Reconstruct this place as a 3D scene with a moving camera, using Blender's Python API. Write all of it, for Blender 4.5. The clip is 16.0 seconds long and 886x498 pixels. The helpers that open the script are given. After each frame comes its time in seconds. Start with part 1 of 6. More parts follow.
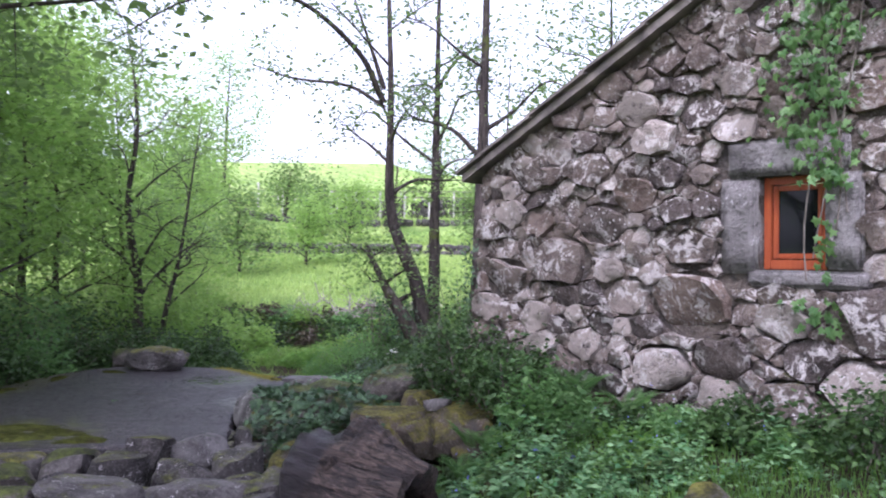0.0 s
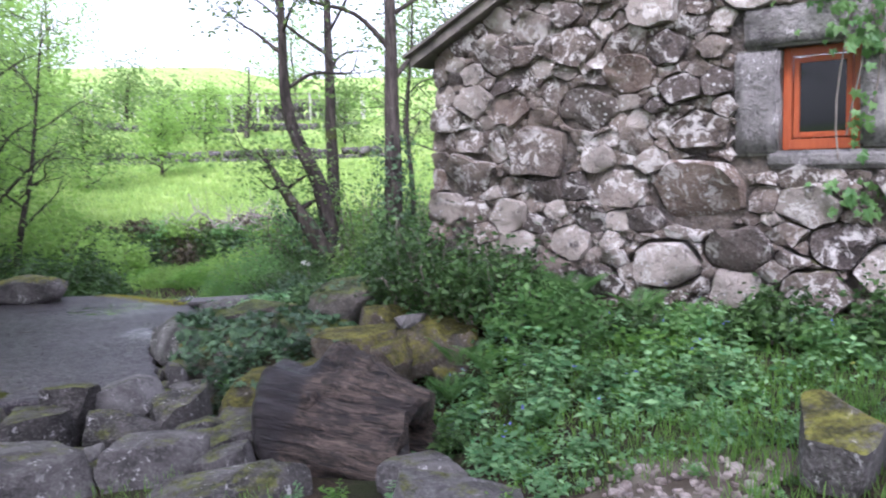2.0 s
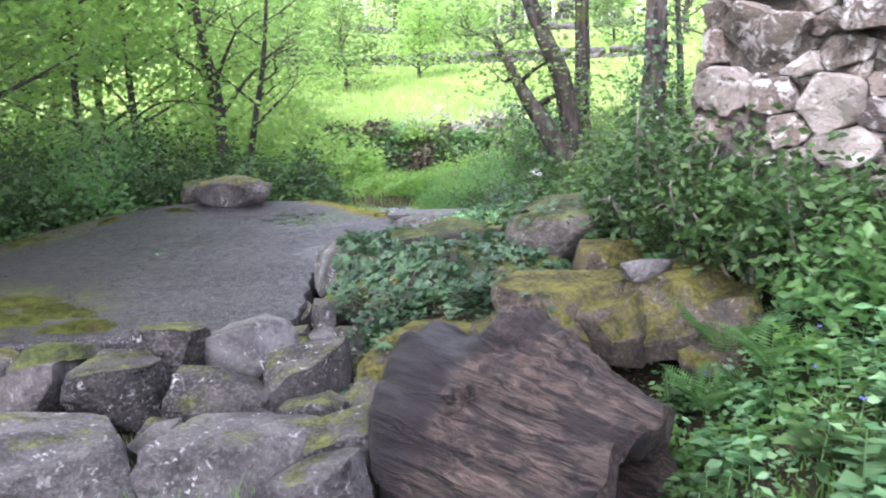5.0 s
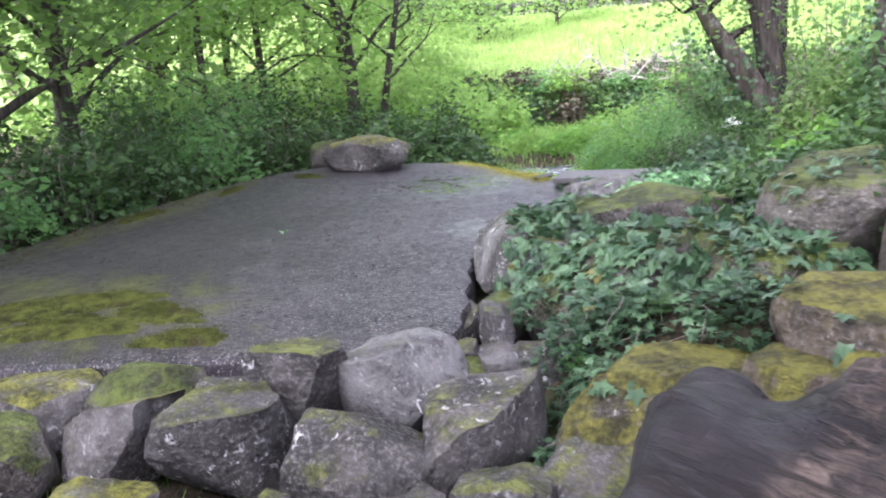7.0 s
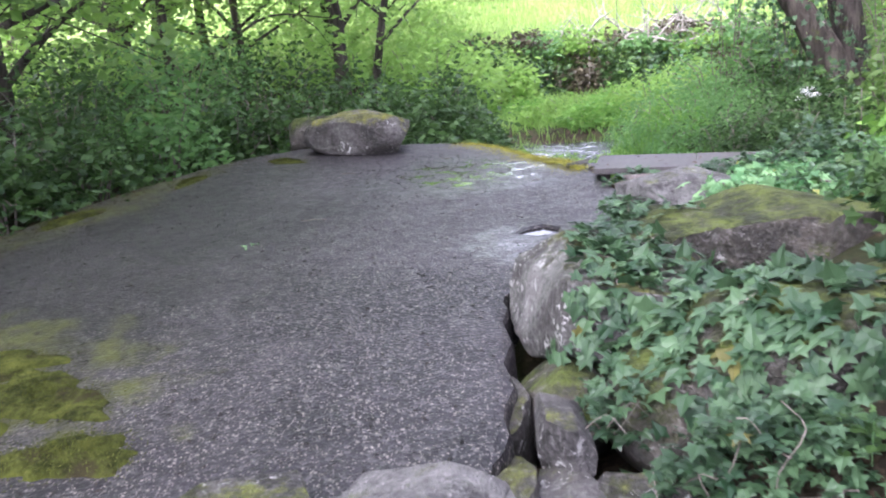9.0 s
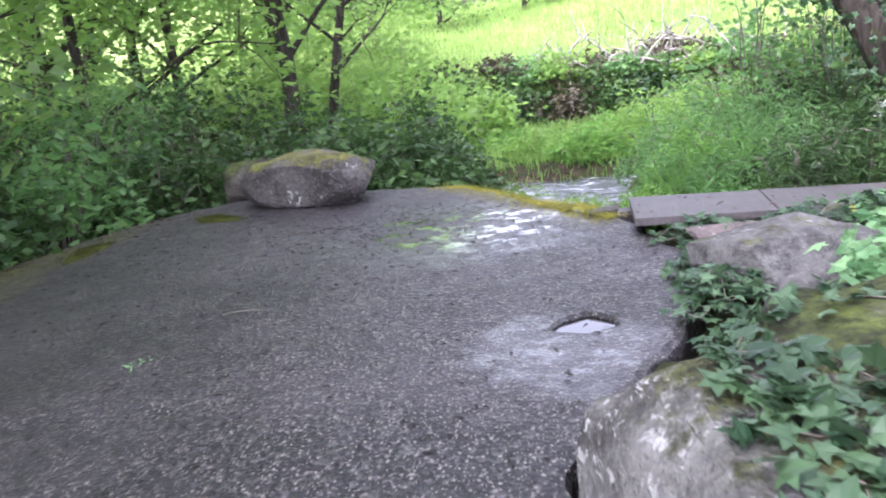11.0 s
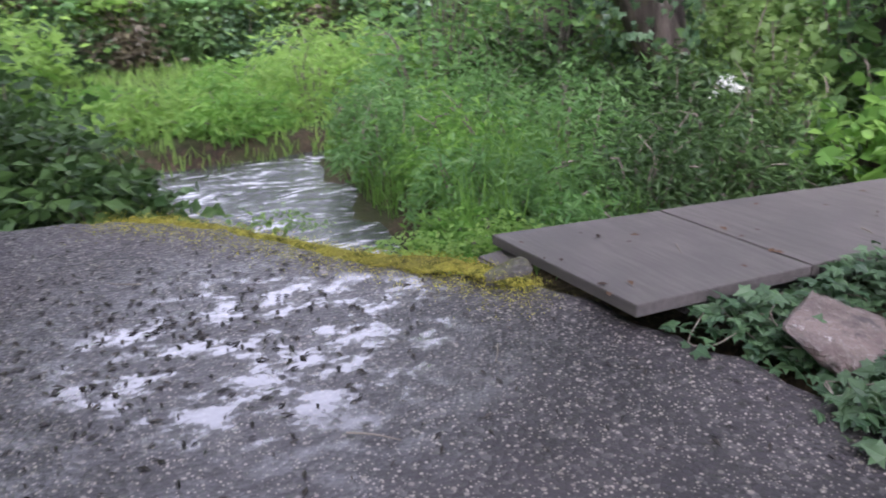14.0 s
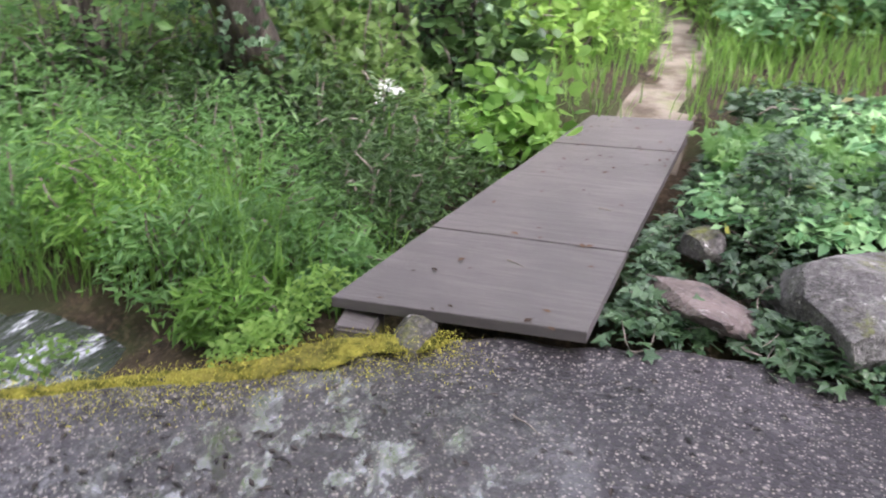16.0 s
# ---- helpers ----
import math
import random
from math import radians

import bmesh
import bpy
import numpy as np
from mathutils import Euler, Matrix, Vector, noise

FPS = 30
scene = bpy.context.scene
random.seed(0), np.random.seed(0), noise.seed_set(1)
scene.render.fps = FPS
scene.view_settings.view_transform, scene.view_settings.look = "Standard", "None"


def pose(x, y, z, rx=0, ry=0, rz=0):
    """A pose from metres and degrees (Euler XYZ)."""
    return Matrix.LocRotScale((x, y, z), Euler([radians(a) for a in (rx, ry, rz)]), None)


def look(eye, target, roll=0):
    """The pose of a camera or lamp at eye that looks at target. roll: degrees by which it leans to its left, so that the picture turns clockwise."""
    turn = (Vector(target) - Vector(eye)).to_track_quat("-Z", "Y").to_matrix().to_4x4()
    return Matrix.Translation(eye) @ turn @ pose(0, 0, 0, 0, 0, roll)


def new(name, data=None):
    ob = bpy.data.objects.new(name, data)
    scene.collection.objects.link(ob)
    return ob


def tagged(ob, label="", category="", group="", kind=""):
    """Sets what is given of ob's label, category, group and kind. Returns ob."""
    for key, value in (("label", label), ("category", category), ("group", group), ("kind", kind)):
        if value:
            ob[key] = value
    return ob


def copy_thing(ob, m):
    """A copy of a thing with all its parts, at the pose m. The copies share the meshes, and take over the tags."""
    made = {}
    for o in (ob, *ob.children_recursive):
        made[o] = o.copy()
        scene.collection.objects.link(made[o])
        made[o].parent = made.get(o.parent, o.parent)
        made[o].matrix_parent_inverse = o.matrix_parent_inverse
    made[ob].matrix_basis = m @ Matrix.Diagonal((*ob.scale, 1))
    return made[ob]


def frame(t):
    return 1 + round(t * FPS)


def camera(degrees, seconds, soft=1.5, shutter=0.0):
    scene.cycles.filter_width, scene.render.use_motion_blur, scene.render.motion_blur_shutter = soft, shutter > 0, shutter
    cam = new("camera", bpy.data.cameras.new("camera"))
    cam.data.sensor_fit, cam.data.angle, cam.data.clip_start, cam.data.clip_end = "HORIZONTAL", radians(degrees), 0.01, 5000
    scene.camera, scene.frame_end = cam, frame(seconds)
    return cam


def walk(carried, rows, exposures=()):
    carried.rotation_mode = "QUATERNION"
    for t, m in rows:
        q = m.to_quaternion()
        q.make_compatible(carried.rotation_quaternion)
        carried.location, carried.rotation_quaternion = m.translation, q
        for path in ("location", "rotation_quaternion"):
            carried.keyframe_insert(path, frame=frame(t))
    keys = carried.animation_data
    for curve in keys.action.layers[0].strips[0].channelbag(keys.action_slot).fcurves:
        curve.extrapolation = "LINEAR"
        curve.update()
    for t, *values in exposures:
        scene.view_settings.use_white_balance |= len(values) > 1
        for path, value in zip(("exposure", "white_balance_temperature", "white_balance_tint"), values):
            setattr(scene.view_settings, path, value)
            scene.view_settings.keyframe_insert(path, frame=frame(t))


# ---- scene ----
cam = camera(57.6, 16.0, 2.0, 0.3)
PATH = [
    (0, (0.167, 0.397, 2.155), (0.136, 2.397, 2.181), 0.6),
    (0.5, (-0.238, 0.686, 2.08), (-0.146, 2.684, 2.106), -0.3),
    (1, (-0.678, 1.015, 2.084), (-0.571, 3.012, 2.025), -1.8),
    (1.5, (-0.911, 1.387, 2.083), (-0.703, 3.372, 1.952), -1.8),
    (2, (-1.044, 1.646, 2.089), (-0.704, 3.605, 1.873), -1.8),
    (2.5, (-1.083, 1.89, 2.08), (-0.54, 3.796, 1.814), -1.5),
    (3, (-0.927, 2.3, 2.008), (-0.354, 4.187, 1.676), -1.5),
    (3.5, (-0.755, 2.765, 2.012), (-0.418, 4.7, 1.637), -0.0),
    (4, (-0.665, 3.41, 1.852), (-0.327, 5.339, 1.446), -0.0),
    (4.5, (-0.569, 3.941, 1.799), (-0.504, 5.899, 1.394), -1.9),
    (5, (-0.468, 4.507, 1.728), (-0.792, 6.437, 1.315), -2.2),
    (5.2, (-0.494, 4.667, 1.713), (-0.834, 6.592, 1.292), -1.7),
    (7.3, (-1.41, 6.466, 1.482), (-2.055, 8.289, 0.972), -5.1),
    (7.5, (-1.493, 6.66, 1.457), (-2.131, 8.483, 0.939), -5.3),
    (8, (-1.639, 7.094, 1.498), (-2.275, 8.904, 0.932), -5.1),
    (8.2, (-1.697, 7.231, 1.492), (-2.311, 9.042, 0.905), -4.8),
    (10.3, (-2.42, 8.905, 1.36), (-3.037, 10.726, 0.81), -5.6),
    (10.5, (-2.474, 9.042, 1.33), (-3.058, 10.88, 0.803), -5.7),
    (11, (-2.662, 9.667, 1.217), (-3.194, 11.527, 0.71), -6.9),
    (11.5, (-2.827, 10.145, 1.2), (-3.309, 12.016, 0.682), -6.3),
    (12, (-3.034, 10.727, 1.251), (-3.391, 12.615, 0.696), -4.9),
    (12.5, (-3.233, 11.19, 1.281), (-3.338, 13.089, 0.666), -4.4),
    (13, (-3.547, 11.726, 1.251), (-3.507, 13.614, 0.592), -4.0),
    (13.5, (-3.948, 12.01, 1.27), (-3.652, 13.854, 0.554), -2.1),
    (14, (-4.308, 12.329, 1.267), (-3.653, 14.065, 0.519), -1.1),
    (14.5, (-4.612, 12.675, 1.315), (-3.63, 14.222, 0.513), 0.7),
    (15, (-4.985, 13.048, 1.352), (-3.731, 14.37, 0.528), 1.3),
    (15.5, (-5.226, 13.423, 1.396), (-3.74, 14.469, 0.562), 2.6),
    (16, (-5.372, 13.876, 1.494), (-3.698, 14.604, 0.676), 3.0),
]
EXPOSURES = [(0.0, 0.12, 5500, 35), (1.0, 0.10, 5500, 35), (2.5, 0.72, 5550, 27), (5.0, 1.25, 5650, 28), (8.0, 1.32, 5700, 28), (10.5, 1.35, 5650, 31), (13.0, 0.9, 5800, 26), (14.0, 0.78, 5850, 29), (16.0, 1.25, 6100, 28)]
walk(cam, [(t, look(eye, target, roll)) for t, eye, target, roll in PATH], EXPOSURES)

# ---- sky and sun ----
world = bpy.data.worlds.new("sky")
scene.world = world
world.use_nodes = True
wn = world.node_tree.nodes
wl = world.node_tree.links
wn.clear()
sky = wn.new("ShaderNodeTexSky")
sky.sky_type = 'NISHITA'
sky.sun_disc = False
sky.sun_elevation = radians(55)
sky.sun_rotation = radians(205)
sky.air_density = 1.2
sky.dust_density = 4.0
haze = wn.new("ShaderNodeHueSaturation")
haze.inputs["Saturation"].default_value = 0.2
haze.inputs["Value"].default_value = 2.7
back = wn.new("ShaderNodeBackground")
back.inputs["Strength"].default_value = 0.15
wout = wn.new("ShaderNodeOutputWorld")
wl.new(sky.outputs[0], haze.inputs["Color"])
wl.new(haze.outputs[0], back.inputs["Color"])
wl.new(back.outputs[0], wout.inputs["Surface"])
sun = new("sun", bpy.data.lights.new("sun", 'SUN'))
sun.data.energy = 3.9
sun.data.angle = radians(25)
sun.data.color = (1.0, 0.97, 0.9)
sun.matrix_world = look((0, 0, 30), (7.3, 15.6, 5.4))


# ---- materials ----
class Nodes:
    """A short way to write node materials."""

    def __init__(self, name):
        self.mat = bpy.data.materials.new(name)
        self.mat.use_nodes = True
        self.n = self.mat.node_tree.nodes
        self.l = self.mat.node_tree.links
        self.bsdf = self.n["Principled BSDF"]
        self.out = self.n["Material Output"]
        self.tc = self.n.new("ShaderNodeTexCoord")
        self.where = self.n.new("ShaderNodeNewGeometry").outputs["Position"]

    def put(self, value, socket):
        if isinstance(value, bpy.types.NodeSocket):
            self.l.new(value, socket)
        elif isinstance(value, (int, float)):
            socket.default_value = value
        else:
            socket.default_value = (*value, 1) if len(value) == 3 and len(socket.default_value) == 4 else value

    def noise(self, scale, detail=5, rough=0.6, vec=None, warp=0.0):
        t = self.n.new("ShaderNodeTexNoise")
        t.inputs["Scale"].default_value = scale
        t.inputs["Detail"].default_value = detail
        t.inputs["Roughness"].default_value = rough
        t.inputs["Distortion"].default_value = warp
        self.l.new(vec or self.where, t.inputs["Vector"])
        return t.outputs["Fac"]

    def cells(self, scale, out="Distance", vec=None):
        t = self.n.new("ShaderNodeTexVoronoi")
        t.inputs["Scale"].default_value = scale
        self.l.new(vec or self.where, t.inputs["Vector"])
        return t.outputs[out]

    def scaled(self, s):
        m = self.n.new("ShaderNodeMapping")
        m.inputs["Scale"].default_value = s
        self.l.new(self.tc.outputs["Object"], m.inputs["Vector"])
        return m.outputs[0]

    def ramp(self, fac, lo, hi, a=0.0, b=1.0):
        t = self.n.new("ShaderNodeMapRange")
        t.interpolation_type = 'SMOOTHSTEP'
        for key, v in (("Value", fac), ("From Min", lo), ("From Max", hi), ("To Min", a), ("To Max", b)):
            self.put(v, t.inputs[key])
        return t.outputs[0]

    def math(self, op, a, b=0.0):
        t = self.n.new("ShaderNodeMath")
        t.operation = op
        self.put(a, t.inputs[0])
        self.put(b, t.inputs[1])
        return t.outputs[0]

    def mix(self, fac, a, b):
        t = self.n.new("ShaderNodeMix")
        t.data_type = 'RGBA'
        self.put(fac, t.inputs[0])
        self.put(a, t.inputs[6])
        self.put(b, t.inputs[7])
        return t.outputs[2]

    def up(self):
        g = self.n.new("ShaderNodeNewGeometry")
        x = self.n.new("ShaderNodeSeparateXYZ")
        self.l.new(g.outputs["Normal"], x.inputs[0])
        return x.outputs[2]

    def island(self):
        return self.n.new("ShaderNodeNewGeometry").outputs["Random Per Island"]

    def each(self):
        return self.n.new("ShaderNodeObjectInfo").outputs["Random"]

    def bump(self, height, strength=0.5, distance=0.02):
        b = self.n.new("ShaderNodeBump")
        b.inputs["Strength"].default_value = strength
        b.inputs["Distance"].default_value = distance
        self.put(height, b.inputs["Height"])
        self.l.new(b.outputs[0], self.bsdf.inputs["Normal"])

    def done(self, color, rough=0.8, spec=0.5, metal=0.0):
        self.put(color, self.bsdf.inputs["Base Color"])
        self.put(rough, self.bsdf.inputs["Roughness"])
        self.bsdf.inputs["Specular IOR Level"].default_value = spec
        self.bsdf.inputs["Metallic"].default_value = metal
        return self.mat


def rock_material(name, dark, light, moss=0.5, moss_col=(0.035, 0.038, 0.008), lichen=0.5, per=True, spec=0.3):
    """Weathered granite: mottled grain, pale lichen spots, dark stains, moss that grows on upward faces."""
    m = Nodes(name)
    big = m.noise(2.3, 4, 0.65)
    fine = m.noise(38, 3, 0.7)
    mid = m.noise(9, 5, 0.7)
    c = m.mix(m.ramp(big, 0.35, 0.65), dark, light)
    c = m.mix(m.ramp(fine, 0.45, 0.75, 0, 0.36), c, (0.33, 0.31, 0.29))
    c = m.mix(m.ramp(mid, 0.3, 0.5, 0.85, 0), c, (0.04, 0.036, 0.034))
    if per:
        c = m.mix(m.ramp(m.math('FRACT', m.math('MULTIPLY', m.each(), 7.0)), 0.25, 1.0, 0.05, 0.65), c, m.mix(m.ramp(m.each(), 0.25, 0.8), (0.17, 0.098, 0.066), (0.42, 0.39, 0.37)))
    spot = m.math('MULTIPLY', m.ramp(m.noise(15, 7, 0.7, warp=0.6), 0.62 - 0.1 * lichen, 0.67 - 0.1 * lichen), m.ramp(m.noise(2.4, 4), 0.42, 0.6))
    c = m.mix(m.math('MULTIPLY', spot, 0.8 if lichen else 0.0), c, (0.52, 0.50, 0.48))
    dots = m.math('MULTIPLY', m.ramp(m.math('ADD', m.math('ADD', m.cells(21), m.math('MULTIPLY', m.cells(21, "Color"), 0.28)), m.math('MULTIPLY', fine, 0.22)), 0.46, 0.40), m.ramp(m.noise(3.1, 3), 0.46, 0.60))
    c = m.mix(m.math('MULTIPLY', dots, 0.7 if lichen > 0.45 else 0.0), c, (0.50, 0.485, 0.46))
    if moss:
        grow = m.math('ADD', m.up(), m.math('MULTIPLY', m.math('SUBTRACT', m.noise(3.4, 7, 0.75), 0.5), 3.4))
        fac = m.ramp(grow, 1.1 - 0.9 * moss, 1.65 - 0.9 * moss, 0, 0.95)
        c = m.mix(fac, c, m.mix(m.ramp(m.math('ADD', m.math('MULTIPLY', m.noise(5, 5), 0.7), m.math('MULTIPLY', m.noise(30, 3), 0.4)), 0.42, 0.70), tuple(v * 0.6 for v in moss_col), tuple(v * 4.2 for v in moss_col)))
    m.bump(m.math('ADD', m.math('ADD', m.math('MULTIPLY', mid, 1.0), m.math('MULTIPLY', m.noise(21, 5, 0.7), 0.6)), m.math('MULTIPLY', fine, 0.35)), 0.95, 0.05)
    return m.done(c, m.ramp(mid, 0.2, 0.8, 0.6, 0.95), spec)


def wall_stone_material():
    """Old rubble granite: brown-grey blocks, each of its own tone, with white lichen blots and black stains."""
    m = Nodes("rubble_granite")
    each, fine, mid = m.each(), m.noise(42, 3, 0.7), m.noise(8, 6, 0.72)
    c = m.mix(m.ramp(m.noise(2.6, 4, 0.65), 0.35, 0.65), (0.074, 0.056, 0.044), (0.195, 0.158, 0.128))
    tone = m.math('FRACT', m.math('MULTIPLY', each, 7.0))
    c = m.mix(m.ramp(tone, 0.60, 0.95, 0, 0.72), c, (0.38, 0.335, 0.29))
    c = m.mix(m.ramp(tone, 0.30, 0.06, 0, 0.75), c, (0.055, 0.044, 0.040))
    rust = m.math('FRACT', m.math('MULTIPLY', each, 23.0))
    c = m.mix(m.ramp(rust, 0.86, 0.99, 0, 0.4), c, (0.16, 0.10, 0.068))
    c = m.mix(m.ramp(fine, 0.48, 0.75, 0, 0.45), c, (0.34, 0.315, 0.295))
    c = m.mix(m.ramp(mid, 0.46, 0.30, 0, 0.9), c, (0.022, 0.019, 0.018))
    blot = m.math('MULTIPLY', m.ramp(m.noise(7.5, 8, 0.72, warp=0.8), 0.50, 0.57), m.ramp(m.noise(1.7, 4), 0.42, 0.58))
    c = m.mix(m.math('MULTIPLY', blot, 0.8), c, m.mix(m.noise(20, 3), (0.45, 0.42, 0.385), (0.70, 0.665, 0.615)))
    dots = m.math('MULTIPLY', m.ramp(m.math('ADD', m.cells(17), m.math('MULTIPLY', fine, 0.3)), 0.44, 0.36), m.ramp(m.noise(2.9, 3), 0.50, 0.60))
    c = m.mix(m.math('MULTIPLY', dots, 0.8), c, (0.58, 0.56, 0.53))
    moss = m.ramp(m.math('ADD', m.up(), m.math('MULTIPLY', m.math('SUBTRACT', m.noise(2.4, 7, 0.75), 0.5), 3.4)), 1.15, 1.6, 0, 0.9)
    c = m.mix(moss, c, m.mix(m.noise(24, 4), (0.03, 0.035, 0.01), (0.15, 0.14, 0.03)))
    m.bump(m.math('ADD', m.math('ADD', mid, m.math('MULTIPLY', m.noise(19, 5, 0.7), 0.7)), m.math('MULTIPLY', fine, 0.35)), 1.0, 0.055)
    return m.done(c, 0.9, 0.25)


def leaf_material(name, a, b, glow=0.35, spec=0.35, rough=0.45, old=None):
    """Leaves: a colour between a and b for each leaf, some light coming through the blade."""
    m = Nodes(name)
    r = m.island()
    c = m.mix(r, a, b)
    c = m.mix(m.ramp(m.noise(1.1, 3), 0.35, 0.7, 0, 0.6), c, tuple(v * 0.45 for v in a))
    if old:
        c = m.mix(m.ramp(m.math('FRACT', m.math('MULTIPLY', r, 37.0)), 0.990, 0.994), c, old)
    m.done(c, rough, spec)
    tr = m.n.new("ShaderNodeBsdfTranslucent")
    m.put(m.mix(0.5, c, tuple(min(1.0, v * 2.0) for v in b)), tr.inputs["Color"])
    mx = m.n.new("ShaderNodeMixShader")
    mx.inputs[0].default_value = glow
    m.l.new(m.bsdf.outputs[0], mx.inputs[1])
    m.l.new(tr.outputs[0], mx.inputs[2])
    m.l.new(mx.outputs[0], m.out.inputs["Surface"])
    return m.mat


def bark_material(name, dark, light, moss=0.2):
    m = Nodes(name)
    v = m.scaled((14, 14, 2.2))
    ridge = m.noise(1.0, 6, 0.7, v, 0.6)
    c = m.mix(m.ramp(ridge, 0.35, 0.68), dark, light)
    c = m.mix(m.ramp(m.noise(5, 4), 0.6, 0.75, 0, 0.5), c, (0.22, 0.22, 0.19))
    c = m.mix(m.ramp(m.noise(1.6, 5, 0.7), 0.62 - 0.25 * moss, 0.72 - 0.2 * moss, 0, 0.85), c, (0.07, 0.085, 0.015))
    m.bump(ridge, 0.9, 0.03)
    return m.done(c, 0.9, 0.2)


def soil_material():
    m = Nodes("leaf_litter_soil")
    c = m.mix(m.ramp(m.noise(1.4, 5), 0.35, 0.65), (0.014, 0.010, 0.007), (0.05, 0.037, 0.023))
    c = m.mix(m.ramp(m.cells(45, "Color"), 0.4, 0.95, 0, 0.5), c, (0.13, 0.09, 0.056))
    c = m.mix(m.ramp(m.noise(0.9, 6, 0.7), 0.46, 0.6, 0, 0.8), c, (0.03, 0.04, 0.012))
    m.bump(m.noise(22, 6, 0.75), 0.9, 0.04)
    return m.done(c, 0.95, 0.2)


def meadow_material():
    m = Nodes("meadow_grass")
    c = m.mix(m.ramp(m.noise(0.25, 6, 0.7), 0.35, 0.65), (0.14, 0.25, 0.055), (0.32, 0.42, 0.125))
    c = m.mix(m.ramp(m.noise(5, 5, 0.7), 0.5, 0.75, 0, 0.6), c, (0.26, 0.23, 0.12))
    m.bump(m.noise(9, 6, 0.8), 1.0, 0.15)
    return m.done(c, 0.95, 0.15)


def dirt_material():
    m = Nodes("trodden_dirt")
    c = m.mix(m.ramp(m.noise(3, 5), 0.35, 0.65), (0.06, 0.048, 0.034), (0.16, 0.14, 0.11))
    c = m.mix(m.ramp(m.noise(1.3, 5), 0.55, 0.7, 0, 0.8), c, (0.09, 0.12, 0.03))
    m.bump(m.noise(30, 4), 0.6, 0.02)
    return m.done(c, 0.95, 0.2)


def concrete_material():
    """Worn concrete with exposed aggregate, damp, with a shallow puddle and moss."""
    m = Nodes("damp_aggregate_concrete")
    big = m.noise(0.7, 5, 0.65)
    c = m.mix(m.ramp(big, 0.35, 0.65), (0.012, 0.0105, 0.0115), (0.034, 0.029, 0.032))
    peb = m.cells(52, "Color")
    c = m.mix(m.ramp(peb, 0.66, 0.85, 0, 0.5), c, (0.10, 0.092, 0.09))
    for sc, near, amount in ((19, 0.20, 0.5), (28, 0.22, 0.7), (45, 0.27, 0.75), (80, 0.33, 0.7)):
        chip = m.math('MULTIPLY', m.ramp(m.cells(sc), near, near * 0.55), m.ramp(m.cells(sc, "Color"), 0.44, 0.50))
        c = m.mix(m.math('MULTIPLY', chip, amount), c, m.mix(m.noise(3.0, 2), (0.15, 0.125, 0.105), (0.40, 0.36, 0.32)))
    c = m.mix(m.ramp(m.cells(31, "Color"), 0.78, 0.95, 0, 0.8), c, (0.018, 0.016, 0.015))
    x = m.n.new("ShaderNodeSeparateXYZ")
    m.l.new(m.tc.outputs["Object"], x.inputs[0])

    def spot(px, py, sx, sy, wob=0.7):
        dx = m.math('DIVIDE', m.math('SUBTRACT', x.outputs[0], px), sx)
        dy = m.math('DIVIDE', m.math('SUBTRACT', x.outputs[1], py), sy)
        d = m.math('ADD', m.math('MULTIPLY', dx, dx), m.math('MULTIPLY', dy, dy))
        return m.math('ADD', d, m.math('MULTIPLY', m.math('SUBTRACT', m.noise(2.6, 6, 0.65), 0.5), 4 * wob))

    streak = m.ramp(m.noise(5.5, 8, 0.75, m.scaled((1.0, 1.5, 1.0)), 0.1), 0.45, 0.60)
    pool = m.math('MULTIPLY', m.ramp(spot(-4.0, 14.85, 0.72, 0.64, 0.5), 1.4, 0.4), m.ramp(streak, 0, 1, 0.06, 1.0))
    damp = m.math('MAXIMUM', m.math('MULTIPLY', m.ramp(spot(-4.05, 14.8, 0.9, 0.9, 0.7), 1.5, 0.1), m.ramp(streak, 0, 1, 0.3, 1.0)), m.math('MULTIPLY', m.ramp(spot(-3.05, 12.68, 0.44, 0.42, 0.9), 1.3, 0.1), m.ramp(streak, 0, 1, 0.3, 1.0)))
    # broad uneven patch that turns the slab darker on its west side
    west_tone = m.ramp(spot(-6.2, 11.6, 1.7, 3.2, 1.0), 1.6, 0.2)
    c = m.mix(m.math('MULTIPLY', west_tone, 0.55), c, (0.012, 0.0115, 0.0095))
    mossy = m.math('MAXIMUM', m.ramp(spot(-5.6, 10.4, 1.4, 0.8, 1.2), 1.3, 0.5), m.ramp(spot(-7.2, 13.8, 0.5, 2.4, 0.8), 1.2, 0.3))
    c = m.mix(m.math('MULTIPLY', m.math('MAXIMUM', damp, pool), 0.45), c, (0.022, 0.020, 0.022))
    c = m.mix(m.math('MULTIPLY', mossy, m.ramp(m.noise(4, 7, 0.75), 0.38, 0.62, 0.1, 0.95)), c, m.mix(m.noise(18, 4), (0.03, 0.033, 0.01), (0.085, 0.088, 0.022)))
    rough = m.math('SUBTRACT', m.ramp(m.noise(11, 5), 0.3, 0.7, 0.46, 0.62), m.math('MULTIPLY', damp, 0.2))
    rough = m.math('MULTIPLY', rough, m.ramp(pool, 0.0, 1.0, 1.0, 0.6))
    h = m.math('MULTIPLY', m.math('ADD', m.cells(52), m.noise(14, 5)), m.ramp(pool, 0, 0.8, 1, 0.12))
    m.bump(h, 0.6, 0.008)
    m.done(c, rough, 0.5)
    m.put(m.ramp(m.math('MAXIMUM', pool, m.math('MULTIPLY', damp, 0.6)), 0, 1, 0.34, 0.9), m.bsdf.inputs['Specular IOR Level'])
    m.put(m.math('MAXIMUM', pool, m.math('MULTIPLY', damp, 0.3)), m.bsdf.inputs['Coat Weight'])
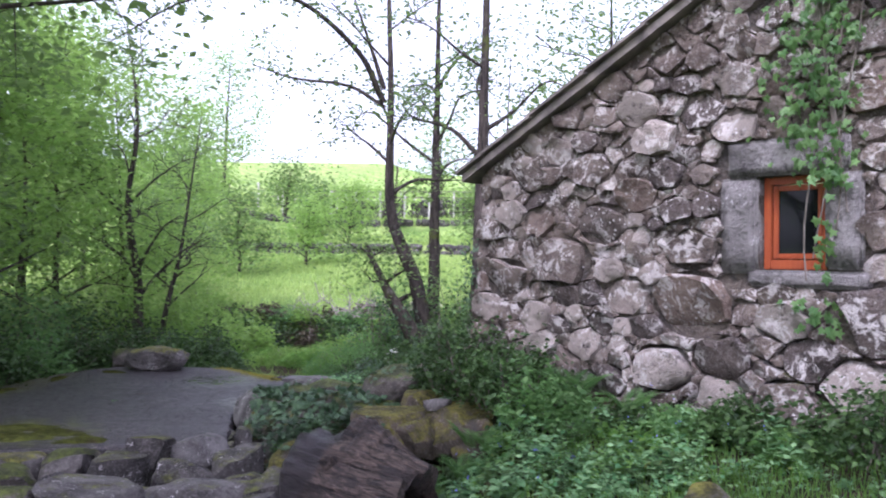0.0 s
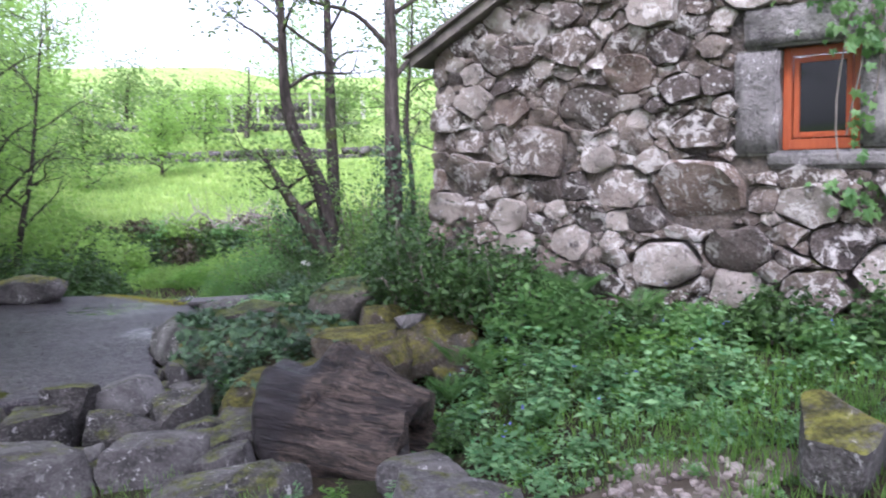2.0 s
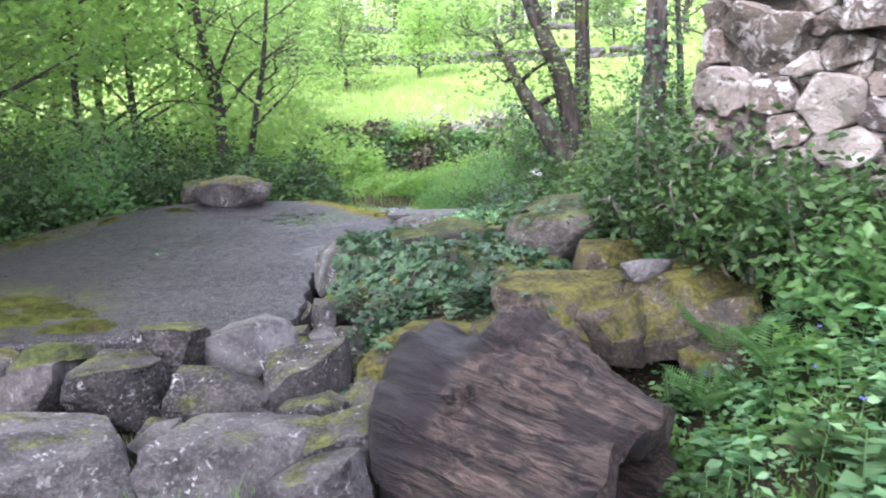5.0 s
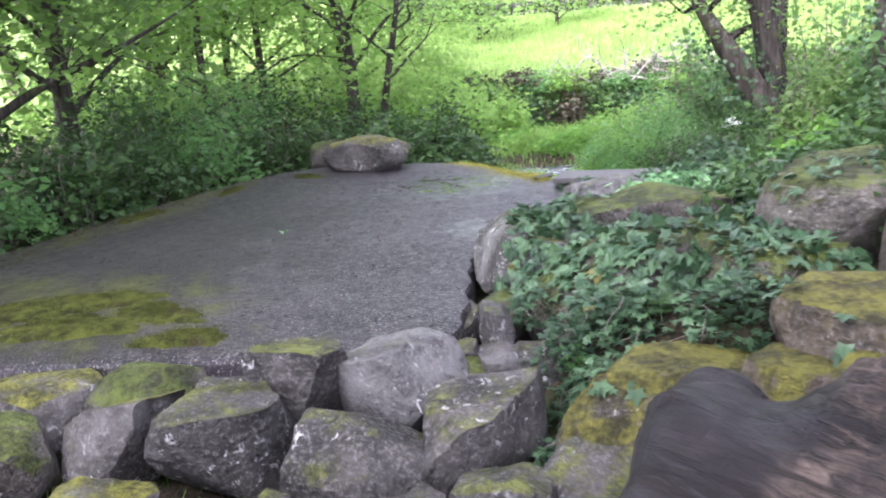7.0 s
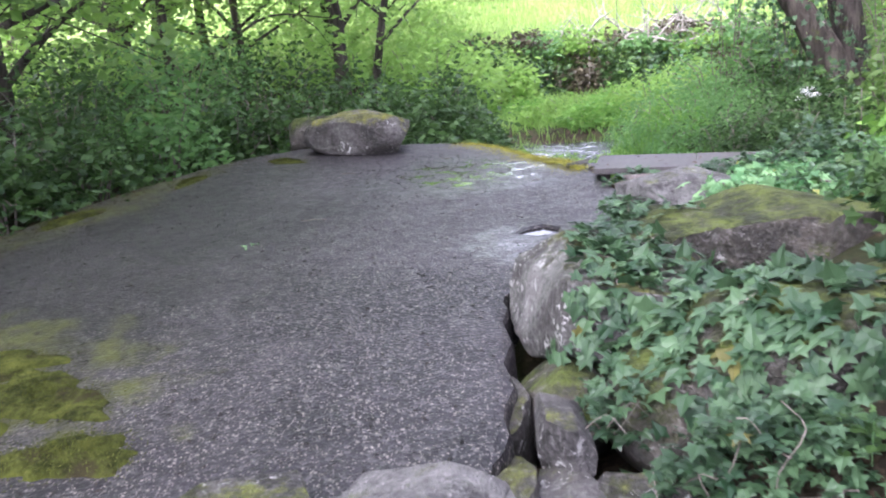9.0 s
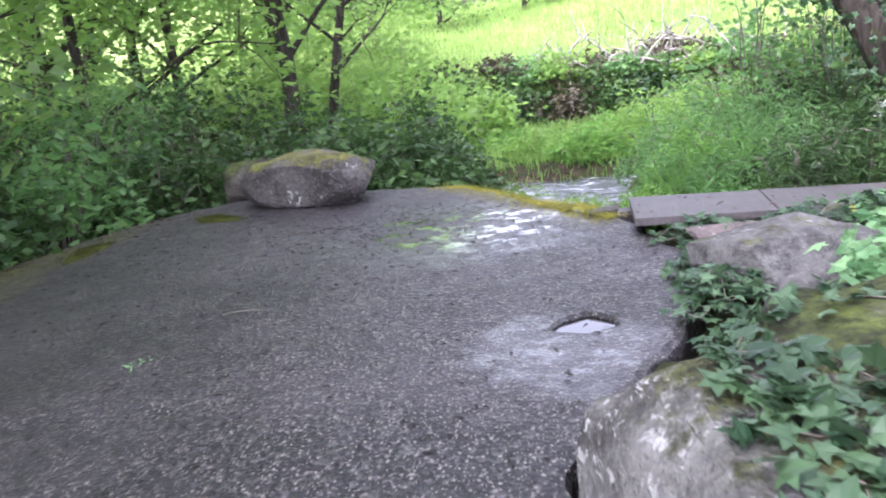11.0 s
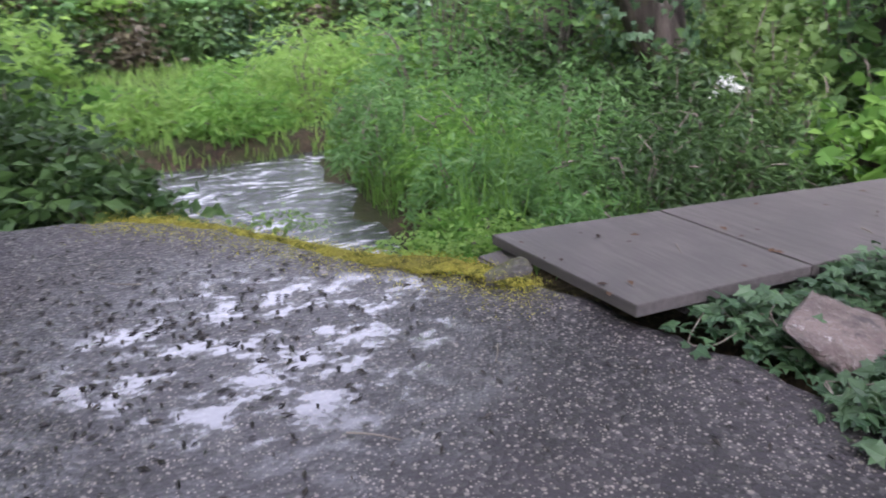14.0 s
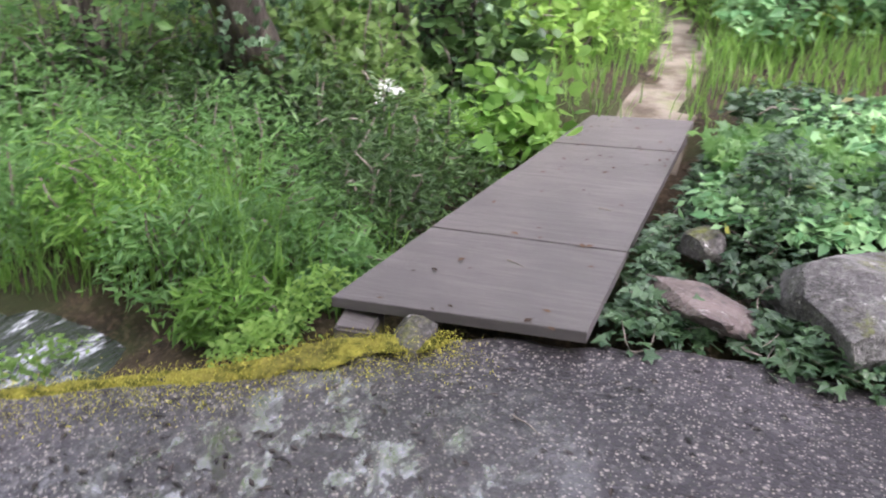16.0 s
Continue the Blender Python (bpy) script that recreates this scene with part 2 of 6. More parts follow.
    m.put(m.ramp(pool, 0, 0.7, 0.20, 0.05), m.bsdf.inputs['Coat Roughness'])
    m.bsdf.inputs['Coat IOR'].default_value = 2.6
    return m.mat


def moss_material():
    m = Nodes("olive_moss")
    c = m.mix(m.ramp(m.noise(9, 6, 0.72), 0.35, 0.65), (0.022, 0.026, 0.007), (0.100, 0.112, 0.022))
    c = m.mix(m.ramp(m.noise(3.0, 4), 0.52, 0.64, 0, 0.8), c, (0.045, 0.034, 0.02))
    m.bump(m.noise(55, 5, 0.8), 1.0, 0.02)
    return m.done(c, 1.0, 0.1)


def water_material():
    m = Nodes("stream_water")
    v = m.scaled((1.6, 5.0, 1.0))
    w = m.noise(2.2, 4, 0.6, v, 0.5)
    m.bump(w, 0.55, 0.05)
    # pale streaks in the base colour imitate the white sky on the ripples
    sky_glint = m.ramp(m.noise(2.4, 6, 0.7, v), 0.50, 0.69, 0, 0.75)
    return m.done(m.mix(sky_glint, (0.03, 0.035, 0.03), (0.55, 0.57, 0.6)), m.ramp(sky_glint, 0, 0.8, 0.10, 0.4), 0.6)


def still_water_material():
    m = Nodes("still_rainwater")
    m.bump(m.noise(6, 3), 0.05, 0.01)
    return m.done((0.015, 0.014, 0.012), 0.02, 1.0)


def wood_material(name, a, b, along=(3, 40, 40), rough=0.75, bump=0.4, dist=0.01):
    m = Nodes(name)
    g = m.noise(1.0, 6, 0.7, m.scaled(along), 0.4)
    c = m.mix(m.ramp(g, 0.3, 0.7), a, b)
    c = m.mix(m.ramp(m.noise(2.2, 5), 0.4, 0.62, 0, 0.6), c, tuple(v * 0.8 + 0.01 for v in a))
    m.bump(g, bump, dist)
    return m.done(c, rough, 0.3)


def log_material():
    """Rotten wood: bleached brown fibres over black cracks, a charred smooth end."""
    m = Nodes("rotten_log_wood")
    fibre = m.noise(1.0, 8, 0.75, m.scaled((3.2, 24, 24)), 1.2)
    crack = m.noise(1.0, 5, 0.7, m.scaled((1.1, 9, 9)), 0.9)
    c = m.mix(m.ramp(fibre, 0.36, 0.68), (0.013, 0.010, 0.008), (0.175, 0.127, 0.098))
    c = m.mix(m.ramp(m.noise(2.8, 6, 0.7), 0.48, 0.58, 0, 0.75), c, (0.026, 0.020, 0.018))
    c = m.mix(m.ramp(crack, 0.45, 0.34, 0, 0.95), c, (0.006, 0.004, 0.004))
    x = m.n.new("ShaderNodeSeparateXYZ")
    m.l.new(m.tc.outputs["Object"], x.inputs[0])
    char = m.ramp(m.math('ADD', x.outputs[0], m.math('MULTIPLY', m.math('SUBTRACT', m.noise(3.2, 4), 0.5), 0.9)), 0.64, 0.46)
    c = m.mix(m.math('MULTIPLY', char, 0.88), c, m.mix(m.noise(6, 4), (0.012, 0.010, 0.010), (0.040, 0.034, 0.036)))
    m.bump(m.math('ADD', fibre, m.math('MULTIPLY', m.ramp(crack, 0.34, 0.5), 0.8)), 1.0, 0.05)
    return m.done(c, m.ramp(char, 0, 1, 0.58, 0.36), 0.45)


def plain_material(name, a, b, scale=6.0, rough=0.8, spec=0.3, bump=0.3):
    m = Nodes(name)
    f = m.noise(scale, 5, 0.65)
    m.bump(f, bump, 0.01)
    return m.done(m.mix(m.ramp(f, 0.3, 0.7), a, b), rough, spec)


def glass_material():
    m = Nodes("window_glass")
    m.bsdf.inputs["Transmission Weight"].default_value = 0.35
    return m.done((0.010, 0.013, 0.013), 0.04, 0.14)


STONE = wall_stone_material()
DRESSED = rock_material("dressed_granite", (0.15, 0.14, 0.13), (0.25, 0.235, 0.22), moss=0.0, lichen=0.3, per=False)
ROCK = rock_material("granite_rock", (0.022, 0.020, 0.018), (0.085, 0.077, 0.070), moss=0.36, lichen=0.35, per=False)
MOSSROCK = rock_material("mossy_rock", (0.035, 0.031, 0.024), (0.11, 0.096, 0.08), moss=0.9, moss_col=(0.023, 0.029, 0.005), lichen=0.1, per=False)
PALEROCK = rock_material("pale_granite_rock", (0.045, 0.041, 0.039), (0.14, 0.13, 0.122), moss=0.2, lichen=0.44, per=False)
BOULDER = rock_material("slab_boulder", (0.04, 0.035, 0.032), (0.13, 0.118, 0.11), moss=0.62, moss_col=(0.045, 0.044, 0.007), lichen=0.4, per=False)
PALESTONE = rock_material("pale_grey_granite", (0.065, 0.061, 0.058), (0.19, 0.18, 0.172), moss=0.12, lichen=0.3, per=False)
PINKROCK = rock_material("pinkish_granite", (0.10, 0.075, 0.068), (0.20, 0.155, 0.14), moss=0.0, lichen=0.2, per=False)
GOLDMOSS = rock_material("golden_mossy_rock", (0.035, 0.028, 0.02), (0.11, 0.085, 0.06), moss=1.0, moss_col=(0.034, 0.032, 0.005), lichen=0.1, per=False)
IVYROCK = rock_material("mossy_ivy_boulder", (0.06, 0.056, 0.05), (0.2, 0.193, 0.178), moss=0.52, moss_col=(0.024, 0.026, 0.005), lichen=0.7, per=False)
MORTAR = rock_material("wall_core", (0.030, 0.024, 0.019), (0.13, 0.105, 0.082), moss=0.0, lichen=0.0, per=False)
BARK = bark_material("alder_bark", (0.018, 0.015, 0.013), (0.085, 0.070, 0.060), 0.15)
MOSSBARK = bark_material("mossy_bark", (0.022, 0.018, 0.014), (0.085, 0.070, 0.058), 0.3)
TWIG = plain_material("grey_twig", (0.10, 0.085, 0.07), (0.22, 0.19, 0.16))
DEADWOOD = plain_material("bleached_branch", (0.16, 0.14, 0.12), (0.36, 0.33, 0.29))
SOIL, MEADOW, DIRT = soil_material(), meadow_material(), dirt_material()
CONCRETE, WATER, STILL = concrete_material(), water_material(), still_water_material()
BOARD = wood_material("weathered_boards", (0.068, 0.060, 0.058), (0.105, 0.093, 0.089), (30, 2.5, 30), 0.6)
LOGWOOD = log_material()
ROOFEDGE = plain_material("lichened_roof_slate", (0.10, 0.09, 0.08), (0.24, 0.21, 0.18), 3.0)
FRAME = wood_material("orange_varnished_wood", (0.30, 0.060, 0.016), (0.42, 0.105, 0.030), (30, 30, 3), 0.4, 0.15)
GLASS = glass_material()
DARKROOM = plain_material("dim_interior_plaster", (0.05, 0.047, 0.045), (0.09, 0.085, 0.08))
RUST = plain_material("red_painted_post", (0.33, 0.06, 0.03), (0.42, 0.12, 0.06))
TWINE = plain_material("pale_wall_stone_far", (0.30, 0.28, 0.26), (0.5, 0.48, 0.45), 1.5)
L_ALDER = leaf_material("alder_leaf", (0.072, 0.135, 0.036), (0.16, 0.25, 0.072), 0.5)
L_DARK = leaf_material("bramble_and_shaded_leaf", (0.016, 0.042, 0.012), (0.085, 0.155, 0.045), 0.2, 0.2)
L_IVY = leaf_material("ivy_leaf", (0.020, 0.052, 0.022), (0.085, 0.15, 0.068), 0.12, 0.3, 0.4, (0.12, 0.11, 0.03))
L_HERB = leaf_material("herb_leaf", (0.060, 0.175, 0.068), (0.27, 0.44, 0.20), 0.25, 0.22, 0.5, (0.26, 0.26, 0.06))
L_BRIGHT = leaf_material("sunlit_bush_leaf", (0.10, 0.20, 0.045), (0.26, 0.40, 0.10), 0.58, 0.2)
L_FERN = leaf_material("fern_leaf", (0.06, 0.15, 0.045), (0.16, 0.29, 0.09), 0.45)
L_GRASS = leaf_material("grass_blade", (0.055, 0.145, 0.027), (0.19, 0.335, 0.072), 0.45, 0.2)
L_MEADOW = leaf_material("meadow_blade", (0.17, 0.29, 0.07), (0.35, 0.46, 0.14), 0.5, 0.2)
L_LITTER = leaf_material("fallen_leaf", (0.018, 0.013, 0.010), (0.12, 0.066, 0.036), 0.05, 0.2, 0.8)
L_WET = leaf_material("wet_leaf", (0.008, 0.007, 0.006), (0.035, 0.026, 0.020), 0.05, 0.3, 0.5)
L_DRY = leaf_material("dry_bracken", (0.045, 0.039, 0.023), (0.115, 0.098, 0.06), 0.2, 0.2)
L_WHITE = leaf_material("white_petal", (0.7, 0.7, 0.66), (0.85, 0.85, 0.8), 0.3)
L_BLUE = leaf_material("blue_petal", (0.12, 0.12, 0.55), (0.25, 0.25, 0.75), 0.3)
PEBBLE = rock_material("pale_gravel", (0.16, 0.125, 0.105), (0.42, 0.36, 0.32), moss=0.0, lichen=0.0, per=False)
GREENMOSS = moss_material()
L_MOSS = leaf_material("moss_shoot", (0.035, 0.043, 0.010), (0.12, 0.13, 0.028), 0.1, 0.1, 0.9)
rng = np.random.default_rng(7)


# ---- mesh helpers ----
def mesh_of(name, verts, faces, mat, smooth=False, crease=0.0):
    """A mesh from an array of vertices and an array of faces of one size (or a list of such arrays)."""
    faces = faces if isinstance(faces, list) else [faces]
    faces = [np.asarray(f, dtype=np.int32) for f in faces if len(f)]
    me = bpy.data.meshes.new(name)
    verts = np.asarray(verts, dtype=np.float32)
    me.vertices.add(len(verts))
    me.vertices.foreach_set("co", verts.ravel())
    sizes = np.concatenate([np.full(len(f), f.shape[1]) for f in faces])
    loops = np.concatenate([f.ravel() for f in faces])
    me.loops.add(len(loops))
    me.loops.foreach_set("vertex_index", loops)
    me.polygons.add(len(sizes))
    me.polygons.foreach_set("loop_start", np.concatenate([[0], np.cumsum(sizes)[:-1]]))
    me.polygons.foreach_set("loop_total", sizes)
    me.polygons.foreach_set("use_smooth", np.full(len(sizes), smooth))
    me.update(calc_edges=True)
    if crease:
        me.set_sharp_from_angle(angle=radians(crease))
    me.materials.append(mat)
    return me


def ob_of(name, me, parent=None, label=""):
    ob = new(name, me)
    if parent is not None:
        ob.parent = parent
    if label:
        ob["label"] = label
    return ob


def part(name, bm, mat, parent, label="", smooth=False):
    me = bpy.data.meshes.new(name)
    if smooth:
        for f in bm.faces:
            f.smooth = True
    bm.to_mesh(me)
    bm.free()
    me.materials.append(mat)
    return ob_of(name, me, parent, label)


def box_bm(bm, cx, cy, cz, sx, sy, sz, turn=0.0, bevel=0.0):
    """A bevelled box into bm."""
    b = bmesh.new()
    bmesh.ops.create_cube(b, size=1.0, matrix=Matrix.Diagonal((sx, sy, sz, 1)))
    if bevel:
        bmesh.ops.bevel(b, geom=b.edges[:], offset=bevel, segments=2, affect='EDGES')
    b.transform(Matrix.Translation((cx, cy, cz)) @ Matrix.Rotation(turn, 4, 'Z'))
    me = bpy.data.meshes.new("t")
    b.to_mesh(me)
    b.free()
    bm.from_mesh(me)
    bpy.data.meshes.remove(me)


def smoothstep(a, b, x):
    t = np.clip((x - a) / (b - a), 0, 1)
    return t * t * (3 - 2 * t)


def unit(v):
    return v / np.maximum(np.linalg.norm(v, axis=-1, keepdims=True), 1e-9)


def lump(p, scale, seed=0.0):
    """Smooth noise at the points p, about -1 to 1, from sums of sines."""
    p = np.asarray(p) * scale + seed
    out = 0
    for k, a in ((1.0, 1.0), (2.1, 0.5), (4.3, 0.25)):
        out = out + a * np.sin(k * (p[..., 0] + 1.7 * np.sin(0.8 * k * p[..., 1] + seed))) * np.cos(k * (p[..., 1] * 0.9 + 0.6 * p[..., 2]) + 1.3 * np.sin(k * p[..., 2] + seed * 2))
    return out / 1.4


LEAF = {
    "oval": ([(0, 0, 0), (0.28, 0.45, 0.06), (0, 1, 0), (-0.28, 0.45, 0.06)], [(0, 1, 2), (0, 2, 3)]),
    "lance": ([(0, 0, 0), (0.15, 0.4, 0.04), (0, 1, -0.12), (-0.15, 0.4, 0.04)], [(0, 1, 2), (0, 2, 3)]),
    "pinna": ([(0, 0, 0), (0.075, 0.35, 0.02), (0, 1, -0.1), (-0.075, 0.35, 0.02)], [(0, 1, 2), (0, 2, 3)]),
    "round": ([(0, 0, 0), (0.38, 0.2, 0.05), (0.42, 0.62, 0.07), (0, 1, 0), (-0.42, 0.62, 0.07), (-0.38, 0.2, 0.05)], [(0, 1, 2), (0, 2, 3), (0, 3, 4), (0, 4, 5)]),
    "ivy": ([(0, 0.12, 0), (0.40, -0.02, -0.03), (0.34, 0.30, 0.05), (0.56, 0.52, -0.04), (0.22, 0.60, 0.04), (0, 1.05, -0.08), (-0.22, 0.60, 0.04), (-0.56, 0.52, -0.04), (-0.34, 0.30, 0.05), (-0.40, -0.02, -0.03)],
            [(0, 1, 2), (0, 2, 4), (2, 3, 4), (0, 4, 5), (0, 5, 6), (0, 6, 8), (6, 7, 8), (0, 8, 9)]),
}


def leaves(points, dirs, normals, size, kind="oval"):
    """Vertices and triangles of one leaf at each point: dirs is the way the blade points, normals its upper side."""
    shape, tris = LEAF[kind]
    shape = np.array(shape)
    y = unit(dirs)
    x = unit(np.cross(y, normals))
    z = np.cross(x, y)
    size = np.broadcast_to(np.asarray(size, dtype=float), (len(points),))
    v = points[:, None] + size[:, None, None] * (shape[None, :, 0, None] * x[:, None] + shape[None, :, 1, None] * y[:, None] + shape[None, :, 2, None] * z[:, None])
    f = np.array(tris)[None] + (np.arange(len(points)) * len(shape))[:, None, None]
    return v.reshape(-1, 3), f.reshape(-1, 3)


def scatter(points, size, kind="oval", droop=0.25, flat=0.6, spread=0.35):
    """Leaves at the points with random turns."""
    n = len(points)
    a = rng.uniform(0, 2 * math.pi, n)
    d = np.stack([np.cos(a), np.sin(a), rng.normal(-droop, 0.4, n)], 1)
    nor = rng.normal(0, 1 - flat, (n, 3)) + np.array([0, 0, flat])
    s = size * rng.uniform(1 - spread, 1 + spread, n)
    return leaves(points, d, nor, s, kind)


def blades(points, height, width, bend=0.5):
    """Grass blades: tapered strips of three steps that bend over."""
    n = len(points)
    a = rng.uniform(0, 2 * math.pi, n)
    out = np.stack([np.cos(a), np.sin(a), np.zeros(n)], 1)
    side = np.stack([-np.sin(a), np.cos(a), np.zeros(n)], 1)
    h = np.broadcast_to(height, (n,)) * rng.uniform(0.55, 1.25, n)
    b = bend * rng.uniform(0.2, 1.4, n)
    w = np.broadcast_to(width, (n,)) * rng.uniform(0.7, 1.3, n)
    rows = []
    for t, k in ((0, 1.0), (0.4, 0.9), (0.75, 0.6)):
        mid = points + out * (h * b * t * t)[:, None] + np.array([0, 0, 1.0]) * (h * (t - 0.35 * b * t * t))[:, None]
        rows += [mid - side * (w * k / 2)[:, None], mid + side * (w * k / 2)[:, None]]
    rows.append(points + out * (h * b)[:, None] + np.array([0, 0, 1.0]) * (h * (1 - 0.35 * b))[:, None])
    v = np.stack(rows, 1).reshape(-1, 3)
    o = (np.arange(n) * 7)[:, None, None]
    q = (np.array([(0, 1, 3, 2), (2, 3, 5, 4)])[None] + o).reshape(-1, 4)
    t = (np.array([(4, 5, 6)])[None] + o).reshape(-1, 3)
    return v, [q, t]


def merge(*pairs):
    """Joins (vertices, faces) pairs of one face size."""
    vs, fs, o = [], [], 0
    for v, f in pairs:
        vs.append(v)
        fs.append(np.asarray(f) + o)
        o += len(v)
    return np.concatenate(vs), np.concatenate(fs)


def tube(path, radii, sides=8, rough=0.0):
    """A tube along a path, closed with a tip."""
    path = np.asarray(path, dtype=float)
    radii = np.asarray(radii, dtype=float)
    tang = unit(np.gradient(path, axis=0))
    ref = np.array([0.31, 0.12, 0.94]) if abs(tang[0, 2]) < 0.8 else np.array([0.9, 0.4, 0.1])
    a = unit(np.cross(tang, ref))
    b = np.cross(tang, a)
    th = np.arange(sides) / sides * 2 * math.pi
    r = radii[:, None] * (1 + rough * np.sin(th * 3 + path[:, 2:3] * 3) * 0.6 + rough * np.cos(th * 5 + path[:, 2:3] * 7) * 0.4)
    v = path[:, None] + r[..., None] * (np.cos(th)[None, :, None] * a[:, None] + np.sin(th)[None, :, None] * b[:, None])
    n = len(path)
    f = [(i * sides + j, i * sides + (j + 1) % sides, (i + 1) * sides + (j + 1) % sides, (i + 1) * sides + j) for i in range(n - 1) for j in range(sides)]
    return v.reshape(-1, 3), np.array(f)


def bezier_path(points, steps=5):
    """A smooth path through the points."""
    p = np.asarray(points, dtype=float)
    e = np.concatenate([[2 * p[0] - p[1]], p, [2 * p[-1] - p[-2]]])
    out = []
    for i in range(1, len(p)):
        a, b, c, d = e[i - 1], e[i], e[i + 1], e[i + 2]
        for t in np.linspace(0, 1, steps, endpoint=False):
            out.append(0.5 * (2 * b + (c - a) * t + (2 * a - 5 * b + 4 * c - d) * t * t + (3 * b - 3 * c + d - a) * t ** 3))
    out.append(p[-1])
    return np.array(out)


# ---- the lie of the land ----
WALL_A = np.array([0.45, 10.8])
WALL_D = np.array([0.675, -0.738]) / np.hypot(0.675, 0.738)
WALL_N = np.array([WALL_D[1], -WALL_D[0]])
PAD = [(-2.60, 9.85), (-2.66, 10.5), (-2.82, 11.22), (-2.95, 11.8), (-2.75, 12.4), (-2.52, 13.2), (-2.54, 13.95), (-2.72, 14.4), (-2.92, 14.9),
       (-3.55, 15.5), (-4.0, 16.05), (-4.5, 16.4), (-5.2, 16.5), (-6.0, 16.5), (-6.5, 16.4), (-7.1, 15.6), (-7.4, 14.2), (-7.5, 12.6), (-7.7, 10.6), (-7.6, 9.3), (-6.2, 9.2), (-4.6, 9.55), (-3.6, 9.75)]


def ground_z(x, y):
    x, y = np.asarray(x, float), np.asarray(y, float)
    z = np.interp(y, [-300, -30, 0, 2, 4.5, 6.5, 7.6, 8.5, 10, 15.4, 16.3, 16.8, 18.7, 19.3, 22, 24.9, 25.3, 36, 45, 45.4, 60, 60.5, 80, 140, 420],
                  [20, 1.6, .62, .52, .2, -.08, -.34, -.5, -.5, -.4, -.5, -.85, -.85, -.42, -.55, -.85, .15, 1.35, 2.3, 2.9, 3.9, 4.8, 6.3, 11.5, 46])
    s = (x - WALL_A[0]) * WALL_N[0] + (y - WALL_A[1]) * WALL_N[1]
    u = (x - WALL_A[0]) * WALL_D[0] + (y - WALL_A[1]) * WALL_D[1]
    near = smoothstep(24.5, 16.5, y)
    rise = np.clip(1 - s / 4.2, 0, 1) ** 1.2 * smoothstep(-2.4, 0.6, u) * near * np.maximum(smoothstep(-0.25, 0.9, x), smoothstep(9.0, 10.4, y))
    z = z + rise * (0.74 - z)
    bank = smoothstep(-2.5, -1.2, x) * smoothstep(9.4, 10.4, y) * smoothstep(14.45, 14.0, y)
    z = np.maximum(z, z * (1 - bank) + bank * np.clip(0.10 + 0.08 * (x + 2), -1, 0.9))
    sill = np.maximum(smoothstep(-2.66, -2.5, x), smoothstep(-3.0, -2.8, x) * smoothstep(13.0, 12.6, y)) * smoothstep(11.4, 11.8, y) * smoothstep(14.5, 14.35, y) * smoothstep(0, -0.5, x)
    z = np.maximum(z, -0.6 + 0.51 * sill)
    east = smoothstep(-0.2, 0.9, x) * smoothstep(13.6, 14.2, y) * smoothstep(24.5, 22.5, y)
    z = z * (1 - east) + east * (0.0 + 0.06 * np.clip(x, 0, 12))
    grassy = smoothstep(-3.2, -2.2, x) * smoothstep(15.3, 15.9, y) * smoothstep(19.5, 18.5, y) * (1 - east)
    z = z * (1 - grassy) + grassy * -0.35
    west = smoothstep(-7.2, -8.6, x) * smoothstep(6, 9, y) * smoothstep(26.5, 20, y)
    z = z * (1 - west) + west * (-0.2 + 0.06 * np.clip(-8.6 - x, 0, 8))
    hill = smoothstep(-9, -40, x) * smoothstep(24, 60, y)
    z = z + hill * 6
    p = np.stack([x, y, 0 * x], -1)
    return z + 0.035 * lump(p, 1.3) * smoothstep(200, 60, np.abs(y)) + 0.25 * lump(p, 0.12, 3.0) * smoothstep(40, 70, y)


def on_ground(x, y, dz=0.0):
    return np.stack([x, y, ground_z(x, y) + dz], -1)


def steps_of(lo, hi, fine_lo, fine_hi, d):
    mid = list(np.arange(fine_lo, fine_hi, d))
    a, s = fine_lo, d
    left = []
    while a > lo:
        s *= 1.18
        a -= s
        left.append(a)
    b, s = mid[-1], d
    right = []
    while b < hi:
        s *= 1.09
        b += s
        right.append(b)
    return np.array(left[::-1] + mid + right)


gx, gy = steps_of(-400, 400, -9, 6, 0.14), steps_of(-200, 500, 0, 28, 0.14)
GX, GY = np.meshgrid(gx, gy)
GZ = ground_z(GX, GY)
nx, ny = len(gx), len(gy)
idx = np.arange(nx * ny).reshape(ny, nx)
quads = np.stack([idx[:-1, :-1], idx[:-1, 1:], idx[1:, 1:], idx[1:, :-1]], -1).reshape(-1, 4)
me = mesh_of("ground", np.stack([GX, GY, GZ], -1).reshape(-1, 3), quads, SOIL, True)
me.materials.append(MEADOW)
me.materials.append(DIRT)
cx, cy = (GX[:-1, :-1] + GX[1:, 1:]).ravel() / 2, (GY[:-1, :-1] + GY[1:, 1:]).ravel() / 2
path_y = np.interp(cx, [0.3, 1.5, 3, 5, 8, 14], [14.85, 14.9, 15.0, 15.6, 17.2, 21])
is_path = (cx > 0.2) & (cx < 14) & (np.abs(cy - path_y) < 0.20 + 0.06 * np.sin(cx * 3))
is_scree = np.hypot((cx - 0.75) / 1.1, (cy - 5.7) / 0.5) + 0.35 * np.sin(cx * 5 + cy * 7) < 1
kind_of = np.where(is_path | is_scree, 2, np.where((cy > 25.2) | (cy < -3) | (np.abs(cx) > 30), 1, 0)).astype(np.int32)
me.polygons.foreach_set("material_index", kind_of)
tagged(ob_of("ground", me), "damp ground of leaf litter, soil and rising meadow", "ground", kind="structure")

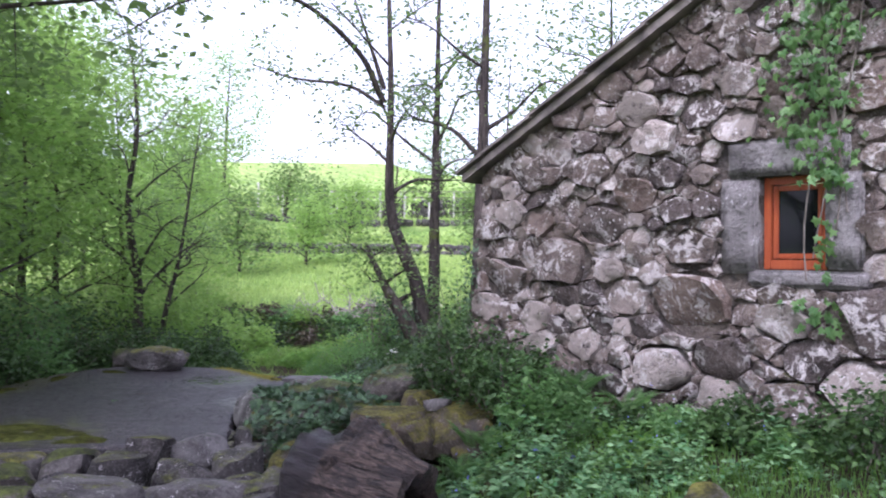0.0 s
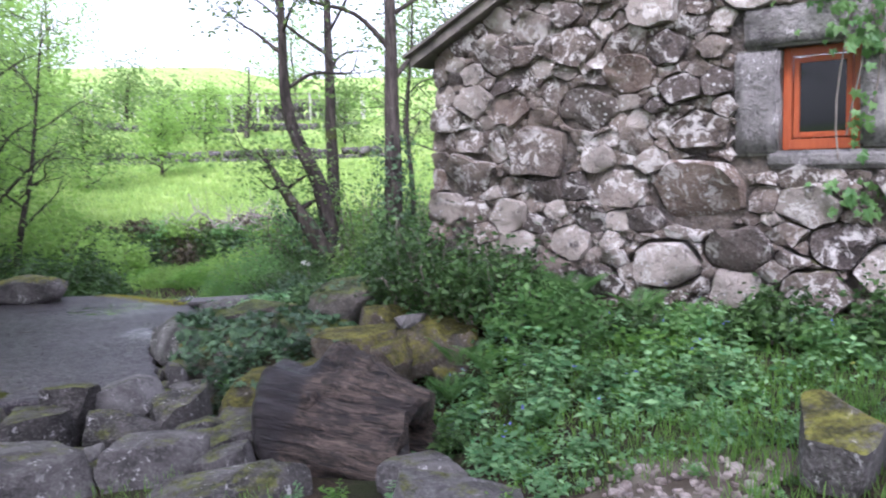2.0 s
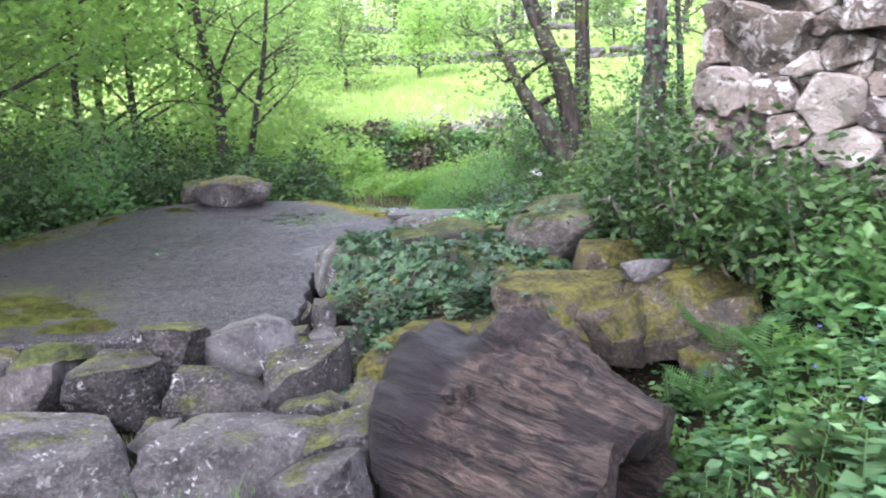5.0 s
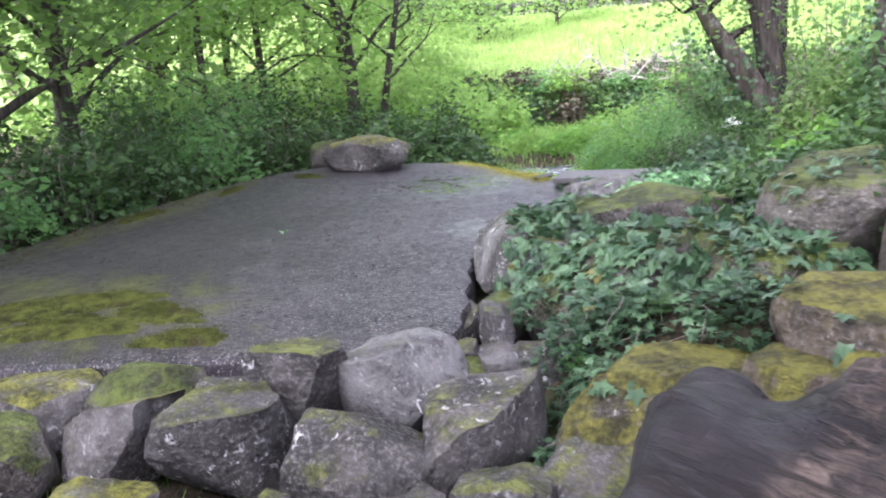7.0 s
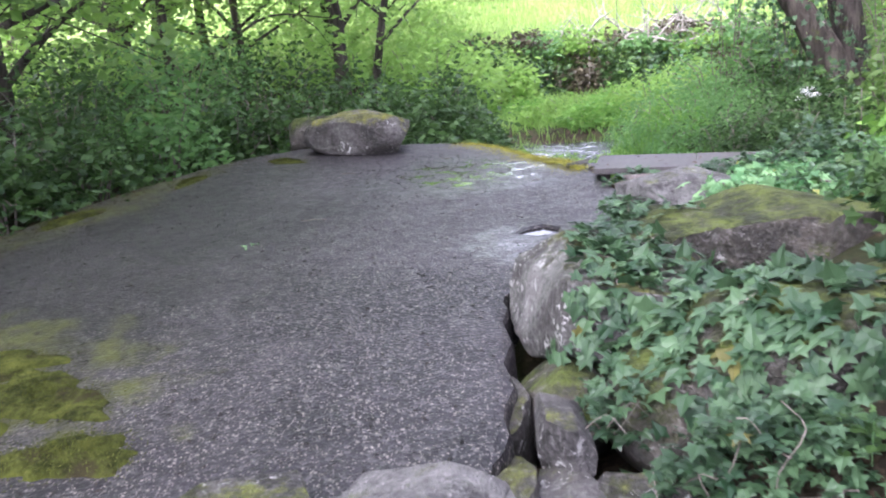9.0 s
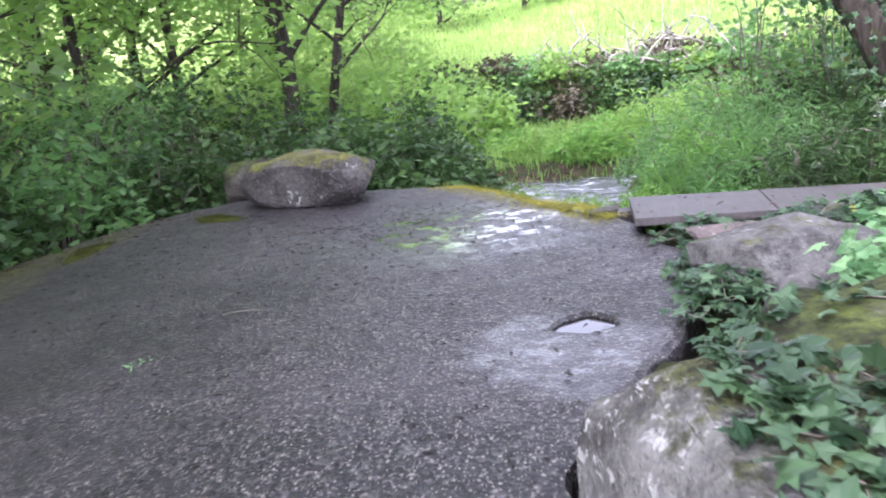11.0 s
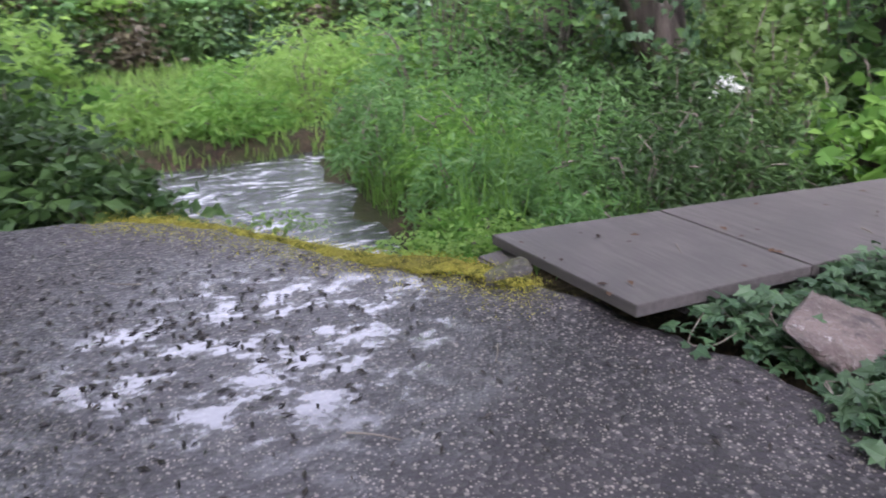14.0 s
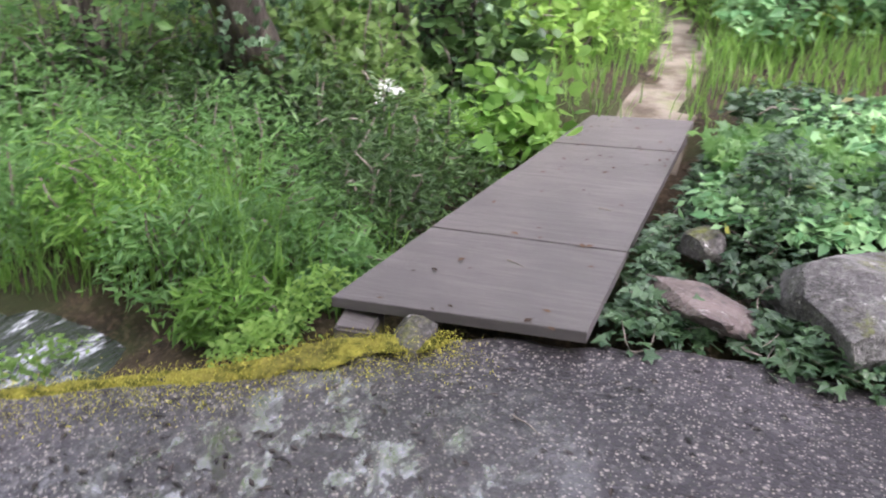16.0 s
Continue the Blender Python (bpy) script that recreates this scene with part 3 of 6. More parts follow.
# stream
wx, wy = np.meshgrid(np.linspace(-16, 1.5, 60), np.linspace(16.0, 19.3, 24))
wz = -0.56 + 0.012 * np.sin(wx * 5 + wy * 9) + 0.02 * np.sin(wy * 6 - wx * 2.4)
wi = np.arange(wx.size).reshape(wx.shape)
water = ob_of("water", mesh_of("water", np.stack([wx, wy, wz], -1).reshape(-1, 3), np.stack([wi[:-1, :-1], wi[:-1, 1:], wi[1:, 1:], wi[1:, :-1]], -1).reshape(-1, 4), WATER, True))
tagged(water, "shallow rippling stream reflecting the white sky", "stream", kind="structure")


# concrete pad
def make_pad():
    """The slab: a worn top with a small broken hole, rounded rim and sides."""
    b = bmesh.new()
    edge = bezier_path([(x, y, 0) for x, y in PAD] + [(*PAD[0], 0)], 6)[:-1, :2]
    edge = edge + 0.02 * np.stack([np.sin(np.arange(len(edge)) * 1.7), np.cos(np.arange(len(edge)) * 2.3)], 1)
    tang = np.roll(edge, -1, 0) - np.roll(edge, 1, 0)
    inw = unit(np.stack([-tang[:, 1], tang[:, 0]], 1))
    hole = np.array([(-3.19, 12.90), (-3.13, 13.05), (-3.02, 13.14), (-2.88, 13.06), (-2.86, 12.95), (-3.0, 12.86)])

    def ring(pts, z):
        return [b.verts.new((x, y, z)) for x, y in pts]

    def loop(vs):
        return [b.edges.new((vs[i], vs[(i + 1) % len(vs)])) for i in range(len(vs))]

    def skirt(p, q):
        for i in range(len(p)):
            b.faces.new((p[i], p[(i + 1) % len(p)], q[(i + 1) % len(q)], q[i]))

    r0, r1, r2, r3 = ring(edge + inw * 0.05, -0.05), ring(edge + inw * 0.012, -0.062), ring(edge, -0.09), ring(edge - inw * 0.02, -0.6)
    h0, h1, h2 = ring(hole, -0.05), ring(hole + (hole.mean(0) - hole) * 0.12, -0.065), ring(hole + (hole.mean(0) - hole) * 0.18, -0.20)
    bmesh.ops.triangle_fill(b, use_beauty=True, use_dissolve=False, edges=loop(r0) + loop(h0))
    for p, q in ((r0, r1), (r1, r2), (r2, r3), (h0, h1), (h1, h2)):
        skirt(p, q)
    bmesh.ops.recalc_face_normals(b, faces=b.faces[:])
    if max(b.faces, key=lambda f: f.calc_area()).normal.z < 0:
        bmesh.ops.reverse_faces(b, faces=b.faces[:])
    me = bpy.data.meshes.new("pavement")
    b.to_mesh(me)
    b.free()
    me.materials.append(CONCRETE)
    pad = tagged(ob_of("pavement", me), "damp grey concrete slab with exposed pebbles, moss and a puddle", "paving", kind="structure")
    b = bmesh.new()
    b.faces.new([b.verts.new((x, y, -0.072)) for x, y in hole + (hole.mean(0) - hole) * 0.02])
    w = part("puddle", b, STILL, None)
    tagged(w, "clear rainwater standing in a small hole of the slab", "puddle", kind="structure")
    return pad


make_pad()


# ---- rocks ----
_ball = {}


def ball(level):
    if level not in _ball:
        b = bmesh.new()
        bmesh.ops.create_icosphere(b, subdivisions=level, radius=1.0)
        b.verts.ensure_lookup_table()
        _ball[level] = (np.array([v.co[:] for v in b.verts]), np.array([[v.index for v in f.verts] for f in b.faces]))
        b.free()
    return _ball[level]


def rock_shape(sx, sy, sz, seed, level=4, cuts=12, worn=0.035, blocky=0.62):
    """A worn angular stone: a ball cut by random planes, then roughened."""
    r = np.random.default_rng(seed)
    v, f = ball(level)
    v = v * (1.17 if blocky < 0.65 else 1.0)
    box = np.array([(1, 0, 0), (-1, 0, 0), (0, 1, 0), (0, -1, 0), (0, 0, 1), (0, 0, 1), (0, 0, -1)]) + r.normal(0, 0.16, (7, 3))
    for nrm in unit(np.concatenate([box, r.normal(0, 1, (cuts, 3))])):
        d = r.uniform(blocky - 0.10, blocky + 0.14)
        over = np.maximum(v @ nrm - d, 0)
        v -= over[:, None] * nrm * 0.97
    v = v * (1 + worn * lump(v, 2.6, seed * 1.7)[:, None] + worn * 0.35 * lump(v, 7.0, seed)[:, None] + worn * 0.25 * lump(v, 15.0, seed + 3)[:, None])
    return v * np.array([sx, sy, sz]) / (blocky + 0.08), f


def rock(name, x, y, z, sx, sy, sz, seed, mat=None, turn=0.0, label="", category="rock", level=4, tilt=0.0, blocky=0.62, cuts=12, worn=0.035):
    """A stone with half sizes sx, sy, sz, whose middle is at z. Returns the thing and its vertices in the world."""
    v, f = rock_shape(sx, sy, sz, seed, level, cuts=cuts, worn=worn, blocky=blocky)
    ob = ob_of(name, mesh_of(name, v, f, mat or ROCK, True, 24))
    ob.matrix_world = pose(x, y, z, tilt, tilt * 0.5, turn)
    w = v @ np.array(ob.matrix_world.to_3x3()).T + np.array([x, y, z])
    tagged(ob, label or "grey weathered granite rock with moss patches", category)
    return ob, w, f


def ivy_thing(name, label, v, t, p, mat):
    """A patch of ivy: its leaves, and woody runners from leaf to leaf."""
    th = tagged(new(name), label, "ivy")
    ob_of("foliage", mesh_of("foliage", v, t, mat), th)
    runs = []
    for k in range(min(7, len(p) // 30)):
        at = p[rng.integers(0, len(p))]
        path = [at]
        for _ in range(3):
            d = np.linalg.norm(p - path[-1], axis=1)
            near = np.nonzero((d > 0.05) & (d < 0.16) & (np.linalg.norm(p - at, axis=1) > 0.9 * np.linalg.norm(path[-1] - at)))[0]
            if not len(near):
                break
            path.append(p[near[rng.integers(0, len(near))]])
        if len(path) > 2:
            runs.append(tube(bezier_path(path, 3), np.full((len(path) - 1) * 3 + 1, 0.0025), 5))
    if runs:
        ob_of("runner", mesh_of("runner", *merge(*runs), TWIG), th, "thin woody runners")["kind"] = "stuff"
    return th


def ivy_on(w, f, n, size, keep, name="ivy", label="glossy green ivy creeping over a mossy rock", mat=None, kind="ivy", lift=0.03):
    """Ivy leaves on the stone with the vertices w and faces f, where keep(points, normals) says so."""
    n, size = int(n * 0.95), size * 0.9
    tri = w[f]
    cen = tri.mean(1)
    nor = unit(np.cross(tri[:, 1] - tri[:, 0], tri[:, 2] - tri[:, 0]))
    area = np.linalg.norm(np.cross(tri[:, 1] - tri[:, 0], tri[:, 2] - tri[:, 0]), axis=1)
    pick = rng.choice(len(cen), n, p=area / area.sum())
    t = rng.dirichlet((1, 1, 1), n)
    p = (tri[pick] * t[..., None]).sum(1)
    m = nor[pick]
    ok = keep(p, m)
    p, m = p[ok], m[ok]
    p = p + m * rng.uniform(0.005, lift, (len(p), 1))
    down = np.array([0, 0, -1.0]) + rng.normal(0, 0.5, (len(p), 3))
    d = down - (down * m).sum(1)[:, None] * m + m * 0.25
    v, t = leaves(p, d, m + np.array([0, 0, 0.35]) + rng.normal(0, 0.25, m.shape), size * rng.uniform(0.55, 1.35, len(p)), kind)
    return ivy_thing(name, label, v, t, p, mat or L_IVY)


# ---- the stone house ----
house = tagged(new("house"), "old rubble granite mill house with a slate roof", "house")
house.matrix_world = Matrix.Translation((WALL_A[0], WALL_A[1], 0)) @ Matrix(((WALL_D[0], -WALL_N[0], 0, 0), (WALL_D[1], -WALL_N[1], 0, 0), (0, 0, 1, 0), (0, 0, 0, 1)))
# in the house's own axes: x along the gable, y inward, z up
RISE, EAVE, RIDGE, DEEP, LONG = 0.475, 3.22, 4.7, 5.0, 9.2
WIN = (3.79, 4.42, 2.09, 2.96)


def roof_z(u):
    return EAVE + RISE * np.where(u < RIDGE, u, 2 * RIDGE - u)


def slab(parent, name, outline, y0, y1, mat, label=""):
    """An upright slab with the outline (x, z) between y0 and y1."""
    b = bmesh.new()
    a = [b.verts.new((x, y0, z)) for x, z in outline]
    c = [b.verts.new((x, y1, z)) for x, z in outline]
    b.faces.new(a)
    b.faces.new(c[::-1])
    n = len(a)
    for i in range(n):
        b.faces.new((a[i], c[i], c[(i + 1) % n], a[(i + 1) % n]))
    bmesh.ops.recalc_face_normals(b, faces=b.faces[:])
    return part(name, b, mat, parent, label)


def make_house():
    u0, u1, z0, z1 = WIN
    gable = new("wall")
    gable.parent = house
    gable["label"] = "rubble granite gable wall"
    slab(gable, "wall_core", [(0.12, -0.2), (u0, -0.2), (u0, float(roof_z(u0))), (0.12, float(roof_z(0.12)))], 0.005, 0.5, MORTAR)
    slab(gable, "wall_core", [(u1, -0.2), (LONG, -0.2), (LONG, float(roof_z(LONG))), (RIDGE, float(roof_z(RIDGE))), (u1, float(roof_z(u1)))], 0.005, 0.5, MORTAR)
    slab(gable, "wall_core", [(u0, -0.2), (u1, -0.2), (u1, z0), (u0, z0)], 0.005, 0.5, MORTAR)
    slab(gable, "wall_core", [(u0, z1), (u1, z1), (u1, float(roof_z(u1))), (u0, float(roof_z(u0)))], 0.005, 0.5, MORTAR)
    for nm, x, y, sx, sy, h in (("side_wall", 0.3, DEEP / 2 + 0.25, 0.36, DEEP - 0.5, EAVE + 0.1), ("side_wall", LONG - 0.2, DEEP / 2 + 0.25, 0.36, DEEP - 0.5, EAVE + 0.1), ("back_wall", LONG / 2, DEEP + 0.2, LONG - 0.3, 0.36, EAVE + 0.3)):
        b = bmesh.new()
        box_bm(b, x, y, h / 2 - 0.2, sx, sy, h)
        part(nm, b, STONE, house)
    b = bmesh.new()
    box_bm(b, LONG / 2, DEEP / 2 + 0.3, 0.9, LONG - 0.8, DEEP - 0.5, 0.08)
    part("floor", b, DARKROOM, house)
    # roof: two pitches with an overhang, a verge of edge slates, and the layers that show from below
    pitch = math.atan(RISE)
    for side in (0, 1):
        def at(u):
            return 2 * RIDGE - u if side else u
        pts = [(at(-0.14), EAVE - 0.14 * RISE), (at(RIDGE), EAVE + RIDGE * RISE), (at(RIDGE), EAVE + RIDGE * RISE + 0.10), (at(-0.14), EAVE - 0.14 * RISE + 0.10)]
        slab(house, "roof", pts, -0.16, DEEP + 0.4, ROOFEDGE, "grey lichened slate roof")
        n = 13
        for i in range(n):
            ua, ub = -0.20 + i * 0.4, -0.20 + i * 0.4 + 0.47
            ub = min(ub, RIDGE)
            lift = 0.105 + 0.012 * (i % 2) + 0.01 * random.random()
            za, zb = EAVE + RISE * ua + lift + 0.012, EAVE + RISE * ub + lift
            slab(house, "verge_slate", [(at(ua), za), (at(ub), zb), (at(ub), zb + 0.035), (at(ua), za + 0.035)], -0.20 - 0.03 * random.random(), 0.5, ROOFEDGE)
    # window
    win = new("window")
    win.parent = house
    win["label"] = "small window with an orange varnished wooden frame in a granite surround"
    y = 0.10

    def bar(name, xa, xb, za, zb, ya, yb, mat, bev=0.008, label=""):
        b = bmesh.new()
        box_bm(b, (xa + xb) / 2, (ya + yb) / 2, (za + zb) / 2, xb - xa, yb - ya, zb - za, 0, bev)
        return part(name, b, mat, win, label)

    t = 0.075
    bar("frame", u0 + 0.003, u0 + t, z0 + 0.003, z1 - 0.003, y, y + 0.09, FRAME)
    bar("frame", u1 - t, u1 - 0.003, z0 + 0.003, z1 - 0.003, y, y + 0.09, FRAME)
    bar("frame", u0 + t, u1 - t, z1 - t, z1 - 0.003, y, y + 0.09, FRAME)
    bar("frame", u0 + t, u1 - t, z0 + 0.003, z0 + t + 0.02, y, y + 0.09, FRAME)
    s = t + 0.008
    w = 0.05
    bar("sash", u0 + s, u0 + s + w, z0 + s + 0.02, z1 - s, y + 0.02, y + 0.07, FRAME)
    bar("sash", u1 - s - w, u1 - s, z0 + s + 0.02, z1 - s, y + 0.02, y + 0.07, FRAME)
    bar("sash", u0 + s + w, u1 - s - w, z1 - s - w, z1 - s, y + 0.02, y + 0.07, FRAME)
    bar("sash", u0 + s + w, u1 - s - w, z0 + s + 0.02, z0 + s + w + 0.02, y + 0.02, y + 0.07, FRAME)
    bar("pane", u0 + s + w - 0.005, u1 - s - w + 0.005, z0 + s + w, z1 - s - w + 0.005, y + 0.04, y + 0.046, GLASS, 0)
    # granite surround, slightly worn blocks
    for nm, xa, xb, za, zb, sd in (("lintel", 3.50, 4.62, 2.96, 3.30, 3), ("jamb", 3.42, 3.79, 2.05, 2.955, 4), ("jamb", 4.42, 4.74, 2.10, 2.955, 5), ("sill", 3.70, 4.80, 1.93, 2.085, 6)):
        b = bmesh.new()
        bmesh.ops.create_cube(b, size=1.0, matrix=Matrix.Diagonal((xb - xa, 0.34, zb - za, 1)))
        bmesh.ops.bevel(b, geom=b.edges[:], offset=0.025, segments=2, affect='EDGES')
        bmesh.ops.subdivide_edges(b, edges=b.edges[:], cuts=3, use_grid_fill=True)
        for v in b.verts:
            v.co += 0.012 * noise.noise_vector(v.co * 5 + Vector((sd, 0, 0)))
        b.transform(Matrix.Translation(((xa + xb) / 2, 0.17 - 0.04 - 0.015 * (sd % 2), (za + zb) / 2)))
        part(nm, b, DRESSED, win, "dressed granite block", True)
    return gable


gable = make_house()


def cell(i, pts, wts, bound):
    """The region nearer to point i (with weights) than to the others, within the bound polygon."""
    poly = bound
    p, w = pts[i], wts[i]
    d2 = ((pts - p) ** 2).sum(1)
    for j in np.argsort(d2)[1:42]:
        q = pts[j]
        nrm = q - p
        c = ((q @ q) - (p @ p) + w - wts[j]) / 2
        out = []
        for k in range(len(poly)):
            a, b = poly[k], poly[(k + 1) % len(poly)]
            da, db = a @ nrm - c, b @ nrm - c
            if da <= 0:
                out.append(a)
            if da * db < 0:
                out.append(a + (b - a) * (da / (da - db)))
        poly = out
        if len(poly) < 3:
            return []
    return poly


def clip(poly, nrm, c):
    out = []
    for k in range(len(poly)):
        a, b = poly[k], poly[(k + 1) % len(poly)]
        da, db = a @ nrm - c, b @ nrm - c
        if da <= 0:
            out.append(a)
        if da * db < 0:
            out.append(a + (b - a) * (da / (da - db)))
    return out


LOWER = [(0.54, 1.94, .33), (1.46, 2.14, .38), (1.99, 2.57, .30), (1.62, 2.76, .16), (2.49, 2.23, .18), (2.34, 1.79, .28), (3.12, 2.28, .27), (3.12, 1.73, .43), (2.82, 1.08, .32), (3.47, 1.23, .29), (3.49, .88, .24),
         (4.05, 1.62, .25), (4.32, 1.30, .26), (4.90, 1.68, .42), (4.75, 1.08, .35), (4.12, .87, .30), (2.43, 2.86, .25), (3.27, 2.72, .16), (4.96, 2.43, .25), (5.05, 2.83, .2), (2.80, 3.06, .22)]
UPPER = [(1.08, 2.62, .24), (0.62, 2.72, .22), (2.45, 3.77, .25), (2.70, 3.44, .25), (3.57, 3.90, .22), (3.20, 3.66, .24), (3.04, 3.95, .16), (3.55, 3.46, .24), (2.05, 3.74, .16), (1.37, 3.42, .21), (1.86, 3.18, .25), (2.33, 3.10, .16),
         (4.80, 4.10, .22), (4.82, 3.57, .22), (2.83, 4.23, .2), (3.22, 4.18, .17), (3.63, 4.22, .17), (1.78, 3.50, .16), (0.95, 3.12, .2)]
BIG = LOWER + UPPER


def stones_of_wall():
    r = np.random.default_rng(21)
    squash = np.array([0.78, 1.0])  # courses lie flat: heights count more
    pts, wts = [], []

    def free(u, z, rad):
        return all(math.hypot((u - a) * 0.72, z - b) > (rad + c) * 0.80 for (a, b), c in zip(pts, wts))

    def blocked(u, z, rad):
        m = rad * 0.55
        return (3.42 - m < u < 4.74 + m and 1.93 - m * 0.6 < z < 3.30 + m * 0.6) and (u < 4.62 + m or z < 2.96)

    for u, z, rad in BIG:
        pts.append((u, z))
        wts.append(rad * 0.80)
    for rad, tries in ((0.18, 220), (0.14, 1300), (0.10, 6000), (0.07, 11000), (0.045, 14000)):
        for _ in range(tries):
            z = r.uniform(0.45, 5.6)
            u = r.uniform(0.12 - 0.06 * (3.3 - z), 6.3)
            k = rad * (0.8 + 0.35 * r.random())
            if z > 2.4:
                k *= 0.92
            if z < roof_z(u) - 0.04 and not blocked(u, z, k) and free(u, z, k):
                pts.append((u, z))
                wts.append(k)
    return np.array(pts), np.array(wts)


def wall_stones():
    pts, rad = stones_of_wall()
    sq = np.array([0.72, 1.0])
    # the window's surround takes its own room
    guard = [(u, z, 0.09) for z in np.arange(2.0, 3.3, 0.14) for u in (3.52, 3.66, 4.5, 4.66)] + [(u, z, 0.09) for u in np.arange(3.8, 4.5, 0.14) for z in (1.99, 2.15, 2.4, 2.7, 3.0, 3.2)]
    allp = np.concatenate([pts, [(a, b) for a, b, _ in guard]]) * sq
    allw = np.concatenate([rad, [c for _, _, c in guard]]) ** 2
    order = np.argsort(pts[:, 0])
    made = 0
    rest_v, rest_f, off = [], [], 0
    for i in order:
        u, z = pts[i]
        ul = 0.10 - 0.06 * (3.3 - z)
        bound = [np.array(q) * sq for q in ((max(ul, u - 0.7), z - 0.6), (u + 0.7, z - 0.6), (u + 0.7, z + 0.6), (max(ul, u - 0.7), z + 0.6))]
        kk = RISE if u < RIDGE else -RISE
        line = np.array([-kk / sq[0], 1.0])
        bound = clip(bound, line, EAVE - 0.03 + (0 if u < RIDGE else 2 * RIDGE * RISE))
        poly = cell(i, allp, allw, bound)
        if len(poly) < 3:
            continue
        poly = np.array(poly) / sq
        mid = poly.mean(0)
        # chamfer the corners and split the long sides
        mid = poly.mean(0)
        while len(poly) > 5 + int(2.4 * r1(i * 5)):
            pa, pb = np.roll(poly, 1, 0), np.roll(poly, -1, 0)
            loss = np.abs((poly - pa)[:, 0] * (pb - pa)[:, 1] - (poly - pa)[:, 1] * (pb - pa)[:, 0])
            poly = np.delete(poly, int(np.argmin(loss)), 0)
        nxt = np.roll(poly, -1, 0)
        cut = 0.06 + 0.11 * r1(i * 3)
        ring = np.stack([poly * (1 - cut) + nxt * cut, (poly + nxt) / 2, poly * cut + nxt * (1 - cut)], 1).reshape(-1, 2)
        away = ring - mid
        dist = np.linalg.norm(away, axis=1)
        ray = away / np.maximum(dist, 1e-6)[:, None]
        n = len(ring)
        ang = np.arctan2(ray[:, 1], ray[:, 0])
        reach = np.maximum(np.minimum(dist, rad[i] * 2.4) + 0.010 - 0.012 * r1(i), 0.012) * (1 + 0.055 * np.sin(ang * 3 + 2 * i) + 0.04 * np.sin(ang * 5 + i) + 0.03 * np.sin(ang * 9 + 2 * i))
        bulge = (0.04 + 0.16 * rad[i]) * (0.6 + 1.1 * r1(i)) + 0.12 * max(0.0, 1.9 - z)
        tx, tz = 0.3 * (r1(i + 7) - 0.5), 0.7 * (r1(i + 3) - 0.5)
        rows = []
        for k, (sc, dep) in enumerate(((0.98, 0.12), (1.0, 0.02), (0.985, -0.55), (0.925, -0.93), (0.6, -1.0))):
            q = mid + ray * (reach * sc)[:, None]
            lumpy = 1 + 0.14 * np.sin(ang * 2 + i * 1.3 + k) * (k > 1)
            y = np.where(dep > 0, dep, dep * bulge * lumpy) + (tx * (q[:, 0] - mid[0]) + tz * (q[:, 1] - mid[1])) * (k > 1)
            rows.append(np.stack([q[:, 0], y, q[:, 1]], 1))
        v = np.concatenate(rows + [np.array([[mid[0], -bulge * 1.02, mid[1]]])])
        v = v - np.array([mid[0], 0, mid[1]])
        v[n * 2:] += (0.009 + 0.045 * rad[i]) * np.stack([lump(v[n * 2:], 9, i), 1.5 * lump(v[n * 2:], 13, i + 5), lump(v[n * 2:], 10, i + 9)], 1)
        f = [(a * n + j, a * n + (j + 1) % n, (a + 1) * n + (j + 1) % n, (a + 1) * n + j) for a in range(4) for j in range(n)]
        t = [(4 * n + j, 4 * n + (j + 1) % n, 5 * n) for j in range(n)]
        if made < 300 and u < 5.4 and rad[i] > 0.075:
            ob = ob_of("stone", mesh_of("stone", v, [np.array(f), np.array(t)], STONE, True, 42), gable)
            ob.location = (mid[0], 0.02, mid[1])
            made += 1
        else:
            rest_v.append(v + np.array([mid[0], 0.02, mid[1]]))
            rest_f.append((np.array(f) + off, np.array(t) + off))
            off += len(v)
    rest = ob_of("packing_stone", mesh_of("packing_stone", np.concatenate(rest_v), [np.concatenate([a for a, _ in rest_f]), np.concatenate([b for _, b in rest_f])], STONE, True, 42), gable, "small packing stones between the blocks")
    rest["kind"] = "stuff"


def r0(i):
    return (i * 0.7548) % 1


def r1(i):
    return (i * 0.5698 + 0.31) % 1


wall_stones()


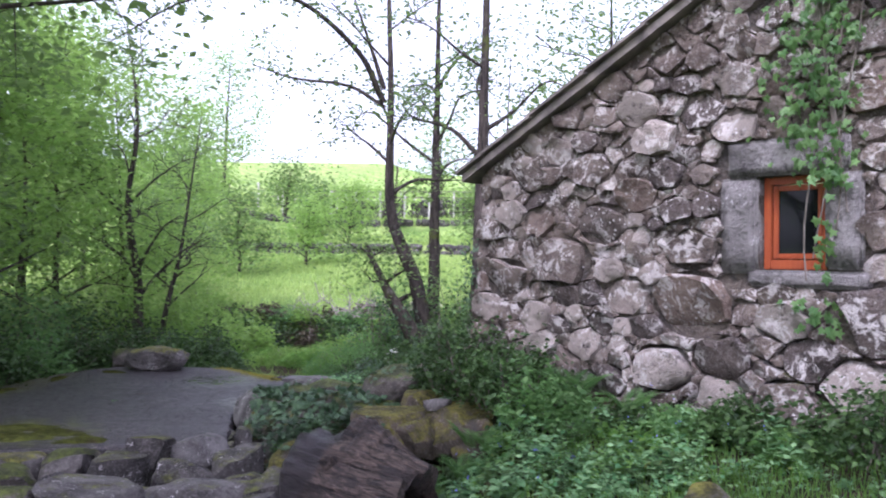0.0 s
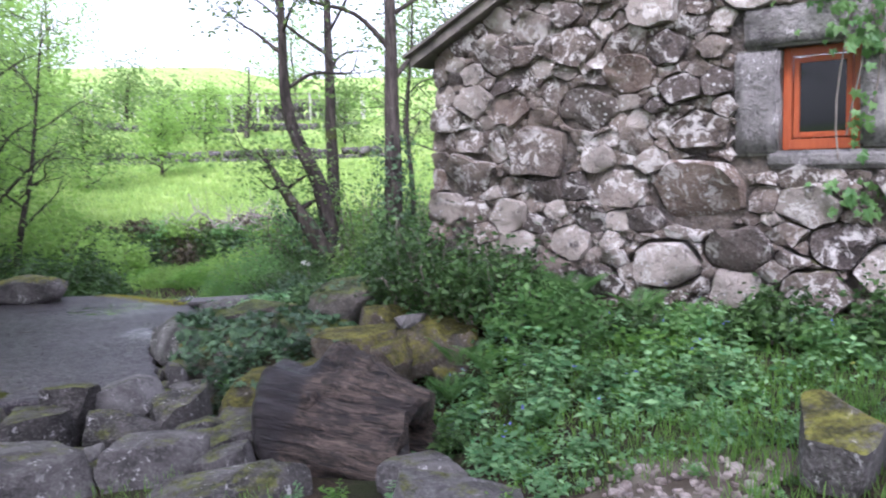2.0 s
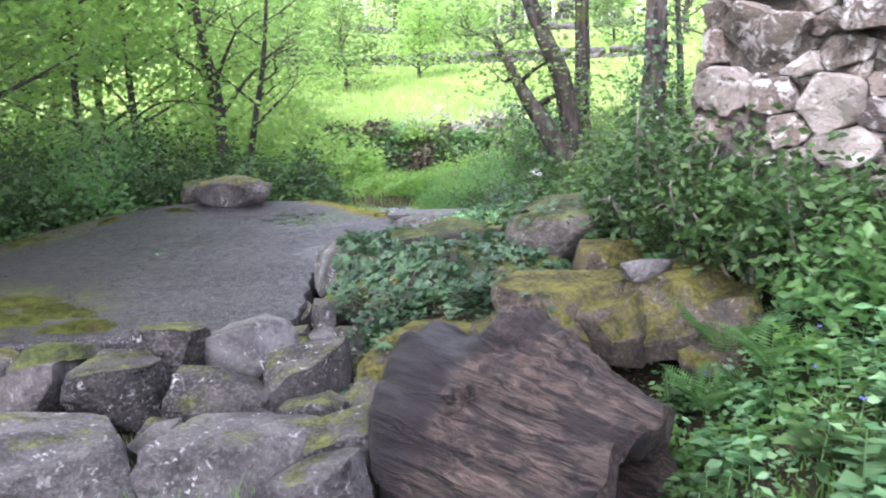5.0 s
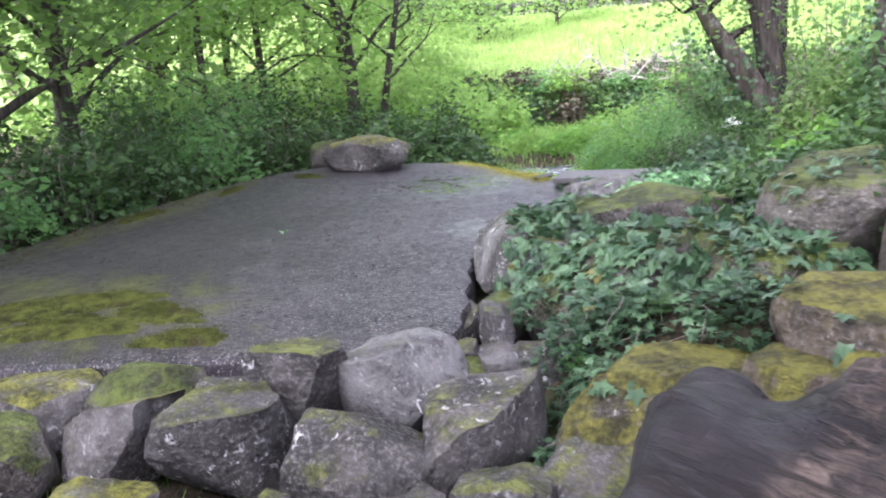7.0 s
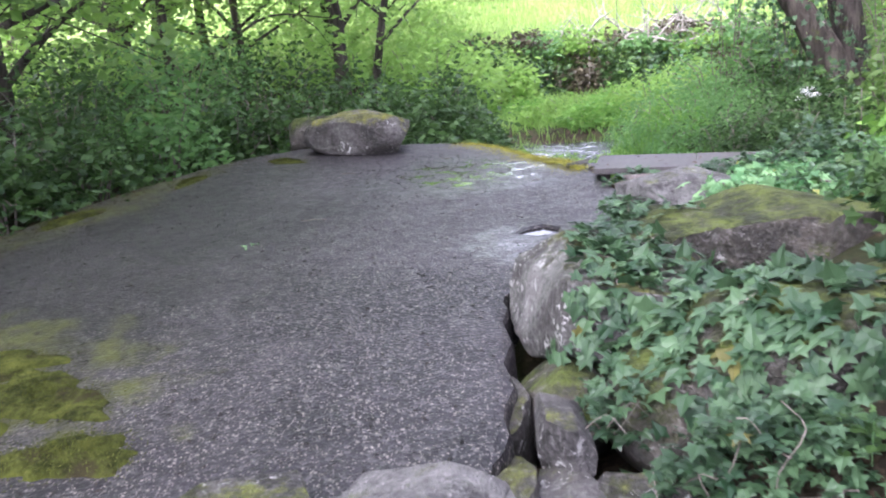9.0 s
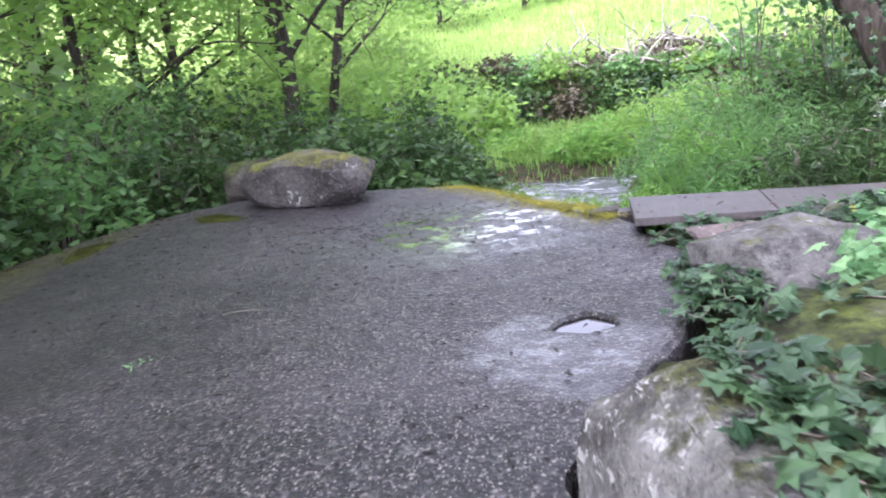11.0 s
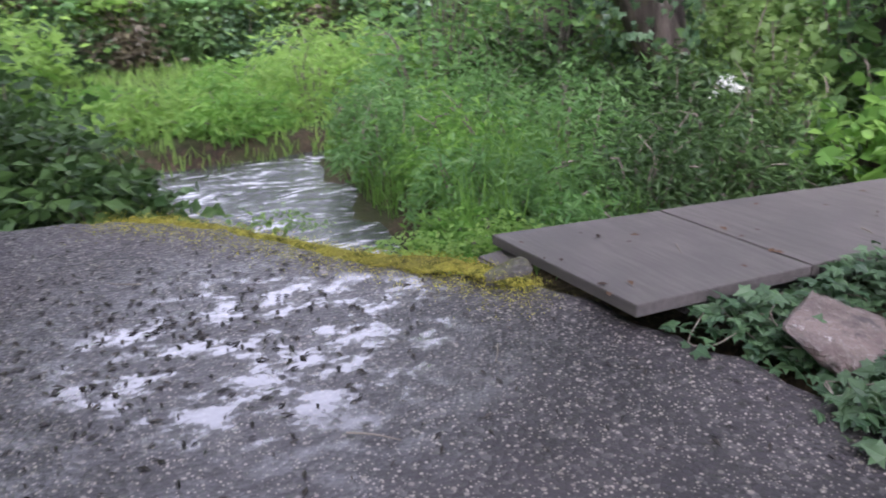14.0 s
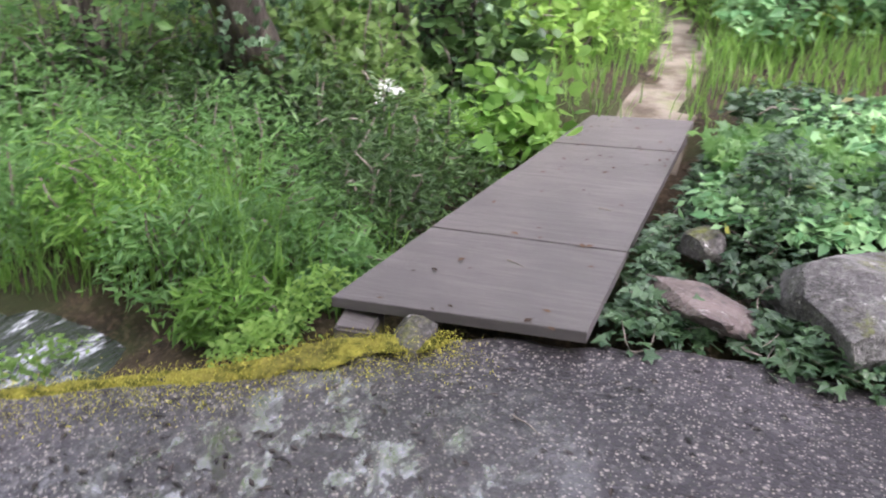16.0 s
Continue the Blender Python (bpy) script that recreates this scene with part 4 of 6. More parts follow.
# ---- rocks round the slab ----
def rocks():
    # the low row that holds the slab, and the stepping stones before it
    spec = [
        (-3.36, 9.66, -0.18, .29, .25, .28, 11, ROCK, 25), (-2.78, 9.74, -0.20, .33, .26, .27, 12, PALESTONE, -6), (-2.27, 9.50, -0.25, .29, .29, .28, 13, ROCK, 30),
        (-2.72, 9.10, -0.30, .35, .25, .24, 14, ROCK, 5), (-3.48, 9.20, -0.26, .28, .24, .27, 15, ROCK, 12), (-4.12, 9.52, -0.22, .33, .28, .20, 16, MOSSROCK, 25), (-4.70, 9.3, -0.24, .30, .24, .22, 81, BOULDER, 60),
        (-4.05, 9.10, -0.25, .28, .24, .25, 17, BOULDER, 5), (-4.55, 8.75, -0.26, .30, .28, .24, 82, MOSSROCK, 40), (-2.25, 8.34, -0.30, .45, .32, .30, 18, PALEROCK, 8), (-3.20, 8.0, -0.28, .48, .44, .36, 19, PALEROCK, 30),
        (-1.76, 8.10, -0.28, .22, .20, .17, 20, PALEROCK, -20), (-2.88, 8.56, -0.30, .16, .13, .12, 21, PALEROCK, 50), (-2.70, 8.36, -0.32, .13, .12, .11, 22, ROCK, 10),
        (-1.80, 7.50, -0.34, .50, .34, .24, 23, PALEROCK, 10), (-1.35, 7.35, -0.20, .34, .26, .15, 24, ROCK, 60), (-0.22, 6.38, -0.02, .42, .30, .17, 25, PALESTONE, -15),
        (1.80, 5.45, 0.47, .27, .24, .22, 27, BOULDER, 35), (2.65, 5.1, 0.55, .25, .2, .18, 28, ROCK, 40),
        (-2.55, 10.0, -0.28, .18, .16, .16, 29, MOSSROCK, 70), (-2.46, 10.50, -0.15, .10, .22, .17, 30, PALEROCK, 15), (-2.0, 8.9, -0.28, .22, .2, .18, 31, ROCK, 0),
        (-2.50, 10.92, -0.22, .22, .25, .22, 61, MOSSROCK, 15), (-2.36, 10.2, -0.26, .12, .24, .18, 62, PALEROCK, 20), (-2.15, 10.15, -0.3, .26, .22, .22, 63, ROCK, 10), (-2.1, 10.75, -0.1, .22, .25, .25, 64, MOSSROCK, 30),
        (-1.62, 8.55, -0.34, .34, .30, .30, 75, ROCK, 15), (-0.3, 7.05, -0.12, .36, .24, .15, 77, PALEROCK, -25), (-0.42, 8.0, -0.14, .15, .13, .12, 78, ROCK, 0), (-1.72, 9.15, -0.36, .3, .24, .24, 80, ROCK, 50), (-3.9, 7.6, -0.1, .3, .3, .2, 33, MOSSROCK, 0),
        (-2.74, 10.72, -0.30, .14, .25, .22, 38, ROCK, 5), (-2.66, 10.28, -0.30, .13, .22, .20, 39, ROCK, 12),
        (-2.98, 9.38, -0.34, .15, .13, .13, 34, MOSSROCK, 30), (-3.02, 8.75, -0.34, .13, .11, .10, 35, ROCK, 70), (-2.40, 8.92, -0.36, .12, .10, .10, 36, ROCK, 20), (-3.75, 8.6, -0.30, .20, .17, .15, 37, BOULDER, 45),
    ]
    for x, y, z, a, b, c, sd, mat, turn in spec:
        soft = 0.8 if mat is MOSSROCK else 0.62
        lab = {MOSSROCK: "low rock covered in yellow-green moss", PALEROCK: "pale flat-topped granite rock", PALESTONE: "pale angular granite block with lichen spots"}.get(mat, "grey weathered granite rock with moss patches")
        rock("rock", x, y, z, a, b, c, sd, mat, turn, lab, blocky=soft, cuts=12 if mat is MOSSROCK else 8, worn=0.035 if mat is MOSSROCK else 0.05)
    # the ivy-grown pile beside the slab
    o, w, f = rock("boulder", -2.36, 11.52, 0.03, .46, .54, .33, 41, IVYROCK, 15, "large mossy boulder at the edge of the slab", "boulder", 5, blocky=0.7)
    ivy_on(w, f, 1700, 0.085, lambda p, n: (p[:, 0] > -2.58 + 0.12 * np.sin(p[:, 2] * 9)) & (n[:, 2] > -0.3) & (n[:, 1] < 0.3))
    o, w, f = rock("boulder", -1.66, 10.95, -0.02, .62, .50, .40, 42, MOSSROCK, -10, "mossy boulder overgrown with ivy", "boulder", 5)
    ivy_on(w, f, 1900, 0.095, lambda p, n: (n[:, 2] > -0.45) & (n[:, 1] < 0.65) & (lump(p, 3.1, 2) > -0.75))
    o, w, f = rock("boulder", -0.95, 10.7, 0.05, .50, .46, .40, 43, MOSSROCK, 40, "mossy boulder overgrown with ivy", "boulder", 5)
    ivy_on(w, f, 1400, 0.09, lambda p, n: (n[:, 2] > -0.3) & (n[:, 1] < 0.65) & (lump(p, 3.1, 5) > -0.5))
    for x, y, z, a, b, c, sd in ((-1.42, 9.66, -0.16, .62, .26, .28, 44), (-0.9, 9.4, 0.0, .3, .24, .26, 71), (-0.62, 9.32, 0.1, .22, .2, .2, 72), (-0.2, 9.42, 0.16, .24, .2, .22, 73), (-0.75, 9.98, 0.12, .3, .22, .24, 74), (-0.45, 9.75, 0.14, .62, .42, .36, 45), (0.18, 9.75, 0.20, .50, .36, .34, 46), (0.42, 9.45, 0.15, .3, .28, .3, 83), (-0.2, 10.3, 0.35, .4, .3, .25, 47),
                                 (-0.55, 11.2, 0.40, .50, .42, .40, 48), (-1.6, 12.4, 0.08, .55, .5, .30, 49), (-2.08, 12.22, 0.06, .40, .34, .22, 50)):
        o, w, f = rock("rock", x, y, z, a, b, c, sd, GOLDMOSS if y < 10.4 else MOSSROCK, sd * 13 % 90, "rock thick with golden-green moss", "rock", 5, blocky=0.70)
        if sd in (44, 45, 49, 50, 48):
            ivy_on(w, f, 500, 0.075, lambda p, n: (n[:, 2] > 0.1) & (lump(p, 2.7, sd) > 0.15))
    rock("rock", -0.02, 9.62, 0.50, .16, .10, .07, 51, PALEROCK, 20, "small pale stone lying on mossy rocks", "rock", 3)
    # by the footbridge
    o, w, f = rock("rock", -2.08, 13.5, 0.03, .42, .34, .20, 52, PALESTONE, 35, "pale angular granite rock beside the footbridge", "rock", 5)
    rock("rock", -2.22, 14.06, -0.04, .32, .22, .08, 53, PINKROCK, 42, "flat pinkish granite stone beside the footbridge", "rock", 4, 10)
    rock("rock", -2.55, 15.12, -0.13, .10, .09, .07, 54, ROCK, 0, "small rounded stone under the footbridge", "rock", 3)
    rock("rock", -3.05, 15.0, -0.06, .09, .08, .07, 58, ROCK, 0, "small rounded stone beside the timber block", "rock", 3)
    rock("rock", -1.75, 14.15, 0.06, .14, .1, .08, 55, ROCK, 0, "small stone among ivy", "rock", 3)
    # on the slab's far corner
    rock("boulder", -5.62, 16.15, 0.15, .60, .36, .25, 56, BOULDER, -10, "long grey boulder with moss on top lying on the slab", "boulder", 5, -4, 0.74, 10)
    rock("boulder", -6.42, 16.72, 0.04, .36, .30, .24, 57, MOSSROCK, 30, "brown boulder half hidden under brambles", "boulder", 4, 0, 0.75, 8)


rocks()


# ---- fallen log ----
def fallen_log():
    log = tagged(new("fallen_log"), "huge dark rotten log with a hollow end, lying among rocks", "log")
    log.matrix_world = pose(-1.49, 8.84, -0.25, 0, 5, -30)
    nring, ns, length = 60, 96, 1.5
    th = np.arange(ns) / ns * 2 * math.pi
    rows = []
    for i in range(nring):
        t = i / (nring - 1)
        x = 0.12 + t * (length - 0.12)
        r = 0.55 - 0.03 * t + 0.03 * np.sin(t * 7)
        p = np.stack([np.full(ns, x * 1.5), np.cos(th) * 1.3, np.sin(th) * 1.3], 1)
        rr = r * (1 + 0.11 * lump(p, 1.3, 4) + 0.014 * np.sin(th * 17 + 4 * np.sin(t * 4)) + 0.012 * np.sin(th * 31 + t * 9 + np.sin(th * 3)) + 0.035 * lump(p, 5.0, 2))
        crest = np.exp(-((th - 1.9) / 0.50) ** 2) * np.exp(-((t - 0.44) / (0.20 if t < 0.44 else 0.36)) ** 2)
        rr = rr + (0.27 + 0.025 * np.sin(t * 75) * np.sin(t * 23)) * crest + 0.07 * np.exp(-((th - 1.8) / 0.2) ** 2) * np.exp(-((t - 0.40) / 0.07) ** 2)
        rr = rr + 0.05 * np.exp(-((th - 1.7) / 0.55) ** 2) * smoothstep(0.35, 0.55, np.array(t)) * smoothstep(1.05, 0.75, np.array(t))
        groove = lump(np.stack([np.full(ns, t * 1.3), np.cos(th) * 4, np.sin(th) * 4], 1), 1.5, 6)
        rr = rr - 0.06 * np.clip(groove - 0.25, 0, 1) - 0.05 * np.exp(-((th - 2.75 - 0.5 * t) / 0.10) ** 2) * smoothstep(0.1, 0.3, np.array(t)) + 0.04 * np.exp(-((th - 3.1 - 0.4 * t) / 0.16) ** 2)
        rr = rr - 0.30 * np.exp(-((th - 3.75) / 0.36) ** 2) * np.exp(-((t - 0.84) / 0.13) ** 2)
        rr = rr + 0.10 * np.exp(-((th - 2.1) / 0.5) ** 2) * np.exp(-((t - 0.06) / 0.10) ** 2) - 0.07 * np.exp(-((th - 2.1) / 0.45) ** 2) * np.exp(-((t - 0.24) / 0.06) ** 2)
        foot = np.exp(-((th - 4.3) / 0.5) ** 2) * np.exp(-(t / 0.35) ** 2)
        rr = rr + 0.24 * foot - 0.16 * np.exp(-((th - 3.5) / 0.7) ** 2) * smoothstep(0.45, 1.0, np.array(t))
        shrink = 1 - 0.55 * np.exp(-t / 0.035) * 0.3
        slant = 0.30 * np.cos(th - 2.3) * (1 - t) ** 3
        ragged = 0.04 * np.sin(th * 4 + 1) * t ** 6 + 0.03 * np.sin(th * 9) * t ** 6
        rows.append(np.stack([x - slant * 0.6 + ragged, -np.cos(th) * rr * shrink, np.sin(th) * rr * shrink], 1))
    v = np.concatenate(rows)
    f = [(a * ns + j, a * ns + (j + 1) % ns, (a + 1) * ns + (j + 1) % ns, (a + 1) * ns + j) for a in range(nring - 1) for j in range(ns)]
    # the sawn left end, then the hollow right end
    o = len(v)
    v = np.concatenate([v, [rows[0].mean(0) + np.array([-0.02, 0, 0])]])
    cap = [(j, o, (j + 1) % ns) for j in range(ns)]
    last = (nring - 1) * ns
    inner = []
    for k, (dx, sc) in enumerate(((0.02, 0.88), (-0.04, 0.70), (-0.35, 0.58), (-0.65, 0.1))):
        ring = rows[-1].copy()
        mid = ring.mean(0) + np.array([0, -0.04, -0.16])
        ring = mid + (ring - mid) * sc * (1 + 0.12 * np.sin(th * 5 + k))[:, None]
        ring[:, 0] += dx
        inner.append(ring)
    base = len(v)
    v = np.concatenate([v] + inner)
    g = [(last + j, last + (j + 1) % ns, base + (j + 1) % ns, base + j) for j in range(ns)]
    for k in range(3):
        g += [(base + k * ns + j, base + k * ns + (j + 1) % ns, base + (k + 1) * ns + (j + 1) % ns, base + (k + 1) * ns + j) for j in range(ns)]
    ob_of("trunk", mesh_of("trunk", v, [np.array(f + g), np.array(cap)], LOGWOOD, True, 35), log)
    # broken knot on the upper side
    p, q = tube([(0.62, -0.20, 0.40), (0.63, -0.31, 0.48), (0.64, -0.34, 0.50), (0.64, -0.34, 0.49), (0.63, -0.28, 0.44)], [0.10, 0.075, 0.05, 0.025, 0.002], 14, 0.3)
    ob_of("knot", mesh_of("knot", p, q, LOGWOOD, True), log, "broken branch knot")


fallen_log()


# ---- footbridge ----
def footbridge():
    br = tagged(new("footbridge"), "low footbridge of wide weathered grey-brown boards", "footbridge")
    # the deck leans down a little towards the stream
    br.matrix_world = pose(0, 14.40, 0.055, -5.2)
    xs = [-2.90, -2.03, -1.16, -0.29, 0.58]
    for i in range(4):
        a, b = xs[i] + 0.0015, xs[i + 1] - 0.002
        bm = bmesh.new()
        bmesh.ops.create_cube(bm, size=1.0, matrix=Matrix.Diagonal((b - a, 1.0, 0.046, 1)))
        bmesh.ops.translate(bm, verts=bm.verts[:], vec=((a + b) / 2, 0, -0.023 + 0.003 * (i % 2)))
        for v in bm.verts:
            s = (v.co.x + 2.9) * 0.042
            v.co.y = s if v.co.y < 0 else 1.04 - s
            if i == 0 and v.co.x < -2.5 and v.co.y < 0.5:
                v.co.x += 0.07
        bmesh.ops.bevel(bm, geom=bm.edges[:], offset=0.003, segments=2, affect='EDGES')
        part("board", bm, BOARD, br)
    for y in (0.22, 0.82):
        bm = bmesh.new()
        box_bm(bm, -1.0, y, -0.105, 3.0, 0.1, 0.11, 0, 0.01)
        part("beam", bm, BOARD, br, "dark timber beam under the boards")
    blk = bmesh.new()
    box_bm(blk, 0, 0, 0, 0.20, 0.16, 0.16, 0.25, 0.012)
    o = part("timber_block", blk, BOARD, None, "", False)
    o.location = (-2.90, 15.30, -0.175)
    tagged(o, "squared timber block propping the footbridge corner", "timber")


footbridge()


# ---- trees ----
def grow(base, top, radius, seed, limbs=9, spread=2.2, start=0.35, sides=10, lift=0.5, twigs=5, via=None):
    """A trunk from base to top with limbs and twigs. Returns the wood, and the places where leaves hang."""
    r = np.random.default_rng(seed)
    base, top = np.array(base, float), np.array(top, float)
    h = top - base
    mids = [base + h * t + r.normal(0, 0.014, 3) * np.linalg.norm(h) * (0 < t < 1) * np.array([1, 1, 0.2]) for t in (0, 0.22, 0.45, 0.7, 1)]
    if via is not None:
        mids = [base, *[np.array(q) for q in via], top]
    path = bezier_path(mids, 6)
    t = np.linspace(0, 1, len(path))
    rad = radius * (1 - 0.88 * t) + radius * 0.5 * np.exp(-t * 22)
    wood = [tube(path, rad, sides, 0.10)]
    hang = []
    for i in range(limbs):
        k = start + (1 - start) * (i + r.random() * 0.7) / limbs
        k = min(k, 0.97)
        p0 = path[int(k * (len(path) - 1))]
        a = i * 2.4 + r.uniform(0, 1.2)
        length = spread * (1.15 - 0.6 * k) * r.uniform(0.7, 1.25)
        way = np.array([math.cos(a), math.sin(a), lift + 0.4 * r.random()])
        way = way / np.linalg.norm(way)
        p = [p0, p0 + way * length * 0.35 + r.normal(0, 0.06, 3), p0 + way * length * 0.7 + np.array([0, 0, -0.03 * length]) + r.normal(0, 0.1, 3), p0 + way * length + np.array([0, 0, -0.12 * length]) + r.normal(0, 0.12, 3)]
        lp = bezier_path(p, 4)
        r0_ = np.interp(k, t, rad) * 0.5
        wood.append(tube(lp, np.linspace(r0_, 0.008, len(lp)), 6, 0.05))
        for j in range(twigs):
            q0 = lp[int(len(lp) * r.uniform(0.3, 0.98)) - 1]
            w2 = unit(way + r.normal(0, 0.75, 3))
            tip = q0 + w2 * length * r.uniform(0.25, 0.5)
            tw = np.array([q0, (q0 + tip) / 2 + r.normal(0, 0.04, 3), tip])
            wood.append(tube(tw, [0.011, 0.008, 0.003], 4))
            hang += [tip, (q0 + tip) / 2]
        hang.append(lp[-1])
    hang.append(path[-1])
    return merge(*wood), np.array(hang)


def crown(hang, n, reach, size, kind="oval", sag=0.2):
    """Leaf points scattered round the twigs."""
    c = hang[rng.integers(0, len(hang), n)]
    p = c + rng.normal(0, reach, (n, 3)) * np.array([1, 1, 0.7])
    return scatter(p, size, kind, sag, 0.5)


def tree(x, y, top, radius, seed, n=5000, reach=0.45, size=0.10, mat=None, bark=None, limbs=10, spread=2.4, start=0.35, label="", twigs=5, lift=0.5, extra=None, via=None):
    z = float(ground_z(x, y)) - 0.15
    th = tagged(new("tree"), label or "slender alder tree with grey bark and small green leaves", "tree")
    th.location = (x, y, z)
    o = np.array([x, y, z])
    (v, f), hang = grow((0, 0, 0), np.array(top) - o, radius, seed, limbs, spread, start, lift=lift, twigs=twigs, via=None if via is None else [np.array(q) - o for q in via])
    if extra is not None:
        more = [(v, f)]
        for pts, ra in extra:
            lp = bezier_path(np.array(pts) - o, 6)
            more.append(tube(lp, np.linspace(ra, 0.012, len(lp)), 7, 0.05))
            hang = np.concatenate([hang, lp[len(lp) // 3:], lp[len(lp) // 2:] + rng.normal(0, 0.3, (len(lp) - len(lp) // 2, 3))])
        v, f = merge(*more)
    ob_of("trunk", mesh_of("trunk", v, f, bark or BARK, True), th)
    if n:
        lv, lf = crown(hang, n, reach, size)
        ob_of("crown", mesh_of("crown", lv, lf, mat or L_ALDER), th, "loose crown of small leaves")
    return th


def trees():
    # the three by the house
    tree(-0.2, 17.45, (-1.8, 18.0, 2.5), 0.23, 11, 1500, 0.4, 0.09, None, MOSSBARK, 6, 1.2, 0.5, "short mossy tree leaning over the stream", via=[(-0.85, 17.5, 0.8), (-1.35, 17.65, 1.6)])
    tree(-0.36, 17.75, (-1.4, 17.6, 10.5), 0.20, 1, 2400, 0.2, 0.11, None, BARK, 8, 2.6, 0.55, "tall alder on the stream bank", via=[(-0.62, 17.65, 1.45), (-1.22, 17.6, 3.2), (-1.25, 17.6, 5.6)],
         extra=[([(-1.40, 17.6, 5.5), (-2.0, 17.3, 6.6), (-3.4, 17.0, 7.6), (-5.2, 16.6, 7.4), (-6.8, 16.3, 6.4)], 0.075), ([(-1.38, 17.6, 5.4), (-2.2, 17.8, 5.9), (-3.4, 18, 6.1), (-4.3, 18.1, 6.4)], 0.05), ([(-1.4, 17.6, 5.8), (-1.8, 17.8, 7.0), (-2.3, 18, 8.4)], 0.06)])
    tree(-0.35, 19.4, (-0.25, 19.3, 11), 0.17, 2, 1700, 0.2, 0.11, None, BARK, 9, 2.4, 0.42, via=[(-0.33, 19.4, 3.0), (-0.3, 19.36, 6.0)], extra=[([(-0.3, 19.4, 6.2), (0.2, 19.3, 6.9), (1.0, 19.2, 7.3)], 0.05)])
    tree(0.62, 16.5, (0.8, 16.6, 10.5), 0.21, 3, 2000, 0.22, 0.11, None, BARK, 9, 2.3, 0.45, via=[(0.66, 16.5, 2.5), (0.72, 16.55, 6)], label= "alder with ivy-clad trunk beside the footbridge")
    tree(0.95, 17.2, (1.3, 17.5, 6.5), 0.07, 4, 900, 0.4, 0.08, None, BARK, 7, 1.3, 0.4)
    # the airy many-stemmed tree behind the boulder
    tree(-8.0, 21.0, (-8.3, 20.8, 8.2), 0.14, 5, 2000, 0.40, 0.09, L_ALDER, BARK, 13, 2.6, 0.18, "slender young tree with thin bare limbs", lift=0.8)
    tree(-7.6, 21.3, (-6.4, 21.0, 5.8), 0.09, 6, 750, 0.35, 0.09, L_BRIGHT, BARK, 10, 2.2, 0.25, lift=0.7)
    # the wood on the west side
    for i, (x, y, h, r) in enumerate(((-13.8, 22.5, 11, .26), (-13.6, 19.6, 10, .22), (-11.0, 23.0, 8.5, .11), (-12.4, 24.2, 9, .13), (-10.0, 19.0, 7.5, .09), (-16.0, 21.0, 11, .2), (-15.5, 26, 11, .2), (-18, 24, 12, .22), (-9.6, 24.5, 7.5, .10))):
        tree(x, y, (x + 0.6 * math.sin(i * 2.1), y + 0.5 * math.cos(i), h), r, 20 + i, 8000, 0.5, 0.15, L_ALDER if i % 2 else L_BRIGHT, MOSSBARK, 13, 3.0, 0.16, "wild tree of the wooded bank with a mossy trunk")
    for i, (x, y, h, r) in enumerate(((-9.6, 13.0, 9, .16), (-10.6, 16.2, 9.5, .16), (-9.8, 10.0, 9, .15), (-11.5, 13.0, 9, .15))):
        tree(x, y, (x + 0.4, y + 0.3, h), r, 40 + i, 8500, 0.36, 0.16, L_BRIGHT if i % 2 else L_ALDER, BARK, 18, 3.1, 0.12, "leafy tree overhanging the edge of the slab")
    # behind the house, over the far path, and behind the walker
    for i, (x, y, h) in enumerate(((3.5, 19.5, 9), (6.5, 17.5, 9), (9, 21, 10), (4, 24, 8), (12, 17, 10))):
        tree(x, y, (x + 0.3, y, h), 0.15, 60 + i, 5000, 0.7, 0.12, L_ALDER, BARK, 13, 2.8, 0.2, "leafy tree beside the path")
    for i, (x, y, h) in enumerate(((-9, -9, 10), (-11, 3, 10), (-11.5, 6.5, 9))):
        tree(x, y, (x + 0.3, y, h), 0.2, 70 + i, 5000, 0.9, 0.16, L_ALDER, BARK, 13, 3.6, 0.3, "leafy tree behind the walk")
    # unseen tall crowns over the walk, added to shade the near ground
    for i, (x, y, tx, ty, h, sp) in enumerate(((-5.2, 1.0, -3.5, 4.0, 11, 4.6), (-8.0, 5.2, -5.0, 8.0, 11.5, 5.0), (-9.3, 9.6, -6.0, 11.5, 11.5, 4.8), (-1.0, -3.0, -0.6, 0.5, 11, 4.6))):
        tree(x, y, (tx, ty, h), 0.24, 120 + i, 9000, 0.75, 0.17, L_ALDER, BARK, 15, sp, 0.52, "tall alder added out of view to shade the walk", lift=0.25)
    # saplings and light trees on the meadow's near edge
    for i, (x, y, h) in enumerate(((-9.5, 36, 3.4), (-7.2, 40, 3.2), (-12.5, 38, 6.0), (-15, 33, 6.0), (-11, 31, 3.6), (-6, 47, 3.4), (1.5, 47, 3.4))):
        tree(x, y, (x + 0.2, y, float(ground_z(x, y)) + h), 0.09, 140 + i, 2600, 0.5, 0.17, L_ALDER if i % 2 == 0 else L_BRIGHT, BARK, 14, h * 0.42, 0.15, "young tree at the meadow's edge")
